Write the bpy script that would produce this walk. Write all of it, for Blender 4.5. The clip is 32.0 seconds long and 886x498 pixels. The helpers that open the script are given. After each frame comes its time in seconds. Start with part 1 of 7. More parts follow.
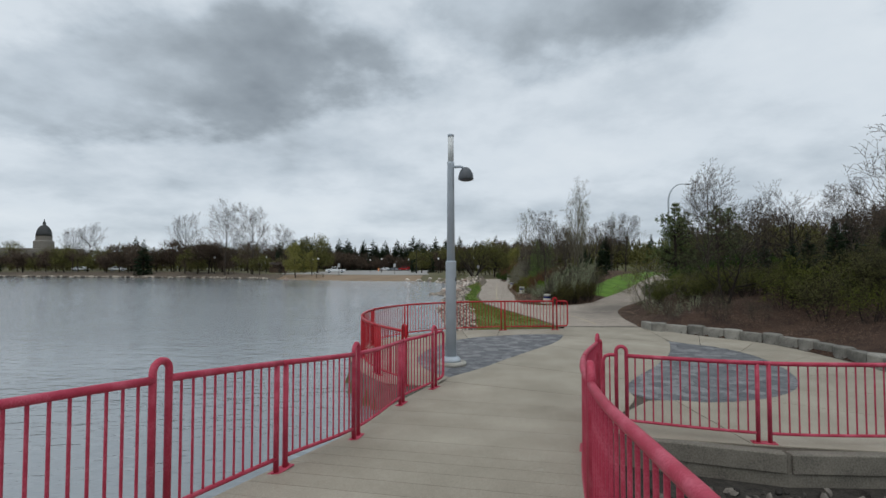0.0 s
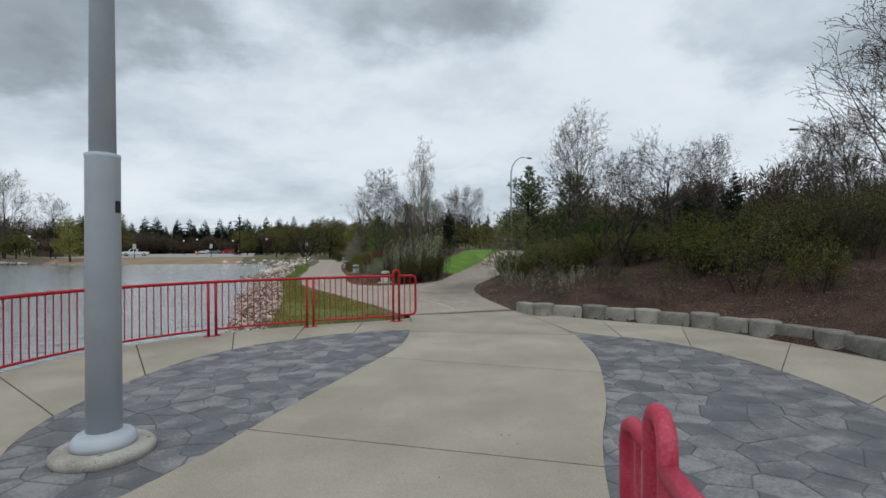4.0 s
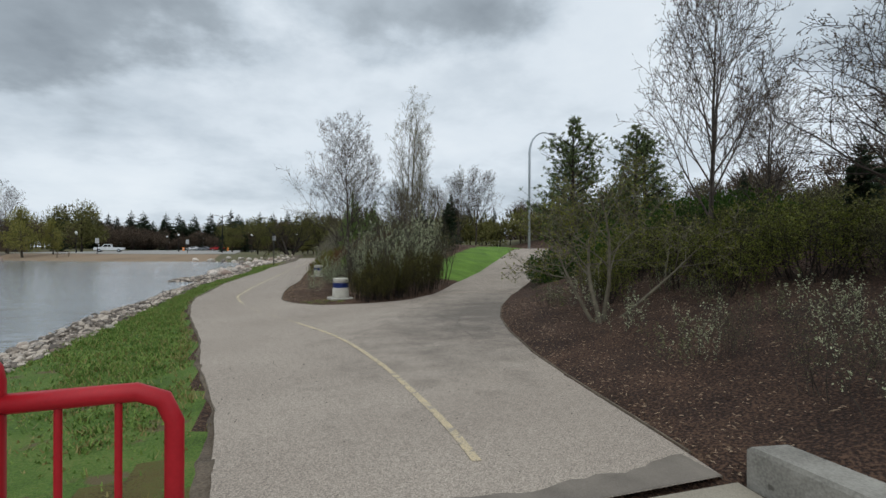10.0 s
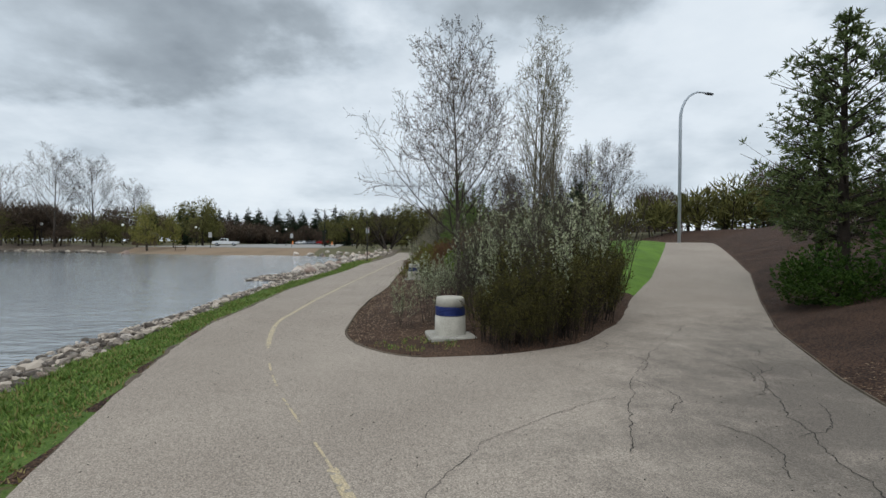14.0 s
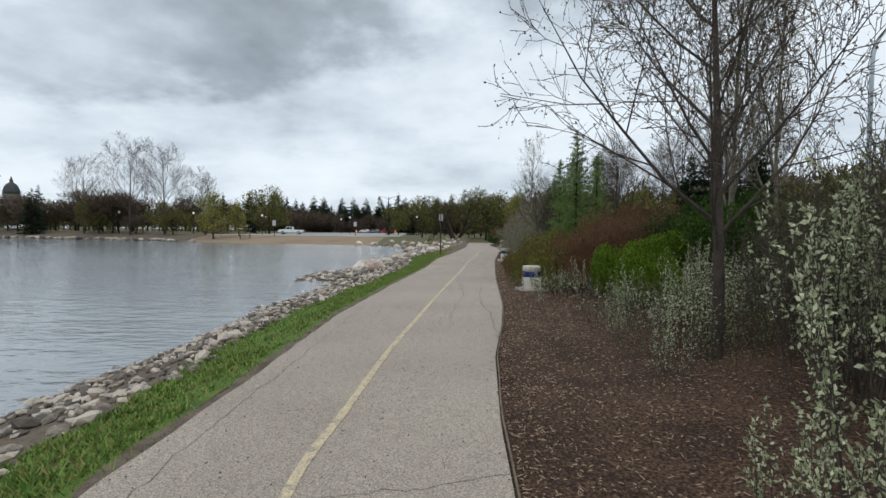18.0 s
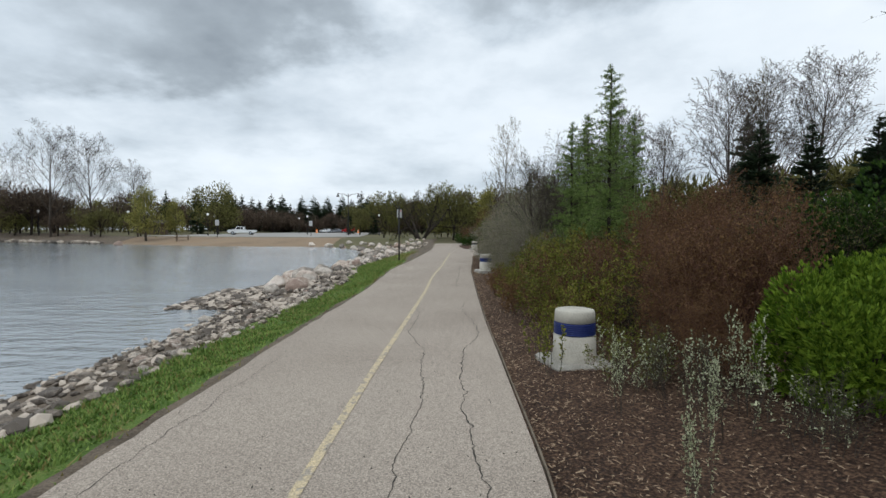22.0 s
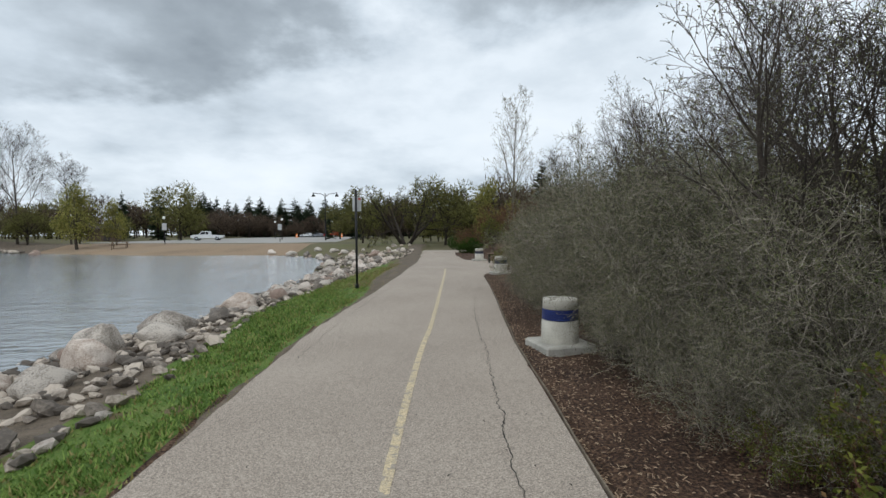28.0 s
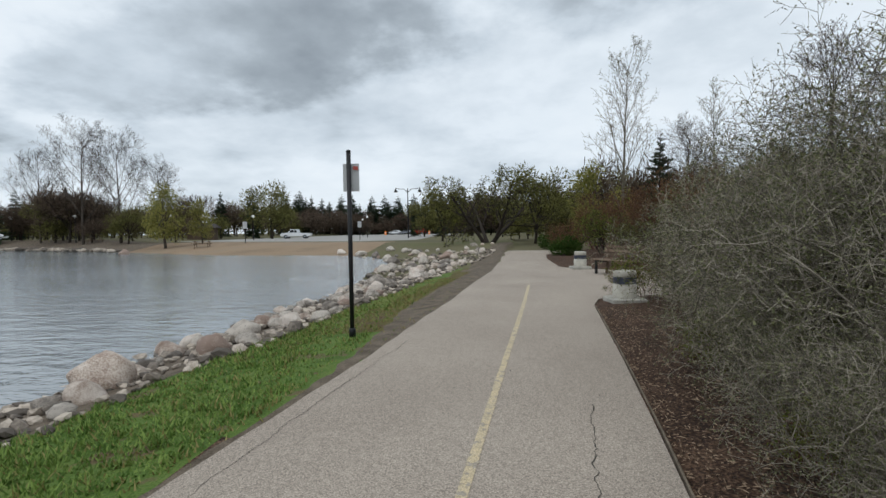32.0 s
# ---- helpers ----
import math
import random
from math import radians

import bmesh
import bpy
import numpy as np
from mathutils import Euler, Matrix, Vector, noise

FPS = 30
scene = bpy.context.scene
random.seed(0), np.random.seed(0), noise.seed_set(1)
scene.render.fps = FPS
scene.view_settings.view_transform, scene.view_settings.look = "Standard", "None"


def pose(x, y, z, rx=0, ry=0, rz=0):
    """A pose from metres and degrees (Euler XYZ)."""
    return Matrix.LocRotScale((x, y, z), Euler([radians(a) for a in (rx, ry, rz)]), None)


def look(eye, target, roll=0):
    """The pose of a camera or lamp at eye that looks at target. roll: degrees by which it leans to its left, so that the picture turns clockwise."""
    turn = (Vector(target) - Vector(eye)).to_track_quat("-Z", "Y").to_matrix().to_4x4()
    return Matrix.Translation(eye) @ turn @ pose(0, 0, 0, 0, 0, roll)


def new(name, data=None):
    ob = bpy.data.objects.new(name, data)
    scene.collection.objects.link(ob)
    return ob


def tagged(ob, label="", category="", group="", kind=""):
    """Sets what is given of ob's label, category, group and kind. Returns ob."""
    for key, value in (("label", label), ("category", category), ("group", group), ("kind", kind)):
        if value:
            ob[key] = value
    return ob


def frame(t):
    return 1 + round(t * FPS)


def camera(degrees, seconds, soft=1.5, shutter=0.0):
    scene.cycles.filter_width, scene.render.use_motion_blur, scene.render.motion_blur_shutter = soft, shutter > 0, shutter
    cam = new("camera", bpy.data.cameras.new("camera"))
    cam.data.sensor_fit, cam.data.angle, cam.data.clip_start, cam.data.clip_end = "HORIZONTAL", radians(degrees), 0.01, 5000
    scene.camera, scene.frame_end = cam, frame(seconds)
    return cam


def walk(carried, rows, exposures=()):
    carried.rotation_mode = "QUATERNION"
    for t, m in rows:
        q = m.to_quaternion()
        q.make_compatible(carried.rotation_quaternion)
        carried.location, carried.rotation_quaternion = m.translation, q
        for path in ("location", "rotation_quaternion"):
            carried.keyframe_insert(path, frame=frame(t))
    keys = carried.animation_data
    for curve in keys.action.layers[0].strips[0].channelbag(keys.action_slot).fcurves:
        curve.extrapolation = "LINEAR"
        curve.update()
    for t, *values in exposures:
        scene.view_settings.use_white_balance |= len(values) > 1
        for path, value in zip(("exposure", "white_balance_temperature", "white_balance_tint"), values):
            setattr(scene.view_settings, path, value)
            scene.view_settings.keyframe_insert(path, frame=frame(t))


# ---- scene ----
cam = camera(85.2, 32.0)
PATH = [
    (0.0, -0.092, -0.638, 2.349, 92.01, 0.02, 0.28),
    (0.5, 0.084, 0.235, 2.272, 91.03, -0.03, -2.46),
    (1.0, 0.313, 1.159, 2.222, 90.23, -0.01, -8.56),
    (1.5, 0.476, 2.087, 2.154, 90.26, 0.00, -13.09),
    (2.0, 0.624, 2.982, 2.073, 90.23, 0.04, -14.60),
    (2.5, 0.765, 3.849, 1.972, 90.14, 0.11, -15.42),
    (3.0, 0.934, 4.682, 1.873, 89.96, 0.21, -16.66),
    (3.5, 1.152, 5.489, 1.771, 90.04, 0.29, -17.86),
    (4.0, 1.432, 6.296, 1.670, 89.98, 0.32, -18.54),
    (4.5, 1.851, 7.032, 1.554, 90.23, 0.28, -18.92),
    (6.5, 2.840, 10.362, 1.404, 90.14, -0.13, -20.63),
    (7.0, 3.128, 11.127, 1.434, 90.08, -0.15, -20.62),
    (7.5, 3.496, 11.835, 1.437, 89.89, -0.10, -20.39),
    (8.0, 3.788, 12.585, 1.463, 90.11, -0.22, -20.48),
    (8.5, 4.113, 13.329, 1.449, 90.13, -0.21, -20.11),
    (9.0, 4.331, 14.147, 1.460, 89.95, -0.25, -19.59),
    (9.5, 4.566, 14.922, 1.423, 90.17, -0.31, -19.06),
    (10.0, 4.697, 15.710, 1.446, 89.91, -0.21, -18.34),
    (10.5, 4.873, 16.521, 1.400, 90.02, -0.15, -18.04),
    (11.0, 4.951, 17.403, 1.427, 89.49, -0.11, -17.21),
    (11.5, 5.029, 18.261, 1.408, 89.47, -0.03, -16.48),
    (12.0, 5.077, 19.120, 1.416, 89.20, -0.06, -14.77),
    (12.5, 5.182, 19.931, 1.416, 89.14, -0.13, -11.89),
    (13.0, 5.229, 20.782, 1.412, 89.24, -0.22, -9.63),
    (13.5, 5.303, 21.621, 1.401, 89.28, -0.22, -8.21),
    (15.5, 4.860, 24.604, 1.419, 88.28, -0.48, -2.54),
    (16.0, 4.658, 25.419, 1.435, 87.95, -0.51, -1.42),
    (16.5, 4.520, 26.215, 1.443, 88.32, -0.52, -0.90),
    (17.0, 4.404, 26.989, 1.439, 88.16, -0.51, -0.62),
    (17.5, 4.331, 27.752, 1.433, 87.62, -0.48, 0.05),
    (18.0, 4.286, 28.507, 1.429, 87.80, -0.41, 0.37),
    (18.5, 4.274, 29.263, 1.418, 87.65, -0.30, -0.78),
    (19.0, 4.305, 30.035, 1.416, 87.97, -0.20, -3.86),
    (19.5, 4.341, 30.821, 1.391, 87.79, -0.09, -5.44),
    (20.0, 4.333, 31.635, 1.405, 87.71, -0.05, -5.58),
    (20.5, 4.412, 32.453, 1.420, 87.53, -0.08, -5.04),
    (21.0, 4.468, 33.282, 1.441, 87.67, -0.04, -4.54),
    (21.5, 4.565, 34.110, 1.450, 87.76, -0.03, -4.10),
    (22.0, 4.595, 34.948, 1.452, 87.70, -0.06, -3.63),
    (22.5, 4.665, 35.809, 1.440, 87.71, -0.13, -4.28),
    (23.0, 4.711, 36.664, 1.411, 87.97, -0.10, -7.21),
    (23.5, 4.779, 37.535, 1.383, 88.01, -0.10, -7.46),
    (24.0, 4.815, 38.356, 1.381, 87.98, -0.07, -7.10),
    (24.5, 4.848, 39.219, 1.416, 88.02, -0.06, -6.64),
    (25.0, 4.866, 40.070, 1.404, 88.27, -0.06, -6.23),
    (25.5, 4.902, 40.943, 1.432, 88.04, -0.01, -6.11),
    (27.5, 5.090, 44.661, 1.444, 87.99, 0.30, -5.38),
    (28.0, 5.165, 45.440, 1.433, 88.08, 0.44, -4.93),
    (28.5, 5.205, 46.246, 1.456, 87.85, 0.61, -4.69),
    (29.0, 5.316, 47.055, 1.426, 87.90, 0.78, -4.55),
    (29.5, 5.316, 47.868, 1.446, 88.10, 0.84, -2.02),
    (30.0, 5.436, 48.662, 1.422, 88.33, 0.91, 6.69),
    (30.5, 5.535, 49.480, 1.441, 87.80, 0.95, 11.86),
    (31.0, 5.694, 50.319, 1.429, 88.93, 0.99, 12.75),
    (31.5, 5.824, 51.140, 1.460, 87.75, 0.93, 11.75),
    (32.0, 5.993, 51.956, 1.457, 87.79, 0.87, 5.93),
]
walk(cam, [(r[0], pose(*r[1:])) for r in PATH], [(0.0, -0.18), (3.0, -0.06), (12.0, -0.03), (17.0, 0.08), (23.0, 0.16), (28.0, 0.14), (32.0, 0.05)])

# ---------------------------------------------------------------- light
world = bpy.data.worlds.new("overcast_sky")
scene.world = world
world.use_nodes = True
W = world.node_tree
W.nodes.clear()


def wnode(kind, **kw):
    n = W.nodes.new(kind)
    for k, v in kw.items():
        n.inputs[k].default_value = v
    return n


def wmath(op, a, b=None, c=None):
    n = W.nodes.new("ShaderNodeMath")
    n.operation = op
    for i, v in enumerate((a, b, c)):
        if v is None:
            continue
        if isinstance(v, (int, float)):
            n.inputs[i].default_value = v
        else:
            W.links.new(v, n.inputs[i])
    return n.outputs[0]


w_out = W.nodes.new("ShaderNodeOutputWorld")
sky = W.nodes.new("ShaderNodeTexSky")
sky.sky_type = "NISHITA"
sky.sun_disc = False
sky.sun_elevation = radians(42)
sky.sun_rotation = radians(150)
bg_clear = wnode("ShaderNodeBackground", Strength=0.06)
W.links.new(sky.outputs[0], bg_clear.inputs["Color"])
w_tc = W.nodes.new("ShaderNodeTexCoord")
w_sep = W.nodes.new("ShaderNodeSeparateXYZ")
W.links.new(w_tc.outputs["Generated"], w_sep.inputs[0])
DX, DY, DZ = w_sep.outputs
w_up = wmath("ADD", wmath("MAXIMUM", DZ, 0.0), 0.28)
CX, CY = wmath("DIVIDE", DX, w_up), wmath("DIVIDE", DY, w_up)
w_comb = W.nodes.new("ShaderNodeCombineXYZ")
W.links.new(CX, w_comb.inputs[0])
W.links.new(CY, w_comb.inputs[1])


def wnoise(scale, detail, rough, shift):
    m = W.nodes.new("ShaderNodeMapping")
    m.inputs["Location"].default_value = shift
    W.links.new(w_comb.outputs[0], m.inputs[0])
    n = wnode("ShaderNodeTexNoise", Scale=scale, Detail=detail, Roughness=rough)
    W.links.new(m.outputs[0], n.inputs["Vector"])
    return n.outputs["Fac"]


CLOUD = wnoise(1.3, 8.0, 0.55, (3.1, 1.7, 0))
CLOUD_FINE = wnoise(3.6, 6.0, 0.55, (8.3, 4.2, 0))


def bank(cx, cy, rx, ry):
    """A soft cloud bank on the cloud layer: 1 inside, 0 outside."""
    a = wmath("DIVIDE", wmath("SUBTRACT", CX, cx), rx)
    b = wmath("DIVIDE", wmath("SUBTRACT", CY, cy), ry)
    d = wmath("ADD", wmath("MULTIPLY", a, a), wmath("MULTIPLY", b, b))
    d = wmath("ADD", d, wmath("MULTIPLY", wmath("SUBTRACT", 0.5, CLOUD_FINE), 1.7))
    n = W.nodes.new("ShaderNodeMapRange")
    n.interpolation_type = "SMOOTHSTEP"
    W.links.new(wmath("SUBTRACT", 1.0, d), n.inputs[0])
    n.inputs[1].default_value, n.inputs[2].default_value = -0.1, 0.75
    return n.outputs[0]


banks = None
for args in ((0.26, 1.02, 0.46, 0.44), (-0.8, 1.38, 0.85, 0.36), (-2.1, 1.15, 0.7, 0.7), (-0.35, 0.7, 0.35, 0.3), (1.3, 0.75, 0.6, 0.4)):
    b = bank(*args)
    banks = b if banks is None else wmath("MAXIMUM", banks, b)
dark = wmath("ADD", wmath("MULTIPLY", wmath("SUBTRACT", CLOUD, 0.5), 1.5), wmath("MULTIPLY", banks, 0.36))
dark = wmath("ADD", dark, wmath("MULTIPLY", wmath("SUBTRACT", CLOUD_FINE, 0.5), 0.34))
w_ramp = W.nodes.new("ShaderNodeValToRGB")
W.links.new(wmath("ADD", dark, 0.35), w_ramp.inputs[0])
el = w_ramp.color_ramp.elements
el[0].position, el[0].color = 0.0, (0.87, 0.94, 1.0, 1)
el[1].position, el[1].color = 1.0, (0.27, 0.315, 0.36, 1)
for p, c in ((0.3, (0.775, 0.855, 0.93, 1)), (0.55, (0.59, 0.672, 0.75, 1)), (0.78, (0.39, 0.45, 0.505, 1))):
    e = el.new(p)
    e.color = c
bg_cloud = wnode("ShaderNodeBackground", Strength=1.0)
W.links.new(w_ramp.outputs[0], bg_cloud.inputs["Color"])
w_add = W.nodes.new("ShaderNodeMixShader")
w_add.inputs[0].default_value = 0.93
W.links.new(bg_clear.outputs[0], w_add.inputs[1])
W.links.new(bg_cloud.outputs[0], w_add.inputs[2])
W.links.new(w_add.outputs[0], w_out.inputs["Surface"])

sun_data = bpy.data.lights.new("sun", "SUN")
sun_data.energy = 0.95
sun_data.angle = radians(70)
sun_data.color = (1.0, 0.99, 0.97)
sun = new("sun", sun_data)
sun.matrix_world = look((0, 0, 60), (12, 30, 0))


# ---------------------------------------------------------------- materials
def srgb(r, g, b):
    return tuple(((c / 255) / 12.92 if c < 11 else ((c / 255 + 0.055) / 1.055) ** 2.4) for c in (r, g, b)) + (1,)


def mat(name, cols, scale=4.0, rough=0.8, bump=0.3, bscale=40.0, metal=0.0, space="Object", spots=None, dist=0.02, random_amt=0.0, detail=6.0, island=0.0, spec=0.3, fine=0.45, coarse=0.75):
    """Two or three colours mixed by noise, fine relief, optional sharp spots."""
    m = bpy.data.materials.new(name)
    m.use_nodes = True
    t = m.node_tree
    b = t.nodes["Principled BSDF"]
    b.inputs["Metallic"].default_value = metal
    b.inputs["Specular IOR Level"].default_value = spec
    tc = t.nodes.new("ShaderNodeTexCoord")
    geo = t.nodes.new("ShaderNodeNewGeometry")
    vec = geo.outputs["Position"] if space == "World" else tc.outputs["Object"]
    n1 = t.nodes.new("ShaderNodeTexNoise")
    n1.inputs["Scale"].default_value, n1.inputs["Detail"].default_value = scale, detail
    n2 = t.nodes.new("ShaderNodeTexNoise")
    n2.inputs["Scale"].default_value, n2.inputs["Detail"].default_value = bscale, 4
    for n in (n1, n2):
        t.links.new(vec, n.inputs["Vector"])
    ramp = t.nodes.new("ShaderNodeValToRGB")
    e = ramp.color_ramp.elements
    e[0].position, e[1].position = 0.32, 0.68
    e[0].color, e[1].color = cols[0], cols[-1]
    if len(cols) == 3:
        e.new(0.5).color = cols[1]
    mixf = t.nodes.new("ShaderNodeMath")
    mixf.operation = "MULTIPLY_ADD"
    t.links.new(n2.outputs["Fac"], mixf.inputs[0])
    mixf.inputs[1].default_value = fine
    off = t.nodes.new("ShaderNodeMath")
    off.operation = "MULTIPLY_ADD"
    t.links.new(n1.outputs["Fac"], off.inputs[0])
    off.inputs[1].default_value, off.inputs[2].default_value = coarse, 0.5 - 0.5 * (fine + coarse)
    t.links.new(off.outputs[0], mixf.inputs[2])
    fac = mixf.outputs[0]
    if random_amt or island:
        oi = t.nodes.new("ShaderNodeObjectInfo")
        add = t.nodes.new("ShaderNodeMath")
        add.operation = "MULTIPLY_ADD"
        t.links.new(oi.outputs["Random"] if random_amt else geo.outputs["Random Per Island"], add.inputs[0])
        add.inputs[1].default_value = random_amt or island
        sh = t.nodes.new("ShaderNodeMath")
        sh.operation = "SUBTRACT"
        t.links.new(fac, sh.inputs[0])
        sh.inputs[1].default_value = (random_amt or island) / 2
        t.links.new(sh.outputs[0], add.inputs[2])
        fac = add.outputs[0]
    t.links.new(fac, ramp.inputs[0])
    colour = ramp.outputs[0]
    if spots:
        sc, thr, col = spots
        v = t.nodes.new("ShaderNodeTexNoise")
        v.inputs["Scale"].default_value, v.inputs["Detail"].default_value = sc, 3
        t.links.new(vec, v.inputs["Vector"])
        gt = t.nodes.new("ShaderNodeMapRange")
        gt.inputs[1].default_value, gt.inputs[2].default_value = thr, thr + 0.05
        t.links.new(v.outputs["Fac"], gt.inputs[0])
        mx = t.nodes.new("ShaderNodeMix")
        mx.data_type = "RGBA"
        t.links.new(gt.outputs[0], mx.inputs[0])
        t.links.new(colour, mx.inputs[6])
        mx.inputs[7].default_value = col
        colour = mx.outputs[2]
    t.links.new(colour, b.inputs["Base Color"])
    rr = t.nodes.new("ShaderNodeMapRange")
    t.links.new(n2.outputs["Fac"], rr.inputs[0])
    rr.inputs[3].default_value, rr.inputs[4].default_value = max(rough - 0.12, 0.02), min(rough + 0.1, 1)
    t.links.new(rr.outputs[0], b.inputs["Roughness"])
    if bump:
        bp = t.nodes.new("ShaderNodeBump")
        bp.inputs["Strength"].default_value, bp.inputs["Distance"].default_value = bump, dist
        t.links.new(n2.outputs["Fac"], bp.inputs["Height"])
        t.links.new(bp.outputs[0], b.inputs["Normal"])
    return m


ASPHALT = mat("asphalt", [srgb(129, 118, 107), srgb(157, 146, 134), srgb(183, 172, 158)], 0.5, 0.93, 0.5, 110, space="World", spots=(9, 0.74, srgb(120, 110, 101)), dist=0.004, detail=9, fine=0.7, coarse=0.25)


def aggregate(m, scale, lo, hi):
    """Small stones of mixed brightness set in the surface."""
    t = m.node_tree
    b = t.nodes["Principled BSDF"]
    geo = t.nodes.new("ShaderNodeNewGeometry")
    v = t.nodes.new("ShaderNodeTexVoronoi")
    v.inputs["Scale"].default_value = scale
    t.links.new(geo.outputs["Position"], v.inputs["Vector"])
    sep = t.nodes.new("ShaderNodeSeparateColor")
    t.links.new(v.outputs["Color"], sep.inputs[0])
    r = t.nodes.new("ShaderNodeMapRange")
    r.inputs[3].default_value, r.inputs[4].default_value = lo, hi
    t.links.new(sep.outputs[0], r.inputs[0])
    mx = t.nodes.new("ShaderNodeMix")
    mx.data_type, mx.blend_type = "RGBA", "MULTIPLY"
    mx.inputs[0].default_value = 1.0
    t.links.new(b.inputs["Base Color"].links[0].from_socket, mx.inputs[6])
    t.links.new(r.outputs[0], mx.inputs[7])
    t.links.new(mx.outputs[2], b.inputs["Base Color"])


aggregate(ASPHALT, 120, 0.62, 1.32)


def tar_stain(m, centre, reach):
    """Dark broken-up asphalt, thickest near a worn spot of the path."""
    t = m.node_tree
    b = t.nodes["Principled BSDF"]
    geo = t.nodes.new("ShaderNodeNewGeometry")
    mp = t.nodes.new("ShaderNodeMapping")
    mp.vector_type = "TEXTURE"
    mp.inputs["Location"].default_value, mp.inputs["Scale"].default_value = centre, reach
    mp.inputs["Rotation"].default_value = (0, 0, radians(-32))
    t.links.new(geo.outputs["Position"], mp.inputs[0])
    gr = t.nodes.new("ShaderNodeVectorMath")
    gr.operation = "LENGTH"
    t.links.new(mp.outputs[0], gr.inputs[0])
    nz = t.nodes.new("ShaderNodeTexNoise")
    nz.inputs["Scale"].default_value, nz.inputs["Detail"].default_value, nz.inputs["Roughness"].default_value = 1.7, 9.0, 0.72
    t.links.new(geo.outputs["Position"], nz.inputs["Vector"])
    su = t.nodes.new("ShaderNodeMath")
    su.operation = "MULTIPLY_ADD"
    t.links.new(gr.outputs["Value"], su.inputs[0])
    su.inputs[1].default_value = -0.30
    t.links.new(nz.outputs["Fac"], su.inputs[2])
    r = t.nodes.new("ShaderNodeMapRange")
    r.inputs[1].default_value, r.inputs[2].default_value, r.inputs[3].default_value, r.inputs[4].default_value = 0.1, 0.44, 0.0, 0.62
    t.links.new(su.outputs[0], r.inputs[0])
    mx = t.nodes.new("ShaderNodeMix")
    mx.data_type = "RGBA"
    t.links.new(r.outputs[0], mx.inputs[0])
    t.links.new(b.inputs["Base Color"].links[0].from_socket, mx.inputs[6])
    mx.inputs[7].default_value = srgb(74, 70, 65)
    t.links.new(mx.outputs[2], b.inputs["Base Color"])


tar_stain(ASPHALT, (9.2, 26.0, 0), (1.8, 5.0, 2.0))
ASPHALT_DARK = mat("asphalt_patch", [srgb(104, 97, 89), srgb(136, 128, 117)], 3, 0.92, 0.6, 120, space="World", dist=0.006)
CRACK = mat("crack_filler", [srgb(48, 46, 43), srgb(70, 66, 60)], 8, 0.9, 0.3, 90, space="World")
YELLOW = mat("worn_yellow_paint", [srgb(168, 156, 136), srgb(192, 176, 146), srgb(202, 184, 148)], 6, 0.85, 0.4, 90, space="World", dist=0.003, fine=1.0, coarse=0.5, spots=(13, 0.55, srgb(158, 149, 136)))
aggregate(YELLOW, 120, 0.72, 1.2)
CONCRETE = mat("concrete", [srgb(132, 125, 111), srgb(154, 146, 131), srgb(174, 166, 151)], 0.9, 0.88, 0.35, 110, space="World", spots=(26, 0.75, srgb(122, 115, 103)), dist=0.003, random_amt=0.06, fine=0.6, coarse=0.5, detail=10)
CONCRETE_GREY = mat("grey_concrete", [srgb(135, 132, 124), srgb(163, 160, 151), srgb(182, 178, 168)], 3.2, 0.9, 0.5, 60, spots=(11, 0.68, srgb(108, 106, 100)), dist=0.008, random_amt=0.2)
aggregate(CONCRETE, 75, 0.93, 1.06)
BLOCK = mat("weathered_block_concrete", [srgb(100, 98, 92), srgb(134, 131, 123), srgb(158, 155, 146)], 3.2, 0.9, 0.5, 60, spots=(9, 0.66, srgb(92, 89, 82)), dist=0.008, random_amt=0.25)
# plaza concrete darkened: shade below the edge is put into its colour
WALL_SHADE = mat("shaded_concrete", [srgb(92, 88, 80), srgb(116, 111, 101), srgb(132, 126, 115)], 2.0, 0.85, 0.5, 50, space="World", dist=0.006, fine=0.7, coarse=0.6)
JOINT = mat("joint_dirt", [srgb(70, 64, 56), srgb(95, 88, 78)], 6, 0.95, 0.4, 60, space="World")
SLATE = mat("blue_grey_flagstone", [srgb(86, 88, 91), srgb(104, 105, 107), srgb(134, 134, 134)], 3.0, 0.6, 0.6, 34, space="World", dist=0.006, random_amt=0.24, fine=0.5, coarse=0.9)
SLATE_JOINT = mat("slate_joint_mortar", [srgb(94, 95, 98), srgb(110, 111, 113)], 5, 0.9, 0.4, 60, space="World")
RED = mat("faded_red_paint", [srgb(160, 46, 66), srgb(176, 58, 80), srgb(196, 92, 110)], 5, 0.55, 0.12, 90, dist=0.003, spots=(30, 0.78, srgb(140, 48, 56)))
RED_FAR = mat("red_paint", [srgb(158, 24, 34), srgb(178, 32, 42)], 5, 0.45, 0.12, 90, dist=0.003)
STEEL = mat("galvanised_steel", [srgb(164, 173, 181), srgb(180, 188, 195)], 3, 0.5, 0.12, 120, metal=0.0, dist=0.003)
STEEL_DARK = mat("dark_lamp_housing", [srgb(70, 74, 78), srgb(92, 96, 100)], 4, 0.45, 0.1, 90)
FROST = mat("frosted_lamp_tube", [srgb(196, 199, 198), srgb(212, 214, 212)], 3, 0.4, 0.05, 60)
BLACK = mat("black_paint", [srgb(22, 22, 24), srgb(36, 36, 38)], 4, 0.5, 0.15, 90)
GRASS = mat("grass_turf", [srgb(66, 88, 34), srgb(86, 114, 46), srgb(108, 120, 62)], 2.2, 0.95, 0.9, 60, space="World", dist=0.03, spots=(2.3, 0.62, srgb(104, 92, 66)), fine=0.9)
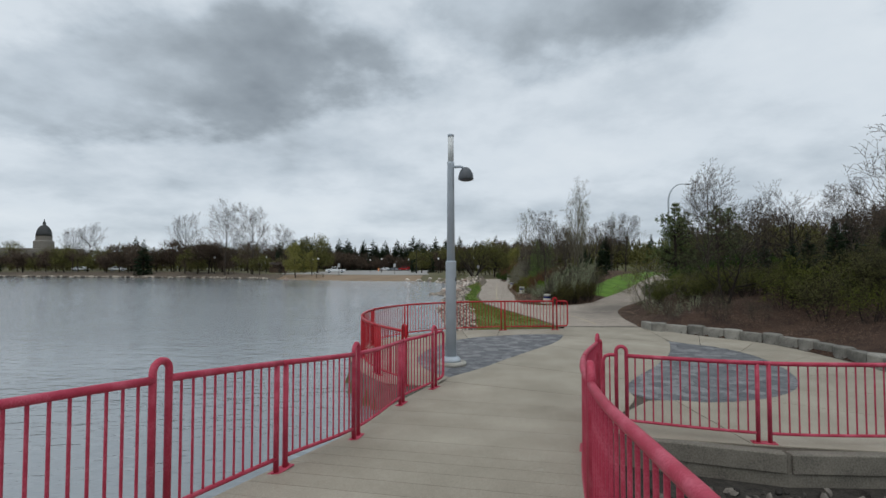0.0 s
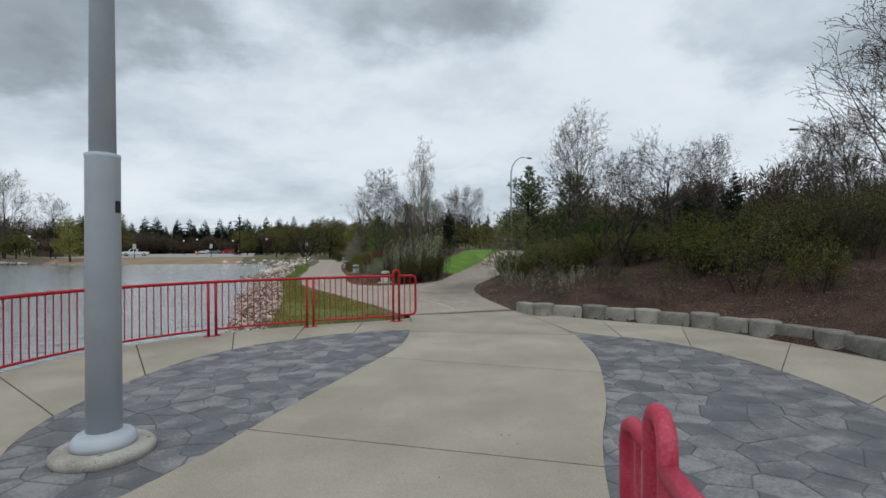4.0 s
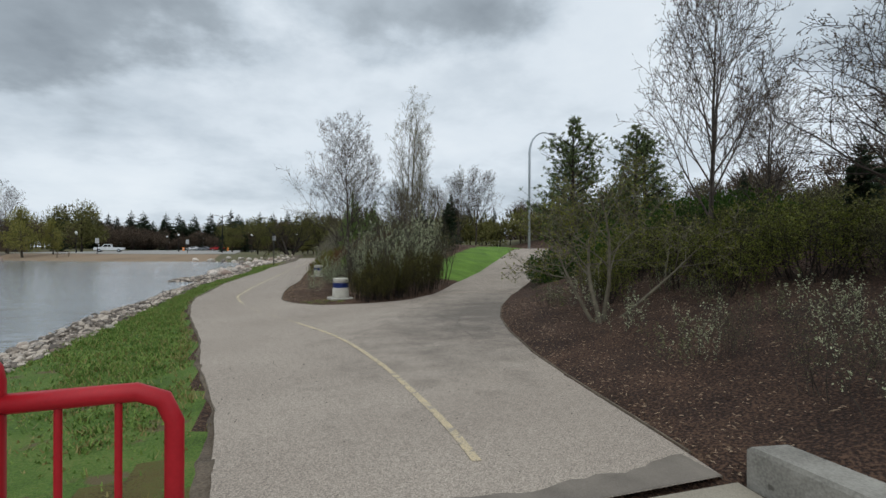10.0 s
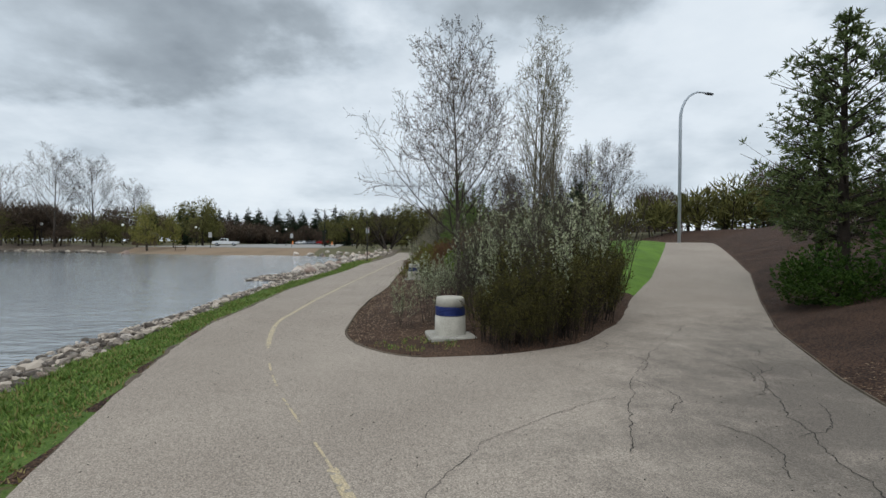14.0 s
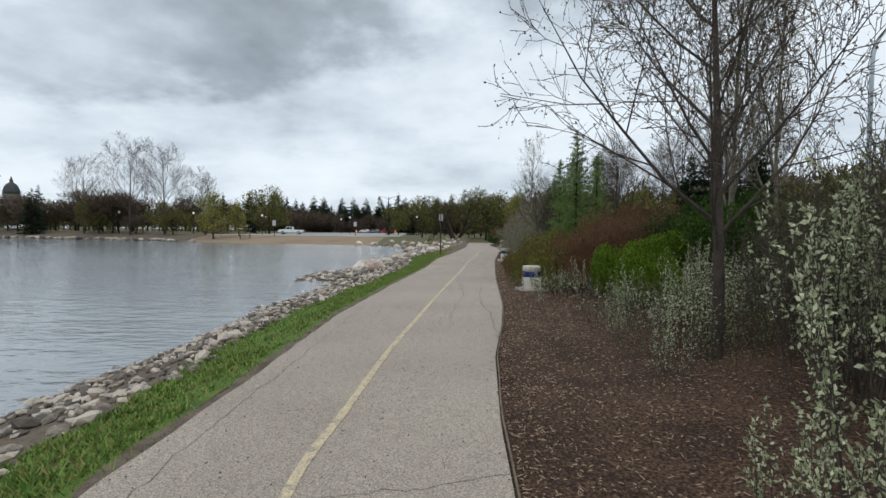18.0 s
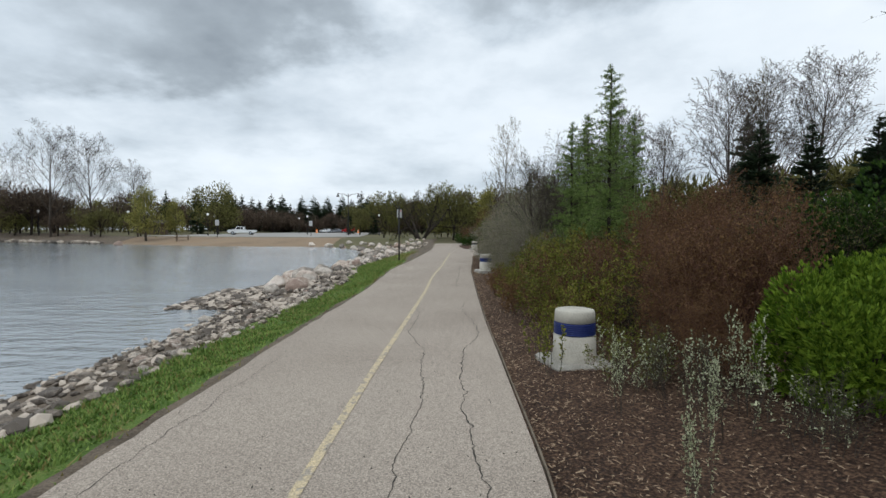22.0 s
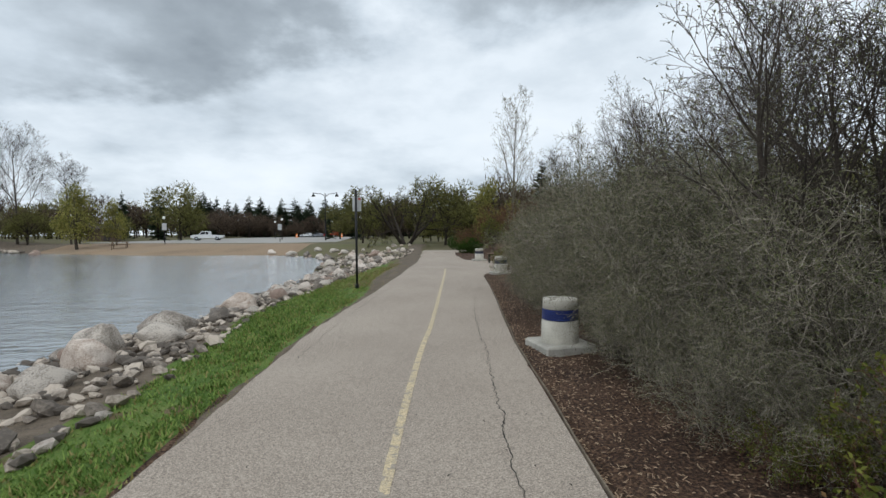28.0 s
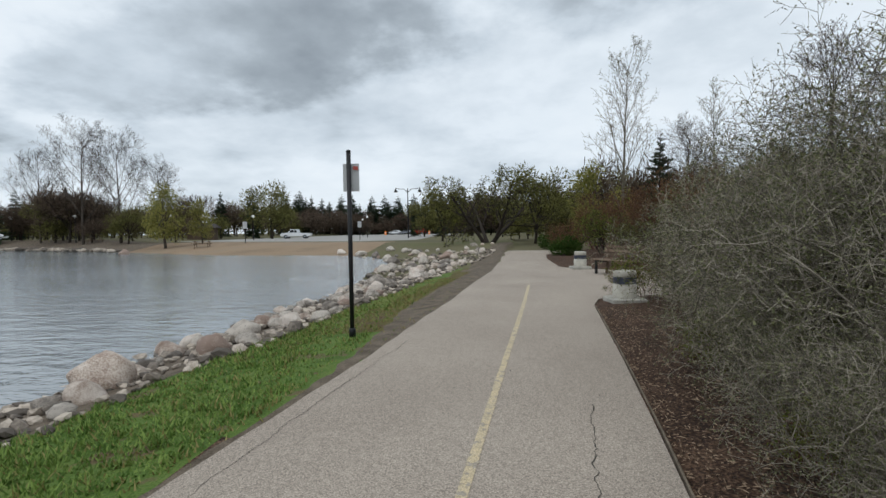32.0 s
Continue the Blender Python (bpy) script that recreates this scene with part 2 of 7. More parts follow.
LAWN = mat("upper_lawn", [srgb(72, 102, 34), srgb(106, 140, 50)], 1.0, 0.95, 0.8, 40, space="World", dist=0.03)
FARGRASS = mat("dry_park_grass", [srgb(78, 76, 52), srgb(98, 92, 66), srgb(84, 90, 50)], 0.08, 0.95, 0.4, 6, space="World")
MULCH_DARK = mat("dark_bark_mulch", [srgb(34, 24, 19), srgb(66, 48, 38), srgb(104, 80, 64)], 1.5, 0.95, 1.0, 45, space="World", dist=0.05, spots=(60, 0.66, srgb(108, 85, 70)), fine=1.15, coarse=0.35)
MULCH = mat("bark_mulch", [srgb(42, 30, 23), srgb(76, 56, 43), srgb(116, 92, 73)], 1.5, 0.95, 1.0, 45, space="World", dist=0.05, spots=(60, 0.66, srgb(128, 103, 85)), fine=1.15, coarse=0.35)
DRY_TURF = mat("dry_turf", [srgb(74, 64, 36), srgb(98, 88, 48), srgb(88, 94, 46)], 2.6, 0.95, 0.9, 60, space="World", dist=0.03, spots=(2.9, 0.6, srgb(92, 74, 54)), fine=0.9)
DIRT = mat("trodden_dirt", [srgb(74, 65, 54), srgb(116, 104, 90)], 4, 0.95, 0.6, 60, space="World", dist=0.02, fine=0.8)
SAND = mat("beach_sand", [srgb(118, 102, 84), srgb(142, 121, 98), srgb(128, 116, 100)], 0.15, 0.95, 0.3, 6, space="World")
PARKING = mat("parking_asphalt", [srgb(142, 140, 136), srgb(158, 156, 151)], 0.1, 0.92, 0.3, 5, space="World")
LAKEBED = mat("lake_bed", [srgb(60, 56, 46), srgb(80, 74, 60)], 1, 0.9, 0.4, 20, space="World")
GRAVEL = mat("gravel_bed", [srgb(46, 43, 40), srgb(74, 70, 64)], 10, 0.95, 1.0, 40, space="World", dist=0.03)
GRAVEL_STONE = mat("dark_gravel_stone", [srgb(52, 49, 46), srgb(82, 78, 73), srgb(118, 112, 104)], 4, 0.9, 0.4, 40, space="World", island=0.9)
ROCK = mat("field_stone", [srgb(112, 105, 98), srgb(154, 145, 135), srgb(198, 189, 178)], 2.0, 0.85, 0.8, 18, dist=0.04, random_amt=0.42, spots=(6, 0.66, srgb(104, 98, 92)), fine=0.7)
ROCK_PINK = mat("pink_granite", [srgb(150, 130, 118), srgb(188, 172, 158), srgb(214, 203, 192)], 2.0, 0.85, 0.8, 18, dist=0.04, random_amt=0.5, fine=0.7)
RIPRAP = mat("riprap_stone", [srgb(92, 85, 78), srgb(134, 124, 113), srgb(184, 172, 158)], 3, 0.9, 0.6, 30, space="World", dist=0.02, island=0.75)
BARK = mat("grey_bark", [srgb(54, 48, 43), srgb(86, 78, 70)], 6, 0.95, 0.7, 40, dist=0.02)
BARK_DARK = mat("dark_bark", [srgb(38, 33, 29), srgb(62, 54, 47)], 6, 0.95, 0.7, 40, dist=0.02)
BARK_PALE = mat("pale_poplar_bark", [srgb(84, 79, 67), srgb(120, 113, 96)], 6, 0.95, 0.5, 40, dist=0.02)
TWIG_RED = mat("red_brown_twig", [srgb(74, 50, 40), srgb(112, 80, 64)], 6, 0.9, 0.3, 40, island=0.5)
TWIG_GREY = mat("grey_twig", [srgb(84, 78, 69), srgb(156, 148, 134)], 6, 0.9, 0.3, 40, island=0.8)


def leafmat(name, a, b, trans=0.25, rough=0.65):
    m = mat(name, [a, b], 1.5, rough, 0, 20, island=0.9, spec=0.12)
    p = m.node_tree.nodes["Principled BSDF"]
    out = m.node_tree.nodes["Material Output"]
    tr = m.node_tree.nodes.new("ShaderNodeBsdfTranslucent")
    mx = m.node_tree.nodes.new("ShaderNodeMixShader")
    mx.inputs[0].default_value = trans
    link = p.inputs["Base Color"].links[0].from_socket
    m.node_tree.links.new(link, tr.inputs["Color"])
    m.node_tree.links.new(p.outputs[0], mx.inputs[1])
    m.node_tree.links.new(tr.outputs[0], mx.inputs[2])
    m.node_tree.links.new(mx.outputs[0], out.inputs["Surface"])
    return m


LEAF_GREEN = leafmat("young_green_leaf", srgb(76, 84, 36), srgb(120, 124, 58), 0.3)
LEAF_FRESH = leafmat("fresh_yellow_green_leaf", srgb(86, 92, 36), srgb(132, 132, 60), 0.35)
LEAF_GREY = leafmat("thin_grey_green_leaf", srgb(90, 94, 64), srgb(132, 134, 98), 0.3)
TWIG_FAR = leafmat("brown_twig_haze", srgb(64, 54, 46), srgb(104, 90, 77), 0.2)
TWIG_OLIVE = leafmat("olive_twig_haze", srgb(76, 76, 42), srgb(120, 118, 70), 0.3)
LEAF_YELLOW = leafmat("yellow_willow_leaf", srgb(108, 108, 54), srgb(146, 142, 80), 0.3)
LEAF_SILVER = leafmat("silver_green_leaf", srgb(140, 148, 114), srgb(200, 204, 170), 0.3)
LEAF_OLIVE = leafmat("olive_leaf", srgb(80, 82, 48), srgb(120, 119, 76), 0.35)
BUD = leafmat("brown_bud", srgb(80, 70, 56), srgb(118, 108, 86))
BUD_RED = leafmat("red_brown_leaf", srgb(94, 70, 48), srgb(124, 98, 66), 0.3)
LEAF_PALE = leafmat("pale_poplar_leaf", srgb(108, 108, 74), srgb(144, 142, 102))
NEEDLE_DARK = leafmat("dark_spruce_needle", srgb(42, 56, 42), srgb(66, 80, 58), 0.1)
NEEDLE_PINE = leafmat("pine_needle", srgb(72, 86, 52), srgb(108, 120, 76), 0.2)
NEEDLE_LARCH = leafmat("fresh_larch_needle", srgb(84, 106, 54), srgb(128, 148, 84), 0.4)
NEEDLE_CEDAR = leafmat("cedar_foliage", srgb(74, 100, 28), srgb(122, 146, 50), 0.25)
NEEDLE_CEDAR_DARK = leafmat("dark_cedar_foliage", srgb(46, 70, 28), srgb(74, 98, 40), 0.15)
BLADE = leafmat("grass_blade", srgb(80, 108, 48), srgb(130, 152, 80), 0.3)
BLADE_DRY = leafmat("dry_grass_blade", srgb(120, 112, 66), srgb(150, 140, 92), 0.25)
CHIP = mat("wood_chip", [srgb(60, 46, 36), srgb(102, 81, 65), srgb(164, 142, 118)], 3, 0.95, 0.3, 40, space="World", island=1.0)
EDGING = mat("weathered_edging", [srgb(92, 82, 70), srgb(132, 120, 104)], 5, 0.9, 0.4, 60, space="World", fine=0.8)
BLUE = mat("blue_band_plastic", [srgb(24, 38, 92), srgb(38, 54, 116)], 6, 0.5, 0.25, 50, spots=(20, 0.7, srgb(70, 84, 128)))
BOLLARD = mat("cast_bollard_concrete", [srgb(158, 154, 144), srgb(182, 178, 166), srgb(196, 192, 182)], 4, 0.9, 0.4, 70, dist=0.005, spots=(14, 0.7, srgb(136, 132, 122)))
BAND_DARK = mat("weathered_dark_band", [srgb(52, 56, 70), srgb(82, 86, 98)], 6, 0.6, 0.25, 50)
PLANK = mat("weathered_bench_wood", [srgb(88, 72, 58), srgb(122, 104, 88)], 7, 0.85, 0.4, 60, random_amt=0.3)
SIGN_WHITE = mat("sign_sheet", [srgb(168, 170, 172), srgb(186, 188, 188)], 3, 0.5, 0.05, 40)
SIGN_RED = mat("sign_red_mark", [srgb(172, 74, 66), srgb(184, 90, 78)], 3, 0.5, 0.05, 40)
CAR_WHITE = mat("white_car_paint", [srgb(206, 210, 212), srgb(222, 225, 226)], 1, 0.25, 0, 20, spec=0.6)
CAR_RED = mat("red_car_paint", [srgb(142, 30, 32), srgb(160, 38, 38)], 1, 0.25, 0, 20, spec=0.6)
CAR_GREY = mat("grey_car_paint", [srgb(110, 114, 120), srgb(128, 132, 138)], 1, 0.25, 0, 20, spec=0.6)
CAR_ORANGE = mat("orange_barrel", [srgb(220, 120, 30), srgb(232, 134, 44)], 1, 0.6, 0, 20)
CAR_GLASS = mat("car_glass", [srgb(30, 34, 38), srgb(44, 48, 52)], 1, 0.12, 0, 20, spec=0.8)
TYRE = mat("tyre_rubber", [srgb(24, 24, 24), srgb(36, 36, 36)], 3, 0.9, 0.2, 40)
STONE_FAR = mat("far_building_stone", [srgb(112, 108, 102), srgb(132, 127, 119)], 0.05, 0.9, 0, 1, space="World")
DOME_DARK = mat("weathered_dome", [srgb(58, 60, 62), srgb(76, 78, 78)], 0.1, 0.8, 0, 1, space="World")
ROOF_DARK = mat("dark_shingles", [srgb(52, 48, 46), srgb(74, 68, 64)], 0.6, 0.9, 0.3, 6, space="World")
WALL_BROWN = mat("brown_siding", [srgb(82, 68, 56), srgb(102, 88, 74)], 0.6, 0.9, 0.2, 6, space="World")
GLOBE = mat("white_lamp_globe", [srgb(232, 232, 226), srgb(244, 244, 240)], 2, 0.3, 0, 20)

WATER = bpy.data.materials.new("lake_water")
WATER.use_nodes = True
_t = WATER.node_tree
_b = _t.nodes["Principled BSDF"]
_b.inputs["Base Color"].default_value = (0.22, 0.243, 0.255, 1)
_b.inputs["Roughness"].default_value = 0.1
_b.inputs["IOR"].default_value = 1.8
_b.inputs["Specular IOR Level"].default_value = 0.7
_g = _t.nodes.new("ShaderNodeNewGeometry")
_heights = []
for sc, st, amp in ((0.55, 2.4, 0.8), (1.7, 2.4, 0.62), (4.2, 2.0, 0.24)):
    mp = _t.nodes.new("ShaderNodeMapping")
    mp.inputs["Rotation"].default_value = (0, 0, 0.35)
    mp.inputs["Scale"].default_value = (sc, sc * st, sc)
    _t.links.new(_g.outputs["Position"], mp.inputs[0])
    nz = _t.nodes.new("ShaderNodeTexNoise")
    nz.inputs["Scale"].default_value, nz.inputs["Detail"].default_value = 1.0, 3.0
    _t.links.new(mp.outputs[0], nz.inputs["Vector"])
    mm = _t.nodes.new("ShaderNodeMath")
    mm.operation = "MULTIPLY"
    mm.inputs[1].default_value = amp
    _t.links.new(nz.outputs["Fac"], mm.inputs[0])
    _heights.append(mm.outputs[0])
# wind patches: calm streaks between ruffled water
_cm = _t.nodes.new("ShaderNodeTexNoise")
_cmm = _t.nodes.new("ShaderNodeMapping")
_cmm.inputs["Scale"].default_value = (0.03, 0.12, 0.05)
_cmm.inputs["Rotation"].default_value = (0, 0, 0.25)
_t.links.new(_g.outputs["Position"], _cmm.inputs[0])
_t.links.new(_cmm.outputs[0], _cm.inputs["Vector"])
_cm.inputs["Scale"].default_value = 1.0
_cr = _t.nodes.new("ShaderNodeMapRange")
_cr.inputs[1].default_value, _cr.inputs[2].default_value, _cr.inputs[3].default_value, _cr.inputs[4].default_value = 0.38, 0.62, 0.55, 1.0
_t.links.new(_cm.outputs["Fac"], _cr.inputs[0])
_s1 = _t.nodes.new("ShaderNodeMath")
_s2 = _t.nodes.new("ShaderNodeMath")
_s1.operation = _s2.operation = "ADD"
_t.links.new(_heights[0], _s1.inputs[0])
_t.links.new(_heights[1], _s1.inputs[1])
_t.links.new(_s1.outputs[0], _s2.inputs[0])
_t.links.new(_heights[2], _s2.inputs[1])
_bp = _t.nodes.new("ShaderNodeBump")
_bp.inputs["Distance"].default_value = 0.095
_t.links.new(_cr.outputs[0], _bp.inputs["Strength"])
_t.links.new(_s2.outputs[0], _bp.inputs["Height"])
_t.links.new(_bp.outputs[0], _b.inputs["Normal"])


# ---------------------------------------------------------------- mesh helpers
class Geo:
    def __init__(self):
        self.v, self.f, self.m = [], [], []

    def quad(self, a, b, c, d, mi=0):
        n = len(self.v)
        self.v += [tuple(a), tuple(b), tuple(c), tuple(d)]
        self.f.append((n, n + 1, n + 2, n + 3))
        self.m.append(mi)

    def tube(self, pts, radii, sides=5, cap=True, mi=0):
        n0 = len(self.v)
        k = len(pts)
        prev = None
        for i, p in enumerate(pts):
            d = (pts[min(i + 1, k - 1)] - pts[max(i - 1, 0)])
            d = d.normalized() if d.length > 1e-9 else Vector((0, 0, 1))
            if prev is None:
                u = d.orthogonal().normalized()
            else:
                u = prev - d * prev.dot(d)
                u = u.normalized() if u.length > 1e-6 else d.orthogonal().normalized()
            prev = u
            w = d.cross(u)
            r = radii[i]
            for s in range(sides):
                a = 2 * math.pi * s / sides
                q = p + (u * math.cos(a) + w * math.sin(a)) * r
                self.v.append((q.x, q.y, q.z))
        for i in range(k - 1):
            for s in range(sides):
                a, b = n0 + i * sides + s, n0 + i * sides + (s + 1) % sides
                self.f.append((a, b, b + sides, a + sides))
                self.m.append(mi)
        if cap and sides > 3:
            self.f.append(tuple(range(n0 + sides - 1, n0 - 1, -1)))
            self.f.append(tuple(range(n0 + (k - 1) * sides, n0 + k * sides)))
            self.m += [mi, mi]

    def box(self, m, sx, sy, sz, mi=0, bev=0.0):
        """A box with its base centre at the origin of m, edges chamfered by bev."""
        n = len(self.v)
        if not bev:
            for z in (0, sz):
                for x, y in ((-1, -1), (1, -1), (1, 1), (-1, 1)):
                    q = m @ Vector((x * sx / 2, y * sy / 2, z))
                    self.v.append(tuple(q))
            fs = [(3, 2, 1, 0), (4, 5, 6, 7), (0, 1, 5, 4), (1, 2, 6, 5), (2, 3, 7, 6), (3, 0, 4, 7)]
            self.f += [tuple(n + i for i in f) for f in fs]
            self.m += [mi] * 6
            return
        rings = ((0, bev), (bev, 0), (sz - bev, 0), (sz, bev))
        for z, ins in rings:
            hx, hy = sx / 2 - ins, sy / 2 - ins
            for x, y in ((-hx + bev, -hy), (hx - bev, -hy), (hx, -hy + bev), (hx, hy - bev), (hx - bev, hy), (-hx + bev, hy), (-hx, hy - bev), (-hx, -hy + bev)):
                self.v.append(tuple(m @ Vector((x, y, z))))
        self.f.append(tuple(n + 7 - i for i in range(8)))
        self.f.append(tuple(n + 24 + i for i in range(8)))
        for r in range(3):
            for s in range(8):
                a, b = n + r * 8 + s, n + r * 8 + (s + 1) % 8
                self.f.append((a, b, b + 8, a + 8))
        self.m += [mi] * 26

    def lathe(self, prof, seg=24, c=(0, 0, 0), mi=0):
        n = len(self.v)
        for r, z in prof:
            for s in range(seg):
                a = 2 * math.pi * s / seg
                self.v.append((c[0] + r * math.cos(a), c[1] + r * math.sin(a), c[2] + z))
        for i in range(len(prof) - 1):
            for s in range(seg):
                a, b = n + i * seg + s, n + i * seg + (s + 1) % seg
                self.f.append((a, b, b + seg, a + seg))
                self.m.append(mi)
        self.f.append(tuple(n + seg - 1 - s for s in range(seg)))
        self.f.append(tuple(n + (len(prof) - 1) * seg + s for s in range(seg)))
        self.m += [mi, mi]

    def prism(self, poly, z0, z1, inset=0.0, mi=0):
        """An upright prism on a plan polygon (anticlockwise), its top edge eased by inset."""
        n, k = len(self.v), len(poly)
        cx, cy = sum(p[0] for p in poly) / k, sum(p[1] for p in poly) / k
        self.v += [(p[0], p[1], z0) for p in poly]
        self.v += [(p[0], p[1], z1 - inset) for p in poly]
        if inset:
            for p in poly:
                d = math.hypot(p[0] - cx, p[1] - cy) or 1
                self.v.append((p[0] + (cx - p[0]) / d * inset, p[1] + (cy - p[1]) / d * inset, z1))
        for r in range(2 if inset else 1):
            for s in range(k):
                a, b = n + r * k + s, n + r * k + (s + 1) % k
                self.f.append((a, b, b + k, a + k))
                self.m.append(mi)
        top = n + k * (2 if inset else 1)
        self.f.append(tuple(range(top, top + k)))
        self.m.append(mi)

    def mesh(self, name, mats, smooth=False):
        me = bpy.data.meshes.new(name)
        me.from_pydata(self.v, [], self.f)
        for mt in (mats if isinstance(mats, (list, tuple)) else [mats]):
            me.materials.append(mt)
        if any(self.m):
            me.polygons.foreach_set("material_index", self.m)
        if smooth:
            me.polygons.foreach_set("use_smooth", [True] * len(me.polygons))
        me.update()
        return me


def part(name, geo, material, parent=None, label="", smooth=False, at=None):
    me = geo if isinstance(geo, bpy.types.Mesh) else geo.mesh(name, material, smooth)
    ob = new(name, me)
    if parent is not None:
        ob.parent = parent
    if at is not None:
        ob.matrix_basis = at
    return tagged(ob, label)


def thing(name, label, category, group="", kind="", at=None):
    ob = new(name)
    ob.empty_display_size = 0.2
    if at is not None:
        ob.matrix_basis = at
    return tagged(ob, label, category, group, kind)


def ip(x, table):
    return float(np.interp(x, [t[0] for t in table], [t[1] for t in table]))


def smooth_line(pts, n=8):
    """Catmull-Rom through plan points."""
    out = []
    P = [Vector(p) for p in pts]
    for i in range(len(P) - 1):
        p0, p1, p2, p3 = P[max(i - 1, 0)], P[i], P[i + 1], P[min(i + 2, len(P) - 1)]
        for k in range(n):
            t = k / n
            out.append(0.5 * ((2 * p1) + (p2 - p0) * t + (2 * p0 - 5 * p1 + 4 * p2 - p3) * t * t + (3 * p1 - p0 - 3 * p2 + p3) * t ** 3))
    out.append(P[-1])
    return out


def resample(line, step):
    """Points every step along a line, with their tangents."""
    out, acc = [], 0.0
    for a, b in zip(line, line[1:]):
        L = (b - a).length
        while acc <= L and L > 1e-9:
            out.append((a + (b - a) * (acc / L), (b - a).normalized()))
            acc += step
        acc -= L
    return out


# ---------------------------------------------------------------- plan of the place
WATER_Z = -0.6
PATH_L = [(18.0, 4.35), (18.8, 4.29), (20.5, 4.12), (22.1, 3.76), (24.2, 3.45), (26.5, 2.95), (29, 2.52), (31, 2.34), (33.2, 2.42), (36.5, 2.46), (38.5, 2.64), (41, 2.86), (43.9, 3.17), (46, 3.4), (48.5, 3.6), (51.7, 3.76), (53, 3.88), (55, 4.15), (57.6, 4.54), (59.5, 4.76), (62, 5.1), (65, 5.4), (69, 5.92), (74, 6.25), (79, 6.5), (88, 7.0), (100, 8.2)]
PATH_R = [(28.2, 5.75), (28.25, 5.58), (28.34, 5.43), (28.5, 5.25), (28.75, 5.05), (29.05, 4.88), (29.4, 4.75), (29.8, 4.67), (30.2, 4.64), (32, 4.7), (34, 4.86), (36, 5.17), (37.7, 5.38), (40, 5.56), (42.5, 5.75), (44.5, 5.93), (46.8, 6.15), (49.5, 6.42), (51.6, 6.62), (53.5, 6.87), (55.6, 7.17), (57.8, 7.46), (61.3, 7.88), (62.3, 8.2), (63.0, 10.4), (68.6, 11.2), (69.8, 9.2), (70.6, 8.5), (76, 8.6), (80, 9.0), (82, 9.8), (84, 11.2), (88, 13.5), (100, 15.0)]
FORK_L = [(28.2, 5.75), (28.21, 6.2), (28.25, 6.6), (28.33, 6.95), (28.45, 7.25), (28.6, 7.55), (28.8, 7.9), (29.05, 8.2), (29.3, 8.42), (30.6, 9.5), (32.8, 10.86), (35.8, 13.1), (40.2, 16.04), (44.3, 18.74), (50, 22.3), (60, 28.0)]
FORK_R = [(18.0, 7.35), (18.6, 7.46), (19.9, 7.66), (21.6, 7.97), (23.5, 8.5), (25, 9.05), (26.8, 9.92), (29.3, 11.45), (32.1, 13.5), (36.3, 16.7), (40.2, 19.15), (45.2, 22.2), (50, 25.2), (60, 31.5)]
HILL = [(30, 0), (32, 0.1), (34, 0.22), (36, 0.4), (38, 0.6), (40, 0.8), (42, 1.0), (44, 1.18), (46, 1.32), (48, 1.4), (50, 1.43), (60, 1.45)]
GRASS_EDGE = [(17.3, 1.0), (23, 1.35), (27, 1.48), (30, 1.4), (33, 1.5), (36, 1.35), (38, 1.42), (41, 1.75), (43, 2.0), (45, 2.2), (48.5, 2.5), (51, 2.6), (53, 2.4), (55, 2.3), (57, 2.4), (59, 2.75), (61, 2.95), (65, 3.5), (70, 4.3), (75, 5.2), (80, 5.9), (90, 6.6)]
SHORE = [(16.8, 0.0), (18, 0.1), (22, 0.0), (26.6, -0.25), (30, -0.5), (33, -0.6), (36.8, -0.2), (41, -0.4), (44.9, 0.0), (47.4, -0.1), (48.1, -1.3), (50.4, -1.45), (52, -0.7), (54.4, -0.6), (56.4, 0.1), (57.7, 0.4), (59.6, 0.3), (63.6, 0.65), (67, 0.9), (72, 0.9), (76, 0.5), (83, -0.4), (91, -5.0)]
DECK = [(-12, 1.2), (-4, 1.05), (-0.64, 0.85), (1.13, 0.66), (2.06, 0.57), (2.96, 0.48), (3.8, 0.38), (4.65, 0.28), (5.46, 0.19), (6.27, 0.11), (7.0, 0.05), (8.2, 0.0), (30, 0.0)]
LAKE_FAR = [(0.5, 75.0), (-0.4, 83.0), (-4.0, 90.5), (-8.0, 93.0), (-20.0, 95.2), (-38.0, 105.0), (-57.0, 113.0), (-80.0, 121.0), (-110.0, 126.0), (-160.0, 140.0), (-300.0, 190.0), (-900.0, 330.0)]
RAIL_CURVE = [(-0.88, 8.95), (-1.6, 10.0), (-2.1, 11.2), (-2.33, 12.6), (-2.15, 14.1), (-1.35, 15.5), (-0.1, 16.45), (0.95, 16.85), (2.04, 17.06), (3.0, 17.14), (3.96, 17.2)]
WALL_LINE = [(7.42, 17.95), (7.42, 17.15), (7.85, 16.7), (8.3, 16.2), (8.68, 15.75), (9.02, 15.2), (9.4, 14.75), (9.75, 14.2), (9.95, 13.2), (10.0, 12.1), (9.9, 11.0), (9.75, 10.0), (9.65, 8.9), (9.55, 7.8), (9.45, 6.6), (9.4, 5.6)]


def npi(y, table):
    return np.interp(y, [t[0] for t in table], [t[1] for t in table])


def seg_dist(X, Y, line):
    """Distance of plan points to a polyline."""
    best = np.full(X.shape, 1e9)
    for (ax, ay), (bx, by) in zip(line, line[1:]):
        dx, dy = bx - ax, by - ay
        t = np.clip(((X - ax) * dx + (Y - ay) * dy) / (dx * dx + dy * dy), 0, 1)
        best = np.minimum(best, np.hypot(X - ax - t * dx, Y - ay - t * dy))
    return best


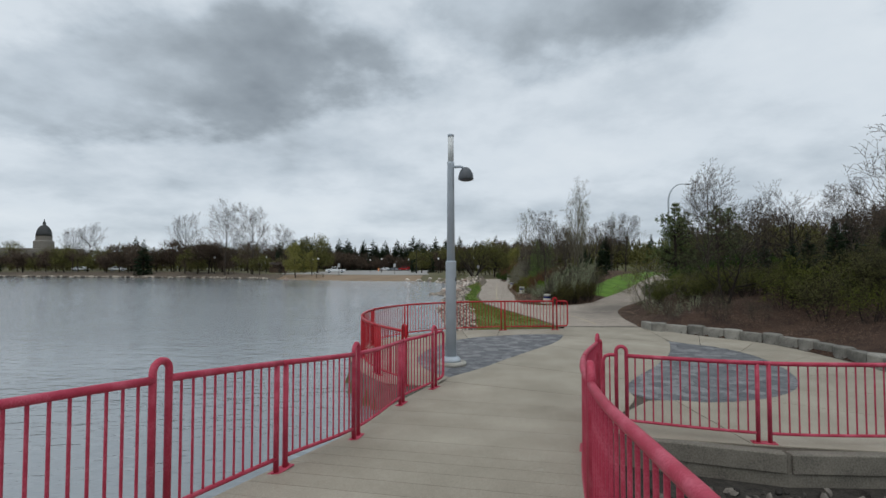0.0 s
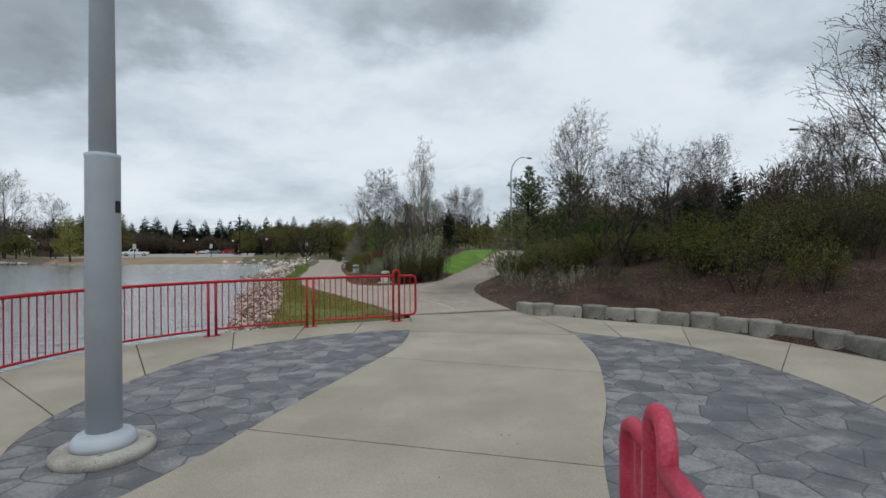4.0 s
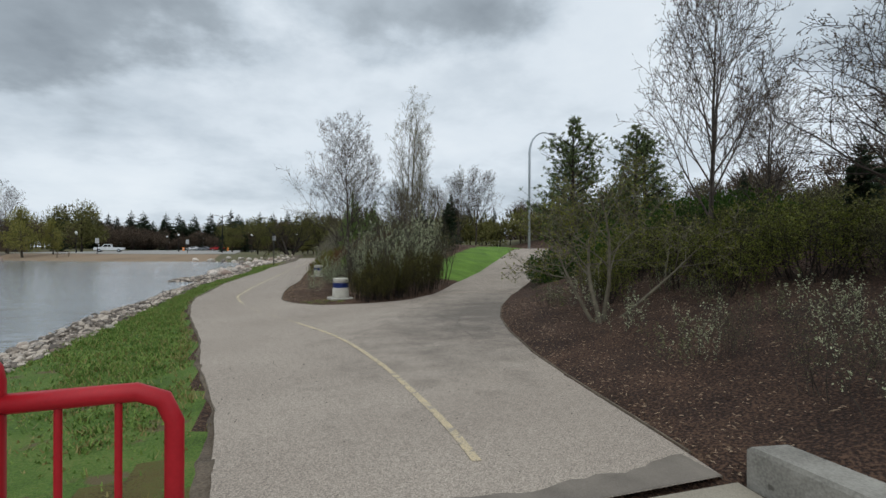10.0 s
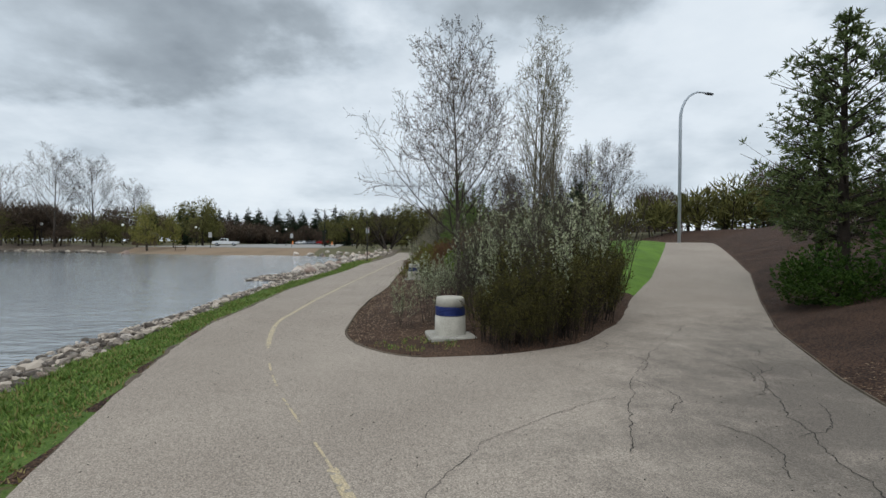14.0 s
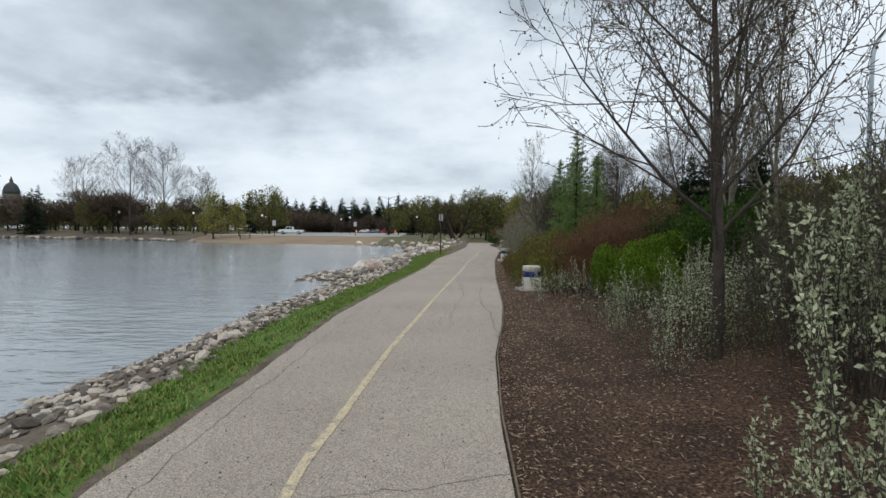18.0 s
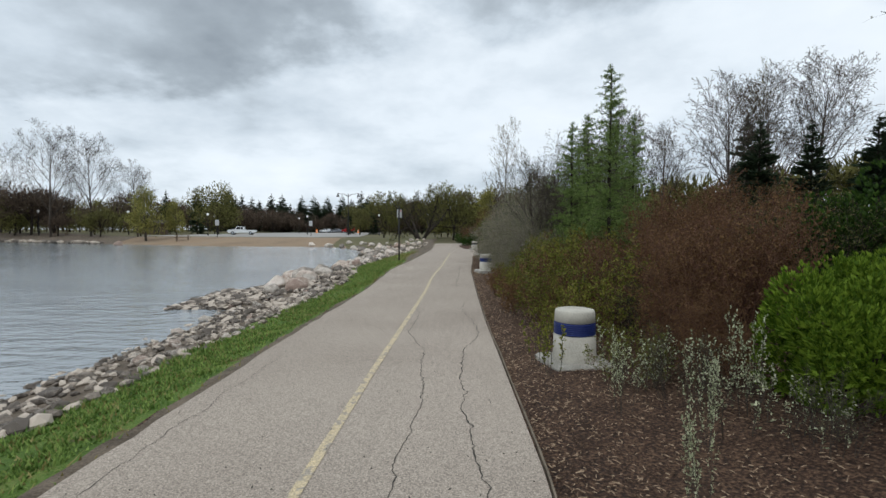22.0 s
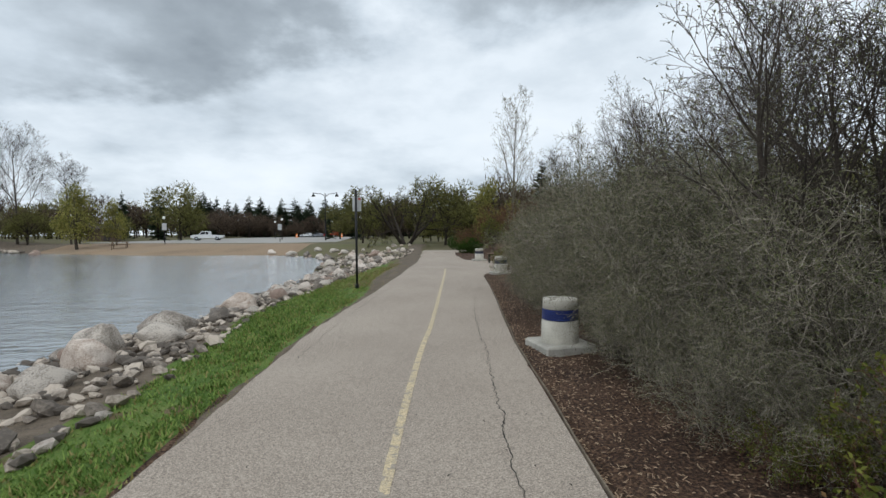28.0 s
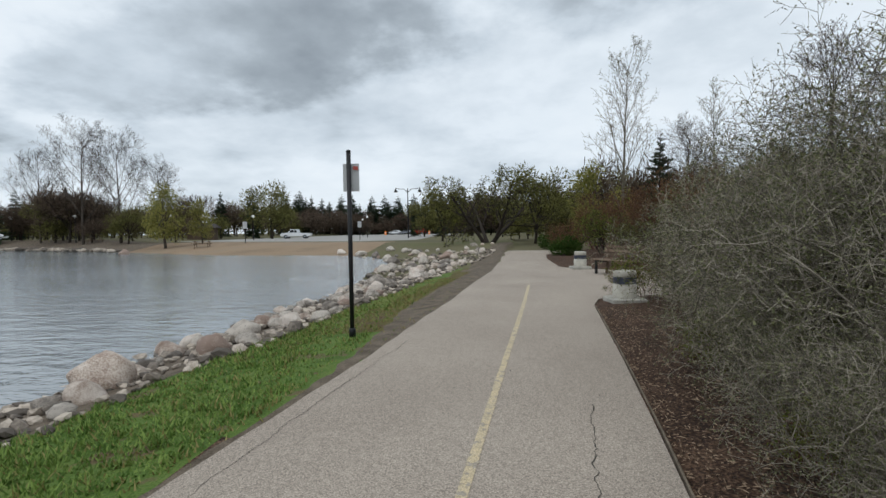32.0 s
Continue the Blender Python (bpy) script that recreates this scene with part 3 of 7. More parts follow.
def inside(X, Y, poly):
    r = np.zeros(X.shape, bool)
    for (ax, ay), (bx, by) in zip(poly, poly[1:] + poly[:1]):
        c = (ay > Y) != (by > Y)
        with np.errstate(divide="ignore", invalid="ignore"):
            xx = (bx - ax) * (Y - ay) / (by - ay) + ax
        r ^= c & (X < xx)
    return r


curve_line = [tuple(p) for p in smooth_line(RAIL_CURVE, 6)]
PLAZA = [(-0.55, 8.4)] + [(x - 0.32 * (1 if y < 14.5 else 0.6), y + (0.3 if y > 14.5 else 0)) for x, y in curve_line] + [(4.5, 17.75), (4.5, 18.05), (7.4, 17.98)] + WALL_LINE[1:] + [(9.4, 5.35), (6.0, 5.45), (4.2, 5.5), (2.7, 6.0), (1.9, 6.4)]


def height(X, Y):
    X, Y = np.asarray(X, float), np.asarray(Y, float)
    xl, xr = npi(Y, PATH_L), npi(Y, PATH_R)
    fl, fr = npi(Y, FORK_L), npi(Y, FORK_R)
    xg, xs = npi(Y, GRASS_EDGE), npi(Y, SHORE)
    hill = npi(Y, HILL)
    # lake side
    zl = np.where(X > xl, 0.0, np.where(X > xg, -0.02 - 0.13 * np.clip((xl - X) / np.maximum(xl - xg, 0.3), 0, 1), -0.15 - 0.47 * np.clip((xg - X) / np.maximum(xg - xs, 0.4), 0, 4)))
    zl = np.maximum(zl, -1.5)
    # right of the paths
    d_isl = np.maximum(X - xr, 0)
    d_up = np.maximum(fl - X, 0)
    isl = np.minimum(0.03 * d_isl + 0.16 * np.maximum(d_isl - 1.2, 0), 1.7)
    w = np.clip(1 - d_up / 4.5, 0, 1)
    isl = isl * (1 - w) + np.minimum(hill, 1.5) * w * (Y > 28) + isl * w * (Y <= 28)
    d_r = np.maximum(X - fr, 0)
    right = hill + np.where(d_r < 6, 0.235 * d_r, 1.41 + 0.06 * (d_r - 6))
    right = np.minimum(right, np.maximum(2.7, hill))
    land = np.where(Y < 28.2, np.where(X > fr, right, 0.0), np.where(X <= xr, 0.0, np.where(X < fl, isl, np.where(X <= fr, hill, right))))
    z = np.where(X < xl, zl, land)
    # plaza and what lies south of it
    pl = inside(X, Y, PLAZA)
    dp = seg_dist(X, Y, PLAZA + PLAZA[:1])
    south = Y < 17.9
    lake_s = np.maximum(-0.8 - 0.55 * dp, -1.5)
    behind_wall = np.where(seg_dist(X, Y, WALL_LINE) < 40, 0.05 + np.where(dp < 6, 0.26 * dp, 1.56 + 0.06 * (dp - 6)), 0)
    behind_wall = np.minimum(behind_wall, 2.7)
    zs = np.where(pl & ((Y > 7.0) | (dp > 0.6)), -0.2, np.where(pl, -0.42, np.where((X > 7.2) & (Y > 5.0), behind_wall, np.where((X > 1.8) & (Y < 6.5), -0.42, lake_s))))
    lawn = (Y > 16.9) & (X > 0.2) & (X < 4.6) & ~pl
    zs = np.where(lawn, np.maximum(zl, -0.62), zs)
    z = np.where(south, zs, z)
    # far shore, beach and parking
    far = Y > 72
    sd = seg_dist(X, Y, LAKE_FAR)
    lakepoly = LAKE_FAR + [(-900, -900), (0.5, -900)]
    inlake = inside(X, Y, lakepoly)
    rise = np.where(X < -36, 0.16, 0.11)
    zf = np.where(inlake, np.maximum(-0.6 - 0.15 * sd, -1.5), np.minimum(-0.6 + rise * sd, 0.28 + 0.5 * np.clip((-44 - X) / 14, 0, 1)))
    zf = np.where((X > -2) & (Y < 110), np.where(X > xl, land, np.maximum(zf, np.minimum(zl, 0))), zf)
    z = np.where(far, zf, z)
    z = np.where(~far & (X < xs - 3) & (Y > 17.9), -1.5, z)
    # hold the sheet under the paving
    on = ((Y > 17.9) & (X > xl + 0.02) & (X < np.where(Y < 28.2, fr, xr) - 0.02)) | ((Y > 28.2) & (X > fl + 0.05) & (X < fr - 0.05))
    z = np.where(on & (Y < 100), z - 0.06, z)
    return z


def gz(x, y):
    """Ground height, read from the sheet."""
    i = min(max(int(np.searchsorted(gx, x)) - 1, 0), len(gx) - 2)
    j = min(max(int(np.searchsorted(gy, y)) - 1, 0), len(gy) - 2)
    u, v = (x - gx[i]) / (gx[i + 1] - gx[i]), (y - gy[j]) / (gy[j + 1] - gy[j])
    return float((GZ[j, i] * (1 - u) + GZ[j, i + 1] * u) * (1 - v) + (GZ[j + 1, i] * (1 - u) + GZ[j + 1, i + 1] * u) * v)


# ---------------------------------------------------------------- ground, water, paving
def axis(*runs):
    out = []
    for a, b, s in runs:
        out += list(np.arange(a, b, s))
    return np.array(out + [runs[-1][1]])


gx = axis((-1500, -300, 150), (-300, -120, 15), (-120, -60, 3), (-60, -4, 1), (-4, 24, 0.25), (24, 45, 1), (45, 120, 7.5), (120, 300, 30), (300, 1500, 150))
gy = axis((-1500, -100, 140), (-100, -12, 8), (-12, 70, 0.25), (70, 135, 1), (135, 260, 5), (260, 500, 30), (500, 1700, 150))
GX, GY = np.meshgrid(gx, gy)
GZ = height(GX, GY)
GN = np.array([noise.noise(Vector((x * 0.7, y * 0.7, 0))) for x, y in zip(GX.ravel(), GY.ravel())]).reshape(GX.shape)
soft = (GX > npi(GY, FORK_R) + 0.4) | ((GY > 29) & (GX > npi(GY, PATH_R) + 0.4) & (GX < npi(GY, FORK_L) - 0.4))
GZ = GZ + np.where(soft, 0.06 * GN, 0)
nx, ny = len(gx), len(gy)
idx = np.arange(nx * ny).reshape(ny, nx)
quads = np.stack([idx[:-1, :-1], idx[:-1, 1:], idx[1:, 1:], idx[1:, :-1]], -1).reshape(-1, 4)
me = bpy.data.meshes.new("ground")
me.from_pydata(np.stack([GX, GY, GZ], -1).reshape(-1, 3).tolist(), [], quads.tolist())
for m_ in (FARGRASS, GRASS, MULCH, LAKEBED, SAND, GRAVEL, LAWN, DIRT, PARKING, DRY_TURF, MULCH_DARK):
    me.materials.append(m_)
MX = (GX[:-1, :-1] + GX[1:, 1:]) / 2
MY = (GY[:-1, :-1] + GY[1:, 1:]) / 2
MZ = (GZ[:-1, :-1] + GZ[1:, 1:]) / 2
zone = np.zeros(MX.shape, int)
xl, xr, fl, fr = npi(MY, PATH_L), npi(MY, PATH_R), npi(MY, FORK_L), npi(MY, FORK_R)
near = (MY < 72) & (MY > -12)
zone[near & (MX < xl + 0.2) & (MX > npi(MY, GRASS_EDGE) - 0.2) & (MY > 16.5)] = 1
zone[near & (MX < xl + 0.2) & (MX > npi(MY, GRASS_EDGE) - 0.2) & (MY > 16.5) & (MY < 18.7 + 0.7 * np.sin(MX * 2.3) + 0.5 * np.sin(MX * 5.1))] = 9
zone[near & (MX < xl + 0.2) & (MX > npi(MY, GRASS_EDGE) - 0.2) & (MY > 16.5) & (MY < 17.75 + 0.3 * np.sin(MX * 4.0))] = 7
zone[near & (MY > 59) & (MX < xl + 0.2) & (MX > xl - 1.4)] = 9
zone[near & (MX >= xl - 0.05) & (MX < 40)] = 2
zone[near & (MX > fr) & (MX < 40)] = 10
zone[near & (MY < 18) & (MX > 7.3) & (MX < 40)] = 10
zone[(MY >= 72) & (MY < 100) & (MX > xr - 0.2) & (MX < 16)] = 2
zone[near & (MX < npi(MY, GRASS_EDGE) - 0.2) & (MX > npi(MY, SHORE) - 2) & (MY > 16.5)] = 7
zone[(MZ < -0.7)] = 3
zone[(MY < 6.6) & (MX > 1.7) & (MX < 12)] = 5
zone[(MY > 33.2) & (MX > fl - 2.6) & (MX < fl + 0.3) & (MY < 60)] = 6
beach = (MY > 90) & (MX > -42) & (MX < -5) & (seg_dist(MX, MY, LAKE_FAR) < 13) & (MZ > -0.65)
zone[beach & (MX > -37)] = 4
zone[(MX <= -37) & (MY > 90) & (seg_dist(MX, MY, LAKE_FAR) < 10) & (MZ > -0.65)] = 7
zone[(MY > 98) & (MY < 106) & (MX > -2) & (MX < 30)] = 0
zone[(MY > 70) & (MX < xl) & (MX > xl - 1.2) & (MY < 96)] = 7
zone[(MY > 72) & (MY < 96) & (MX < xl + 0.1) & (MX > xl - 0.9)] = 7
me.polygons.foreach_set("material_index", zone.ravel().tolist())
me.polygons.foreach_set("use_smooth", [True] * len(me.polygons))
ground = tagged(new("ground", me), "park ground with grass, bark mulch beds, sand beach and shore", "ground", kind="structure")

g = Geo()
g.quad((-1500, -900, WATER_Z), (1.6, -900, WATER_Z), (1.6, 420, WATER_Z), (-1500, 420, WATER_Z))
tagged(part("water", g, WATER), "grey rippled lake water under a cloudy sky", "lake", kind="structure")

# asphalt paths, one sheet with a cut edge
g = Geo()


def lane(y0, y1, step, lo, hi, zf, cols):
    ys = list(np.arange(y0, y1, step)) + [y1]
    rows = []
    for y in ys:
        a, b = ip(y, lo), ip(y, hi)
        ja = 0.03 * noise.noise(Vector((1.3, y * 2.1, 0))) + 0.02 * noise.noise(Vector((4.3, y * 7.1, 0)))
        row = []
        for i in range(cols + 1):
            x = a + ja + (b - a - ja) * i / cols
            row.append((x, y, zf(y)))
        rows.append(row)
    n = len(g.v)
    w = cols + 1
    for r in rows:
        g.v += r
    for r in range(len(rows) - 1):
        for c in range(cols):
            i = n + r * w + c
            g.f.append((i, i + 1, i + 1 + w, i + w))
            g.m.append(0)
        for c in (0, cols):
            p, q = rows[r][c], rows[r + 1][c]
            k = len(g.v)
            g.v += [p, q, (q[0], q[1], q[2] - 0.14), (p[0], p[1], p[2] - 0.14)]
            g.f.append((k, k + 1, k + 2, k + 3))
            g.m.append(0)


lane(18.06, 28.2, 0.3, PATH_L, FORK_R, lambda y: 0.0, 4)
lane(28.2, 30.6, 0.05, PATH_L, PATH_R, lambda y: 0.0, 3)
lane(30.6, 85.4, 0.3, PATH_L, PATH_R, lambda y: 0.0, 3)
lane(28.2, 30.6, 0.05, FORK_L, FORK_R, lambda y: ip(y, HILL), 3)
lane(30.6, 60, 0.2, FORK_L, FORK_R, lambda y: ip(y, HILL), 3)
path_ob = tagged(part("path", g, ASPHALT), "worn grey asphalt footpath that forks round a planted island", "path", kind="structure")

g = Geo()
for i in range(30):
    x0, x1 = 4.5 + 2.86 * i / 30, 4.5 + 2.86 * (i + 1) / 30
    f = lambda x: 18.24 + 0.12 * noise.noise(Vector((x * 1.7, 3, 0))) + 0.05 * noise.noise(Vector((x * 7, 3, 0))) + 0.12 * (x - 4.5) / 3
    g.quad((x0, 18.065, 0.004), (x1, 18.065, 0.004), (x1, f(x1), 0.004), (x0, f(x0), 0.004))
part("asphalt_patch", g, ASPHALT_DARK, path_ob, "dark smeared asphalt repair strip")

YELLOW_LINE = [(5.95, 18.74), (5.97, 19.3), (5.95, 20.2), (5.85, 21.7), (5.55, 23.6), (4.95, 25.4), (4.3, 27.0), (3.85, 28.5), (3.55, 30.0), (3.43, 31.2), (3.5, 32.3), (3.62, 34.2), (3.82, 36.2), (3.95, 37.6), (4.18, 39.8), (4.45, 42.2), (4.65, 44.0), (4.92, 46.5), (5.12, 48.8), (5.38, 51.2), (5.6, 52.8), (5.88, 55.2), (6.1, 57.2), (6.55, 61.2), (6.9, 64.6)]
g = Geo()
yl = smooth_line(YELLOW_LINE, 8)
for i, (a, b) in enumerate(zip(yl, yl[1:])):
    d = (b - a).normalized()
    n = Vector((-d.y, d.x))
    faded = 25.2 < a.y < 29.0
    if faded and noise.noise(Vector((a.y * 3.1, 5, 0))) < 0.0:
        continue
    w0, w1 = ((0.010 if faded else 0.034) + 0.008 * noise.noise(Vector((a.y * 5, k, 0))) for k in (1, 2))
    g.quad((a.x - n.x * w0, a.y - n.y * w0, 0.004), (a.x + n.x * w0, a.y + n.y * w0, 0.004), (b.x + n.x * w1, b.y + n.y * w1, 0.004), (b.x - n.x * w1, b.y - n.y * w1, 0.004))
part("line_marking", g, YELLOW, path_ob, "faded yellow centre line")


def crack(pts, w, seed):
    g = Geo()
    line = smooth_line(pts, 10)
    rr = resample(line, 0.035)
    q = []
    for i, (p, d) in enumerate(rr):
        n = Vector((-d.y, d.x))
        o = 0.05 * noise.noise(Vector((i * 0.09, seed, 0))) + 0.03 * noise.noise(Vector((i * 0.33, seed, 7))) + 0.018 * noise.noise(Vector((i * 0.9, seed, 9)))
        ww = 0.95 * w * (0.35 + 0.8 * abs(noise.noise(Vector((i * 0.15, seed, 3)))))
        c = p + n * o
        q.append((c - n * ww, c + n * ww))
    for (a, b), (c, d) in zip(q, q[1:]):
        g.quad((a.x, a.y, 0.003), (b.x, b.y, 0.003), (d.x, d.y, 0.003), (c.x, c.y, 0.003))
    return part("crack", g, CRACK, path_ob, "dark irregular crack")


crack([(5.05, 31.6), (5.02, 33.5), (5.0, 35.2), (5.07, 36.8), (5.0, 37.5), (5.03, 39.0), (5.2, 40.6), (5.5, 41.5), (5.55, 42.4), (5.5, 43.6), (5.66, 44.6)], 0.008, 1)
crack([(4.35, 36.2), (4.52, 38.1), (4.68, 39.0), (4.68, 39.9), (4.72, 40.8), (4.55, 41.7), (4.7, 43.0), (4.66, 44.0)], 0.007, 2)
crack([(5.7, 47.0), (5.95, 49.3), (6.2, 51.4), (6.3, 52.6), (6.55, 54.6), (6.8, 56.0)], 0.007, 3)
crack([(3.6, 31.0), (4.4, 31.2), (4.7, 31.3)], 0.004, 4)
crack([(3.1, 43.6), (3.9, 43.75), (4.6, 43.9)], 0.004, 5)
crack([(3.95, 52.6), (5.0, 52.95), (6.6, 52.6)], 0.004, 6)
crack([(7.6, 22.8), (7.9, 24.4), (8.6, 26.0), (9.6, 27.6)], 0.007, 7)
crack([(6.9, 25.4), (7.9, 27.2), (9.3, 28.9), (10.6, 30.3)], 0.006, 8)
crack([(4.9, 23.9), (5.9, 25.6), (7.4, 26.6)], 0.005, 9)
crack([(2.62, 29.0), (2.6, 31.5), (2.68, 34.5), (2.75, 37.4), (3.1, 40.6)], 0.004, 10)
crack([(3.95, 51.0), (4.15, 53.2), (4.5, 56.0), (4.85, 58.2)], 0.005, 11)
crack([(6.55, 50.0), (6.75, 52.2), (7.0, 54.2)], 0.006, 12)

rnd = random.Random(21)
for k in range(16):
    x, y = rnd.uniform(7.6, 10.4), rnd.uniform(24.6, 28.6)
    a = rnd.uniform(0.3, 1.3)
    crack([(x, y), (x + 0.5 * math.cos(a), y + 0.5 * math.sin(a)), (x + rnd.uniform(0.7, 1.1) * math.cos(a + 0.4), y + rnd.uniform(0.7, 1.1) * math.sin(a + 0.4))], 0.007, 30 + k)

# trodden earth between turf and asphalt
g = Geo()
dirt_prev = None
for y in np.arange(18.3, 74, 0.12):
    b = ip(y, PATH_L)
    w = -0.03 + 0.16 * max(0.0, noise.noise(Vector((3.0, y * 0.55, 1)))) + 0.07 * noise.noise(Vector((7.0, y * 2.7, 1))) + ip(y, [(18, 0.1), (24, 0.04), (30, 0.1), (34, 0.2), (42, 0.2), (46, 0.08), (56, 0.12), (58.5, 0.4), (62, 0.85), (74, 0.9)])
    w = max(w, 0.03)
    row = [Vector((b - w * f, y, gz(b - w * f, y) + (0.016 if f < 0.99 else -0.004))) for f in (1.0, 0.8, 0.4, 0.1)] + [Vector((b + 0.05, y, -0.012))]
    if dirt_prev:
        for i in range(4):
            g.quad(dirt_prev[i], dirt_prev[i + 1], row[i + 1], row[i])
    dirt_prev = row
tagged(part("worn_edge", g, DIRT, smooth=True), "trodden bare earth edge between grass and asphalt", "dirt", kind="structure")

# mulch edging strip beside the path
g = Geo()
for side, y0, y1 in ((PATH_R, 28.22, 61.2), (FORK_R, 18.4, 40.0)):
    prev = None
    for y in list(np.arange(y0, 30.0, 0.07 if side is PATH_R else 0.35)) + list(np.arange(30.0, y1, 0.35)):
        p = Vector((ip(y, side) + 0.015 + 0.012 * noise.noise(Vector((y, 2, 0))), y, (ip(y, HILL) if side is FORK_R else 0) - 0.10))
        if prev is not None:
            d = (p - prev).normalized()
            n = Vector((d.y, -d.x, 0)) * 0.012
            up = Vector((0, 0, 0.115))
            for a, b, c, e in ((prev, p, p + up, prev + up), (prev + n, p + n, p + n + up, prev + n + up), (prev + up, p + up, p + n + up, prev + n + up)):
                g.quad(a, b, c, e)
        prev = p
tagged(part("edging", g, EDGING), "thin weathered lawn edging strip between asphalt and mulch", "edging", kind="structure")

# ---------------------------------------------------------------- bridge and plaza
DL = [(-12, -6.1), (2.0, -2.42), (4.0, -1.88), (5.5, -1.42), (7.58, -1.0), (8.75, -0.45)]
DR = [(-12, -1.6), (0.0, 0.58), (1.0, 0.74), (2.0, 0.9), (3.3, 1.15), (5.1, 1.68), (6.5, 2.18), (7.2, 2.46)]
g = Geo()
bridge_ys = list(np.arange(-12, 4.9, 0.32)) + list(np.arange(5.1, 8.4, 0.8))
planks = []
for y0, y1 in zip(bridge_ys, bridge_ys[1:]):
    gg = Geo()
    sk = 0.5
    pts = []
    for y in (y0 + 0.003, y1 - 0.003):
        a, b = ip(y + sk, DL), ip(y - sk, DR)
        pts.append(((a, y + sk, ip(y + sk, DECK)), (b, y - sk * 0.6, ip(y - sk * 0.6, DECK))))
    (a, b), (d, c) = pts
    z = -0.22
    gg.quad(a, b, c, d)
    for p, q in ((a, b), (b, c), (c, d), (d, a)):
        gg.quad(p, (p[0], p[1], p[2] + z), (q[0], q[1], q[2] + z), q)
    planks.append(gg)
bridge = thing("bridge_deck", "pale concrete footbridge deck sloping down to a plaza", "bridge", kind="structure")
for gg in planks:
    part("deck_slab", gg, CONCRETE, bridge)
g = Geo()
for y0, y1 in zip(np.arange(-12, 7.4, 0.9), np.arange(-11.1, 8.3, 0.9)):
    a0, b0, a1, b1 = ip(y0, DL), ip(y0, DR), ip(y1, DL), ip(y1, DR)
    z0, z1 = ip(y0, DECK) - 0.02, ip(y1, DECK) - 0.02
    g.quad((a0 + 0.05, y0, z0), (b0 - 0.05, y0, z0), (b1 - 0.05, y1, z1), (a1 + 0.05, y1, z1))
    for x0, x1 in ((a0 + 0.05, a1 + 0.05), (b0 - 0.05, b1 - 0.05)):
        g.quad((x0, y0, z0), (x1, y1, z1), (x1, y1, z1 - 0.75), (x0, y0, z0 - 0.75))
part("girder", g, JOINT, bridge, "shaded bridge girder under the slabs")

plaza = thing("plaza_paving", "round concrete plaza paving with two flagstone inlays", "paving", kind="structure")
g = Geo()
n0 = len(g.v)
g.v += [(x, y, -0.014) for x, y in PLAZA]
k = len(PLAZA)
g.f.append(tuple(range(k - 1, -1, -1)))
g.m += [0]
part("paving_base", g, JOINT, plaza, "dirty joint bed")
g = Geo()
for a, b in zip(PLAZA, PLAZA[1:] + PLAZA[:1]):
    g.quad((a[0], a[1], -0.016), (b[0], b[1], -0.016), (b[0], b[1], -1.2), (a[0], a[1], -1.2))
# the wall's dark tone is painted shade
part("edge_wall", g, WALL_SHADE, plaza, "concrete plaza wall with the shade below its edge painted in")


def between(A, B, cuts, name="paving_slab", gap=0.02):
    """Concrete slabs between two plan lines, cut across at fractions of their length."""
    A, B = [smooth_line(L, 8) for L in (A, B)]

    def along(L, f):
        f = max(0.0, min(0.99999, f)) * (len(L) - 1)
        i = int(f)
        return L[i] + (L[i + 1] - L[i]) * (f - i)
    for c0, c1 in zip(cuts, cuts[1:]):
        m = max(3, int((c1 - c0) * 30))
        fs = [c0 + (c1 - c0) * i / m for i in range(m + 1)]
        pa, pb = [along(A, f) for f in fs], [along(B, f) for f in fs]
        d = (pa[1] - pa[0]).normalized() * gap
        pa[0], pb[0] = pa[0] + d, pb[0] + d
        gg = Geo()
        for i in range(m):
            quad = [pa[i], pb[i], pb[i + 1], pa[i + 1]]
            q3 = []
            for p in quad:
                q3.append((p.x, p.y, 0.0))
            gg.quad(*q3)
        ring = pa + pb[::-1]
        for p, q in zip(ring, ring[1:] + ring[:1]):
            gg.quad((p.x, p.y, 0.0), (p.x, p.y, -0.013), (q.x, q.y, -0.013), (q.x, q.y, 0.0))
        part(name, gg, CONCRETE, plaza)


SLATE_L_IN = [(-0.02, 9.6), (0.75, 10.55), (1.4, 11.55), (2.4, 12.98), (3.15, 14.05), (3.6, 14.95), (3.95, 15.95)]
SLATE_L_OUT = [(-0.02, 9.6), (-0.45, 10.2), (-0.76, 11.2), (-0.78, 12.1), (-0.5, 13.2), (0.05, 14.45), (0.87, 15.3), (1.6, 15.65), (2.5, 15.98), (3.3, 16.08), (3.95, 15.95)]
SLATE_R_IN = [(3.5, 7.95), (3.3, 8.6), (3.6, 9.15), (4.05, 9.8), (4.85, 10.8), (5.88, 12.35), (6.4, 13.4), (6.86, 14.55)]
SLATE_R_OUT = [(3.5, 7.95), (4.5, 7.75), (5.57, 8.0), (6.4, 8.5), (7.07, 9.25), (7.55, 10.2), (7.85, 11.2), (8.0, 12.4), (7.75, 13.4), (7.32, 13.95), (6.86, 14.55)]
between([(-0.5, 8.35), (-0.3, 8.9), (-0.02, 9.6)] + SLATE_L_IN[1:] + [(4.205, 16.9), (4.48, 18.04)],
        [(2.35, 6.7), (2.9, 7.4), (3.3, 8.1), (3.4, 8.8), (4.05, 9.8), (4.85, 10.8), (5.88, 12.35), (6.4, 13.4), (6.86, 14.55), (7.15, 16.2), (7.38, 17.97)][:11], [0, 0.16, 0.36, 0.56, 0.78, 1.0])
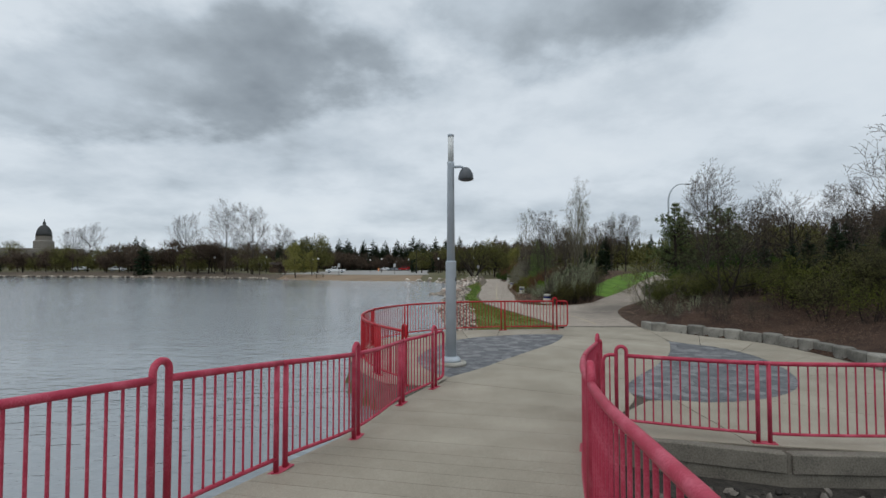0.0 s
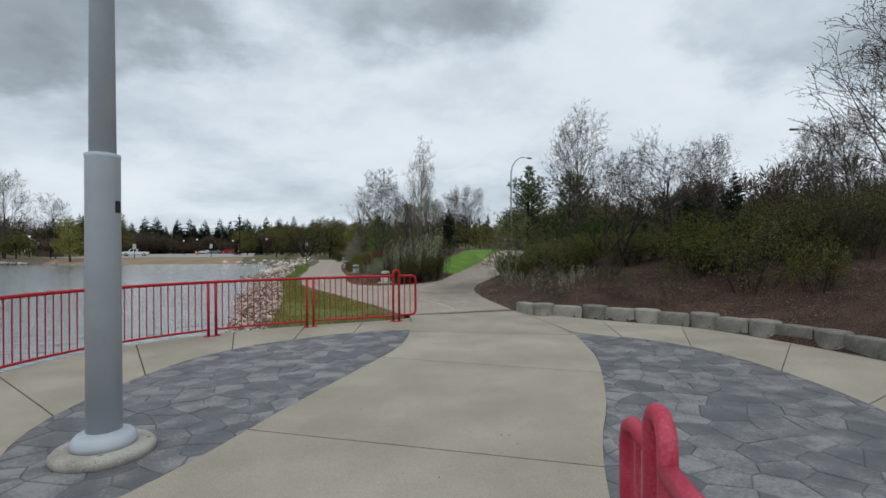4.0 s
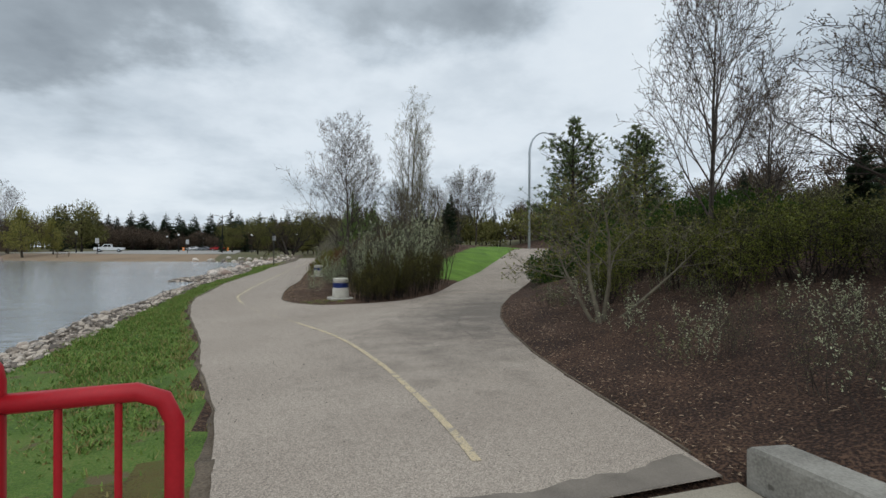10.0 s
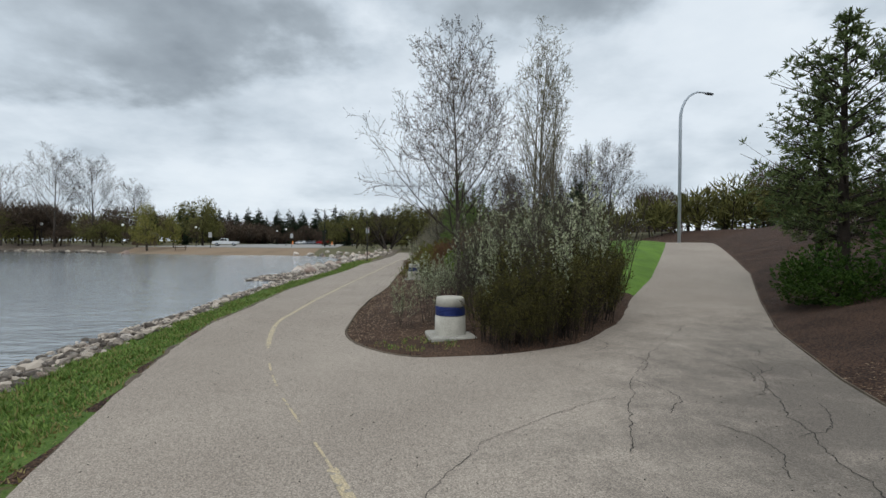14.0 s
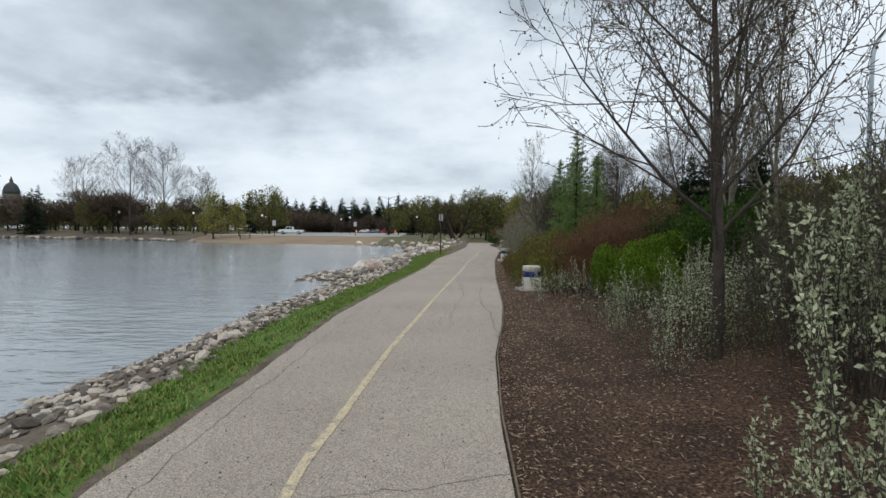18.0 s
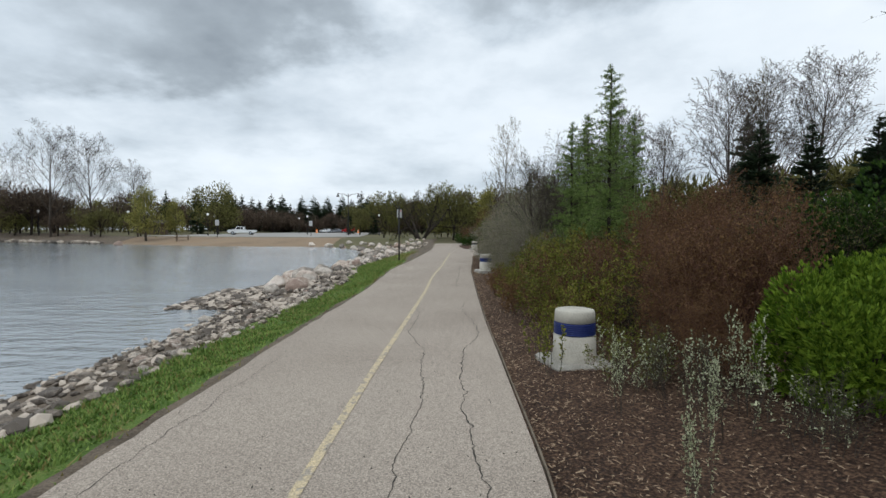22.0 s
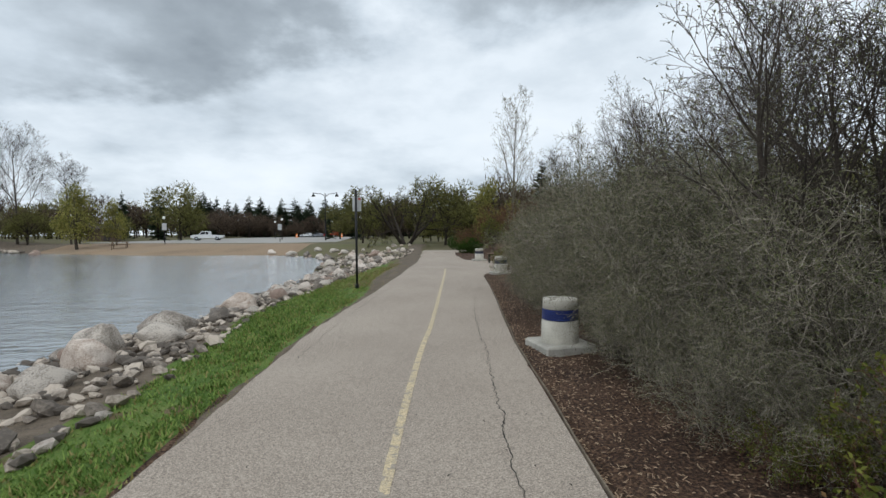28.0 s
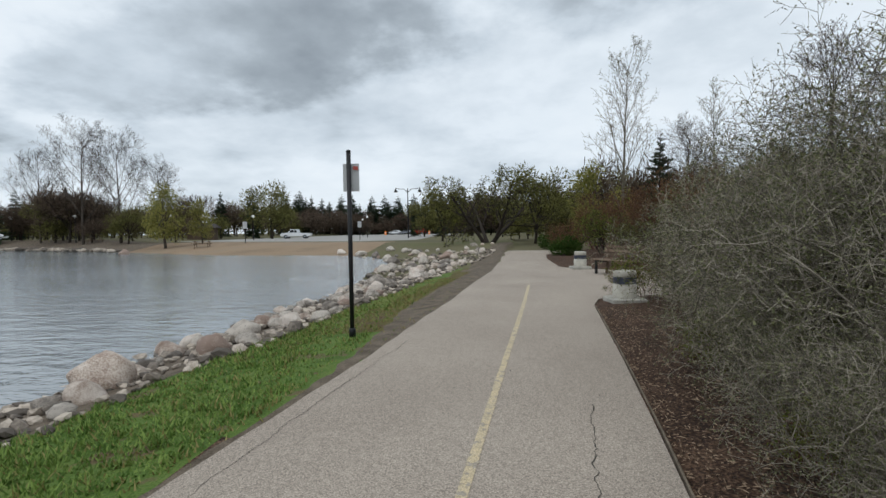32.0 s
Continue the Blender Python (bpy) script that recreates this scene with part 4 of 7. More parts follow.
rim = [(x - 0.28, y) if y < 13 else (x - 0.15, y + 0.22) for x, y in RAIL_CURVE] + [(4.4, 17.6)]
between(rim, [(-0.4, 8.7), (-0.02, 9.6), (-0.45, 10.2), (-0.76, 11.2), (-0.78, 12.1), (-0.5, 13.2), (0.05, 14.45), (0.87, 15.3), (1.6, 15.65), (2.5, 15.98), (3.3, 16.08), (3.95, 15.95)], [0.02, 0.13, 0.25, 0.37, 0.49, 0.61, 0.73, 0.85, 1.0])
between([(6.915, 14.6), (7.32, 13.95), (7.75, 13.4), (8.0, 12.4), (7.85, 11.2), (7.55, 10.2), (7.07, 9.25), (6.4, 8.5), (5.57, 8.0), (4.5, 7.75), (3.5, 7.9), (2.44, 6.72)],
        [(7.4, 17.8), (8.2, 16.1), (8.9, 15.1), (9.6, 14.1), (9.8, 12.6), (9.75, 11.0), (9.6, 9.6), (9.4, 7.6), (9.2, 5.5), (6.0, 5.5), (2.75, 6.05), (2.2, 6.4)], [0, 0.12, 0.25, 0.38, 0.5, 0.62, 0.74, 0.87, 1.0])
g = Geo()
for a, b in (((2.7, 6.0), (4.2, 5.5)), ((4.23, 5.49), (6.0, 5.42)), ((6.03, 5.42), (9.4, 5.32))):
    a, b = Vector(a), Vector(b)
    mid, L = (a + b) / 2, (b - a).length
    an = math.degrees(math.atan2(b.y - a.y, b.x - a.x))
    g.box(pose(mid.x, mid.y + 0.05, -0.25, 0, 0, an), L - 0.02, 0.16, 0.246, bev=0.012)
# front face shade comes from the darkened concrete colour
part("kerb", g, WALL_SHADE, plaza, "grey concrete edge beam above gravel")


def clip_half(poly, p, n):
    out = []
    for a, b in zip(poly, poly[1:] + poly[:1]):
        da, db = (a - p).dot(n), (b - p).dot(n)
        if da <= 0:
            out.append(a)
        if da * db < 0:
            out.append(a + (b - a) * (da / (da - db)))
    return out


def flagstones(outline, size, seed, name):
    rnd = random.Random(seed)
    line = [Vector((p[0], p[1])) for p in outline]
    xs, ys = [p.x for p in line], [p.y for p in line]
    inl = thing(name, "blue-grey irregular flagstone inlay set in the concrete plaza", "paving", "flagstone inlays", "structure")
    pts, y, r = [], min(ys) - size, 0
    while y < max(ys) + size:
        x = min(xs) - size + (r % 2) * size * 0.7
        while x < max(xs) + size:
            pts.append(Vector((x + rnd.uniform(-0.55, 0.55) * size, y + rnd.uniform(-0.42, 0.42) * size)))
            x += size * 1.45
        y += size * 0.95
        r += 1
    polyt = [(p.x, p.y) for p in line]
    gj = Geo()
    gj.v = [(p.x, p.y, -0.007) for p in line]
    gj.f = [tuple(range(len(line)))]
    gj.m = [0]
    part("joint_bed", gj, SLATE_JOINT, inl, "grey mortar joints")
    for i, c in enumerate(pts):
        cell = [c + Vector(q) * size * 2.2 for q in ((-1, -1), (1, -1), (1, 1), (-1, 1))]
        for j, o in enumerate(pts):
            if j == i or (o - c).length > size * 3.2:
                continue
            n = (o - c).normalized()
            cell = clip_half(cell, (o + c) / 2 - n * 0.004, n)
            if len(cell) < 3:
                break
        if len(cell) < 3:
            continue
        ins = inside(np.array([p.x for p in cell]), np.array([p.y for p in cell]), polyt)
        if not ins.any():
            continue
        if not ins.all():
            # pull corners that stick out back onto the outline
            base = c if inside(np.array([c.x]), np.array([c.y]), polyt)[0] else sum([p for p, k in zip(cell, ins) if k], Vector((0, 0))) / int(ins.sum())
            fixed = []
            for p, k in zip(cell, ins):
                if not k:
                    lo, hi = 0.0, 1.0
                    for _ in range(9):
                        mid = (lo + hi) / 2
                        q = base + (p - base) * mid
                        if inside(np.array([q.x]), np.array([q.y]), polyt)[0]:
                            lo = mid
                        else:
                            hi = mid
                    p = base + (p - base) * lo
                fixed.append(p)
            cell = fixed
        area = 0.5 * sum(a.x * b.y - b.x * a.y for a, b in zip(cell, cell[1:] + cell[:1]))
        if area < 0.006:
            continue
        gg = Geo()
        gg.prism([(p.x, p.y) for p in cell], -0.014, 0.0 + rnd.uniform(-0.003, 0.004), 0.006)
        part("flagstone", gg, SLATE, inl)


sl = [tuple(p) for p in smooth_line(SLATE_L_IN, 5)] + [tuple(p) for p in smooth_line(SLATE_L_OUT, 5)][::-1][1:-1]
flagstones(sl, 0.25, 5, "slate_inlay")
sr = [tuple(p) for p in smooth_line(SLATE_R_OUT, 5)] + [tuple(p) for p in smooth_line(SLATE_R_IN, 5)][::-1][1:-1]
flagstones(sr, 0.26, 6, "slate_inlay")

# precast retaining blocks
rnd = random.Random(3)
corners = [Vector(c) for c in ((7.39, 17.9), (7.37, 17.05), (7.79, 16.7), (8.3, 16.3), (8.67, 15.82), (9.0, 15.31), (9.3, 14.84))]
corners += [p for p, d in resample(smooth_line([(9.3, 14.84)] + WALL_LINE[7:], 6), 0.58)][1:]
for i, (a, b) in enumerate(zip(corners, corners[1:])):
    d, mid = b - a, (a + b) / 2
    L = d.length - 0.012
    drum = i % 2 == 1
    bulge, Dp, H = (0.27 if i == 1 else 0.2, 0.34, 0.285) if drum else (0.0, 0.24, 0.255)
    H += rnd.uniform(-0.015, 0.015)
    gg = Geo()
    if drum:
        poly = [((L / 2 + 0.01) * math.cos(q), 0.1 + bulge * math.sin(q)) for q in np.linspace(-math.pi, math.pi, 22)[:-1]]
    else:
        poly = [(-L / 2 - 0.03, -0.02), (L / 2 + 0.03, -0.02), (L / 2 - 0.01, Dp), (-L / 2 + 0.01, Dp)]
    gg.prism(poly, -0.05, H, 0.028)
    n = Vector((-d.y, d.x)).normalized()
    ob = part("retaining_block", gg, BLOCK, at=pose(mid.x + n.x * 0.03, mid.y + n.y * 0.03, 0.0, rnd.uniform(-1.2, 1.2), rnd.uniform(-1.2, 1.2), math.degrees(math.atan2(d.y, d.x)) + rnd.uniform(-1.0, 1.0)))
    tagged(ob, "rounded grey precast concrete block at the mulch bed" if drum else "flat grey precast concrete block at the mulch bed", "retaining wall", "retaining wall blocks")

# ---------------------------------------------------------------- railings
def post_mesh(hoop, mt):
    g = Geo()
    w, r = 0.07, 0.027
    if hoop:
        arc = [Vector((w * math.cos(a), 0, 1.11 + w * math.sin(a))) for a in np.linspace(math.pi, 0, 9)]
        g.tube([Vector((-w, 0, 0))] + arc + [Vector((w, 0, 0))], [r] * 11, 10)
    else:
        for x in (-w, w):
            g.tube([Vector((x, 0, 0)), Vector((x, 0, 1.06))], [r, r], 10)
    return g.mesh("post", mt, True)


def plate_mesh(mt):
    g = Geo()
    g.box(pose(0, 0, 0), 0.3, 0.11, 0.014, bev=0.004)
    for x in (-0.12, 0.12):
        g.lathe([(0.014, 0.014), (0.014, 0.026), (0.008, 0.03)], 6, (x, 0, 0))
    return g.mesh("base_plate", mt)


def place_stops(stops, pts, cum):
    """Turns stops given as ("y", value) or ("end", distance back) into distances along the line."""
    out = []
    for s, hoop in stops:
        if isinstance(s, tuple):
            s = float(np.interp(s[1], [p.y for p in pts], cum)) if s[0] == "y" else cum[-1] - s[1]
        out.append((s, hoop))
    return out


def railing(label, line, ground_z, stops, mt, end_loop=0.0, start_loop=0.0):
    """A tubular railing along a plan line: stops are (distance, hooped) of its double posts."""
    pts = smooth_line(line, 10)
    cum = [0.0]
    for a, b in zip(pts, pts[1:]):
        cum.append(cum[-1] + (b - a).length)

    def at(s):
        s = max(0.0, min(cum[-1] - 1e-6, s))
        i = max(k for k in range(len(cum)) if cum[k] <= s)
        i = min(i, len(pts) - 2)
        f = (s - cum[i]) / max(cum[i + 1] - cum[i], 1e-9)
        p = pts[i] + (pts[i + 1] - pts[i]) * f
        return Vector((p.x, p.y, ground_z(p.x, p.y))), (pts[i + 1] - pts[i]).normalized()
    stops = place_stops(stops, pts, cum)
    root = thing("railing", label, "railing", "red tubular railings")
    meshes = {h: post_mesh(h, mt) for h in (True, False)}
    plate = plate_mesh(mt)
    gb = Geo()
    gb.tube([Vector((0, 0, 0.0)), Vector((0, 0, 0.91))], [0.0105, 0.0105], 6, cap=False)
    bal = gb.mesh("baluster", mt, True)
    for s, hoop in stops:
        p, d = at(s)
        m = Matrix.Translation(p) @ pose(0, 0, 0, 0, 0, math.degrees(math.atan2(d.y, d.x)))
        part("post", meshes[hoop], None, root, at=m)
        part("base_plate", plate, None, root, at=m)
    spans = [(a[0] + 0.07, b[0] - 0.07) for a, b in zip(stops, stops[1:])]
    for i, (s0, s1) in enumerate(spans):
        for nm, h, r in (("top_rail", 1.05, 0.029), ("bottom_rail", 0.13, 0.02)):
            s0, s1 = spans[i]
            if nm == "top_rail":
                s0 -= 0 if stops[i][1] else 0.07
                s1 += 0 if stops[i + 1][1] else 0.07
            g = Geo()
            n = max(3, int((s1 - s0) / 0.2))
            g.tube([at(s0 + (s1 - s0) * k / n)[0] + Vector((0, 0, h)) for k in range(n + 1)], [r] * (n + 1), 10)
            part(nm, g, mt, root, smooth=True)
        s0, s1 = spans[i]
        nb = max(2, round((s1 - s0) / 0.118))
        for k in range(1, nb):
            p, d = at(s0 + (s1 - s0) * k / nb)
            part("baluster", bal, None, root, at=Matrix.Translation(p + Vector((0, 0, 0.135))))
    for s, sgn, L in ((stops[-1][0], 1, end_loop), (stops[0][0], -1, start_loop)):
        if not L:
            continue
        p, d = at(s)
        d = Vector((d.x, d.y, 0)) * sgn
        p = p + d * 0.07
        c = 0.09
        path = [p + Vector((0, 0, 1.05)), p + d * (L - c) + Vector((0, 0, 1.05)), p + d * (L - c * 0.3) + Vector((0, 0, 1.05 - c * 0.3)), p + d * L + Vector((0, 0, 1.05 - c)), p + d * L + Vector((0, 0, 0.14 + c)), p + d * (L - c * 0.3) + Vector((0, 0, 0.14 + c * 0.3)), p + d * (L - c) + Vector((0, 0, 0.14)), p + Vector((0, 0, 0.14))]
        g = Geo()
        g.tube(path, [0.026] * len(path), 10)
        part("end_loop", g, mt, root, smooth=True)
        for k in range(1, max(2, int(L / 0.12))):
            part("baluster", bal, None, root, at=Matrix.Translation(p + d * (L * k / max(2, int(L / 0.12))) + Vector((0, 0, 0.135))))
    return root


deck_z = lambda x, y: ip(y, DECK)
flat_z = lambda x, y: 0.0
LB = [(-5.75, -11.0), (-3.0, -0.6), (-2.27, 2.2), (-1.74, 4.1), (-1.22, 5.5), (-0.84, 7.52), (-0.28, 8.78)]
railing("faded red tubular steel railing along the lake side of the bridge", LB, deck_z, [(("y", v), h) for v, h in ((-10.9, True), (-8.2, False), (-5.4, True), (-2.6, False), (0.1, True), (1.45, False), (2.8, True), (4.17, False), (5.5, True), (7.55, False), (8.72, True))], RED, end_loop=0.33)
RB = [(-0.95, -8.5), (0.1, -2.0), (0.5, 0.25), (0.62, 1.05), (0.77, 2.1), (1.14, 3.72), (1.67, 5.48), (2.18, 6.85), (2.44, 7.42)]
railing("faded red tubular steel railing along the landward side of the bridge", RB, deck_z, [(("y", v), h) for v, h in ((-8.4, True), (-5.6, False), (-2.8, True), (0.0, False), (2.6, True), (5.0, False), (7.36, True))], RED, end_loop=0.3)
CB = [(2.22, 6.56), (2.6, 6.36), (4.2, 5.84), (6.0, 5.74), (7.6, 5.68), (9.3, 5.6)]
railing("faded red tubular steel railing across the plaza edge above gravel", CB, flat_z, [(0.28, True), (2.05, False), (4.0, False), (5.9, False), (6.9, True)], RED, start_loop=0.18)
railing("red tubular steel railing curving round the lake edge of the plaza", RAIL_CURVE, flat_z, [(0.05, True), (1.15, False)] + [(("end", 0.02 + 1.93 * k), k == 0) for k in (6, 5, 4, 3, 2, 1, 0)], RED_FAR, end_loop=0.4)

# ---------------------------------------------------------------- plaza lamp
lamp = thing("street_lamp", "grey steel plaza lamp with hooded head and frosted top tube", "lamp post", at=pose(0.04, 10.95, 0))
g = Geo()
g.lathe([(0.37, -0.01), (0.37, 0.05), (0.345, 0.075), (0.2, 0.08)], 36)
part("footing", g, CONCRETE_GREY, lamp, "round concrete footing", True)
g = Geo()
g.lathe([(0.235, 0.08), (0.235, 0.12), (0.22, 0.15), (0.2, 0.175), (0.13, 0.18), (0.13, 0.2)], 32)
part("flange", g, STEEL, lamp, "", True)
g = Geo()
g.lathe([(0.128, 0.18), (0.125, 2.42), (0.128, 2.43), (0.128, 2.46), (0.1, 2.47)], 32)
part("lower_pole", g, STEEL, lamp, "", True)
g = Geo()
g.lathe([(0.096, 2.46), (0.082, 4.78), (0.086, 4.8), (0.086, 4.86)], 28)
part("upper_pole", g, STEEL, lamp, "", True)
g = Geo()
g.lathe([(0.07, 4.86), (0.07, 5.48)], 24)
part("frosted_tube", g, FROST, lamp, "pale frosted light tube", True)
g = Geo()
g.lathe([(0.076, 5.48), (0.076, 5.53), (0.05, 5.545)], 24)
part("cap", g, STEEL, lamp, "", True)
g = Geo()
ad = Vector((0.98, -0.2, 0)).normalized()
g.tube([Vector((0, 0, 4.74)) + ad * 0.05, Vector((0, 0, 4.74)) + ad * 0.24, Vector((0, 0, 4.7)) + ad * 0.33], [0.035, 0.032, 0.03], 10)
part("arm", g, STEEL, lamp, "", True)
g = Geo()
g.lathe([(0.178, 4.42), (0.185, 4.44), (0.18, 4.5), (0.16, 4.58), (0.125, 4.65), (0.07, 4.705), (0.03, 4.72)], 28, (ad.x * 0.37, ad.y * 0.37, 0))
hood = part("hood", g, STEEL_DARK, lamp, "grey hooded lamp housing", True)
g = Geo()
g.lathe([(0.06, 4.385), (0.12, 4.395), (0.168, 4.42), (0.17, 4.43)], 24, (ad.x * 0.37, ad.y * 0.37, 0))
part("lens", g, STEEL_DARK, hood, "dark glass lens", True)
g = Geo()
g.box(pose(0.118, -0.045, 1.98, 0, 0, 69), 0.05, 0.016, 0.1, bev=0.005)
part("hatch", g, BLACK, lamp, "small dark hand-hole cover")


# ---------------------------------------------------------------- bollards
def bollard(x, y, base, label, turn=6.0, band=BLUE, slab=True):
    root = thing("light_bollard", label, "bollard", "concrete light bollards", at=pose(x, y, base, 0, 0, turn))
    if slab:
        g = Geo()
        g.box(pose(0.0, 0.0, -0.16), 0.66, 0.64, 0.23, bev=0.02)
        part("slab", g, CONCRETE_GREY, root, "square concrete footing slab")
    g = Geo()
    g.lathe([(0.222, 0.03), (0.228, 0.05), (0.228, 0.06), (0.222, 0.335), (0.205, 0.34), (0.2, 0.345)], 40)
    part("body", g, BOLLARD, root, "", True)
    g = Geo()
    prof = [(0.2, 0.345)]
    for k in range(6):
        z = 0.35 + 0.0205 * k
        prof += [(0.217, z), (0.217, z + 0.012), (0.206, z + 0.014), (0.206, z + 0.018)]
    prof += [(0.2, 0.475)]
    g.lathe(prof, 40)
    part("louvre_band", g, band, root, "ribbed band", True)
    g = Geo()
    g.lathe([(0.2, 0.475), (0.213, 0.48), (0.208, 0.585), (0.2, 0.6), (0.185, 0.604)], 40)
    part("cap", g, BOLLARD, root, "", True)
    return root


bollard(6.22, 29.36, 0.0, "pale concrete light bollard with blue ribbed band at the island tip", 4)
bollard(6.33, 39.98, 0.0, "pale concrete light bollard with blue ribbed band among red-brown shrubs", 6)
bollard(7.10, 51.2, 0.02, "pale concrete light bollard with blue ribbed band on a square slab", 9)
bollard(8.55, 61.7, 0.02, "grey concrete light bollard with dark band beside the bench pad", 5, BAND_DARK)
bollard(9.1, 69.7, 0.02, "grey concrete light bollard with dark band behind the bench", 5, BAND_DARK)

# ---------------------------------------------------------------- sign post
sp = thing("sign_post", "slim black steel sign post in the grass verge", "sign post", at=pose(3.94, 58.74, -0.08))
g = Geo()
g.tube([Vector((0, 0, -0.2)), Vector((0, 0, 2.68))], [0.032, 0.032], 12)
part("pole", g, BLACK, sp, "", True)
g = Geo()
g.lathe([(0.036, 2.68), (0.036, 2.7), (0.01, 2.715)], 12)
part("cap", g, BLACK, sp, "", True)
g = Geo()
g.lathe([(0.05, 0.0), (0.05, 0.12), (0.035, 0.14)], 12)
part("sleeve", g, BLACK, sp, "", True)
g = Geo()
g.box(pose(0.02, 0.045, 2.12, 0, 0, 4), 0.235, 0.012, 0.4, bev=0.004)
pl = part("sign_plate", g, SIGN_WHITE, sp, "pale grey sheet sign")
g = Geo()
g.box(pose(0.09, 0.035, 2.43, 0, 0, 4), 0.07, 0.006, 0.05)
part("sign_mark", g, SIGN_RED, pl, "small red mark")

# ---------------------------------------------------------------- bench
bench = thing("park_bench", "weathered brown wooden park bench on the asphalt pad", "bench", at=pose(9.75, 67.3, 0.0, 0, 0, -62))
for i in range(4):
    g = Geo()
    g.box(pose(0, -0.2 + i * 0.125, 0.43), 1.75, 0.105, 0.04, bev=0.008)
    part("seat_slat", g, PLANK, bench)
for i in range(3):
    g = Geo()
    g.box(pose(0, 0.29 + 0.03 * i, 0.55 + i * 0.125, -12), 1.75, 0.035, 0.1, bev=0.008)
    part("back_slat", g, PLANK, bench)
for x in (-0.68, 0.68):
    for y, h in ((-0.18, 0.43), (0.24, 0.86)):
        g = Geo()
        g.box(pose(x, y, 0.0, -6 if y > 0 else 0), 0.08, 0.06, h, bev=0.008)
        part("leg", g, BLACK if y < 0 else PLANK, bench)
    g = Geo()
    g.box(pose(x, 0.02, 0.37), 0.06, 0.46, 0.055, bev=0.006)
    part("crossbar", g, BLACK, bench)


# ---------------------------------------------------------------- rocks
def rock_geo(seed, sub=2, flat=0.7, rough=0.28):
    bm = bmesh.new()
    bmesh.ops.create_icosphere(bm, subdivisions=sub, radius=1.0)
    o = Vector((seed * 3.7, seed * 1.9, seed * 5.1))
    rnd = random.Random(seed)
    cuts = [(Vector((rnd.uniform(-1, 1), rnd.uniform(-1, 1), rnd.uniform(-0.6, 1))).normalized(), rnd.uniform(0.6, 0.88)) for _ in range(9)]
    for v in bm.verts:
        p = v.co.normalized()
        v.co = p * (1 + rough * noise.noise(p * 1.1 + o) + 0.12 * noise.noise(p * 3.1 + o) + 0.05 * noise.noise(p * 7.3 + o))
        for n, d in cuts:
            k = v.co.dot(n)
            if k > d:
                v.co -= n * (k - d) * 0.85
        v.co.z *= flat
    g = Geo()
    g.v = [tuple(v.co) for v in bm.verts]
    g.f = [tuple(v.index for v in f.verts) for f in bm.faces]
    g.m = [0] * len(g.f)
    bm.free()
    return g


BOULDERS = [rock_geo(i + 1, 3, (0.72, 0.78, 0.66, 0.74, 0.8, 0.6)[i], 0.2).mesh("boulder", ROCK_PINK if i % 3 == 1 else ROCK, True) for i in range(6)]
STONES = [rock_geo(i + 20, 1, 0.6 + 0.05 * (i % 3)).mesh("stone", ROCK if i % 4 else ROCK_PINK) for i in range(8)]
rnd = random.Random(11)


def boulder(x, y, r, z=None, label="large rounded field boulder on the lake shore"):
    m = rnd.choice(BOULDERS)
    ob = new("boulder", m)
    zz = gz(x, y) if z is None else z
    zz = max(zz, -0.66)
    ob.matrix_basis = Matrix.Translation((x, y, zz + r * 0.34)) @ pose(0, 0, 0, rnd.uniform(-12, 12), rnd.uniform(-12, 12), rnd.uniform(0, 360)) @ Matrix.Diagonal((r * rnd.uniform(0.9, 1.25), r * rnd.uniform(0.8, 1.0), r * rnd.uniform(0.85, 1.05), 1))
    tagged(ob, label, "boulder", "shore boulders")
    return ob


for x, y, r in ((1.25, 57.3, 0.52), (1.9, 58.6, 0.36), (1.55, 60.1, 0.42), (2.2, 60.6, 0.34), (0.95, 54.6, 0.48), (0.3, 55.4, 0.42), (1.45, 55.6, 0.3), (1.3, 53.6, 0.4), (0.45, 53.4, 0.5), (-0.1, 54.2, 0.42), (0.85, 52.5, 0.42), (0.35, 51.3, 0.38), (1.1, 51.2, 0.36), (1.05, 50.0, 0.33), (0.35, 50.2, 0.36), (1.3, 48.9, 0.3), (0.6, 49.0, 0.3), (1.75, 56.5, 0.28), (1.0, 58.3, 0.24), (2.3, 62.4, 0.4), (1.5, 62.0, 0.36), (2.9, 64.0, 0.38), (1.9, 64.3, 0.42), (2.5, 66.0, 0.5), (3.3, 66.6, 0.42), (2.0, 68.2, 0.6), (3.2, 69.0, 0.55), (1.4, 70.5, 0.6), (2.8, 71.6, 0.6), (3.9, 72.2, 0.5), (1.0, 73.5, 0.65), (2.2, 74.8, 0.6), (3.6, 75.6, 0.55), (0.6, 77.4, 0.7), (2.0, 79.0, 0.7), (3.2, 80.4, 0.65), (-0.2, 81.5, 0.7), (1.3, 83.5, 0.75), (-1.6, 86.0, 0.8), (0.2, 87.8, 0.75), (-3.2, 89.2, 0.8), (-1.2, 91.0, 0.7), (-5.2, 91.8, 0.8), (-3.0, 93.6, 0.7), (-7.4, 93.6, 0.7), (-33.3, 99.6, 1.0)):
    boulder(x, y, r * rnd.uniform(0.7, 0.9) * (1.2 if y < 56 else 1.0 if y < 62 else 0.74))
for _ in range(150):
    y = rnd.uniform(53, 92)
    a, b = ip(y, SHORE), ip(y, GRASS_EDGE)
    x = a + (b - a) * rnd.uniform(-0.1, 0.95)
    boulder(x, y, rnd.uniform(0.12, 0.26), label="rounded field stone in the shore revetment")

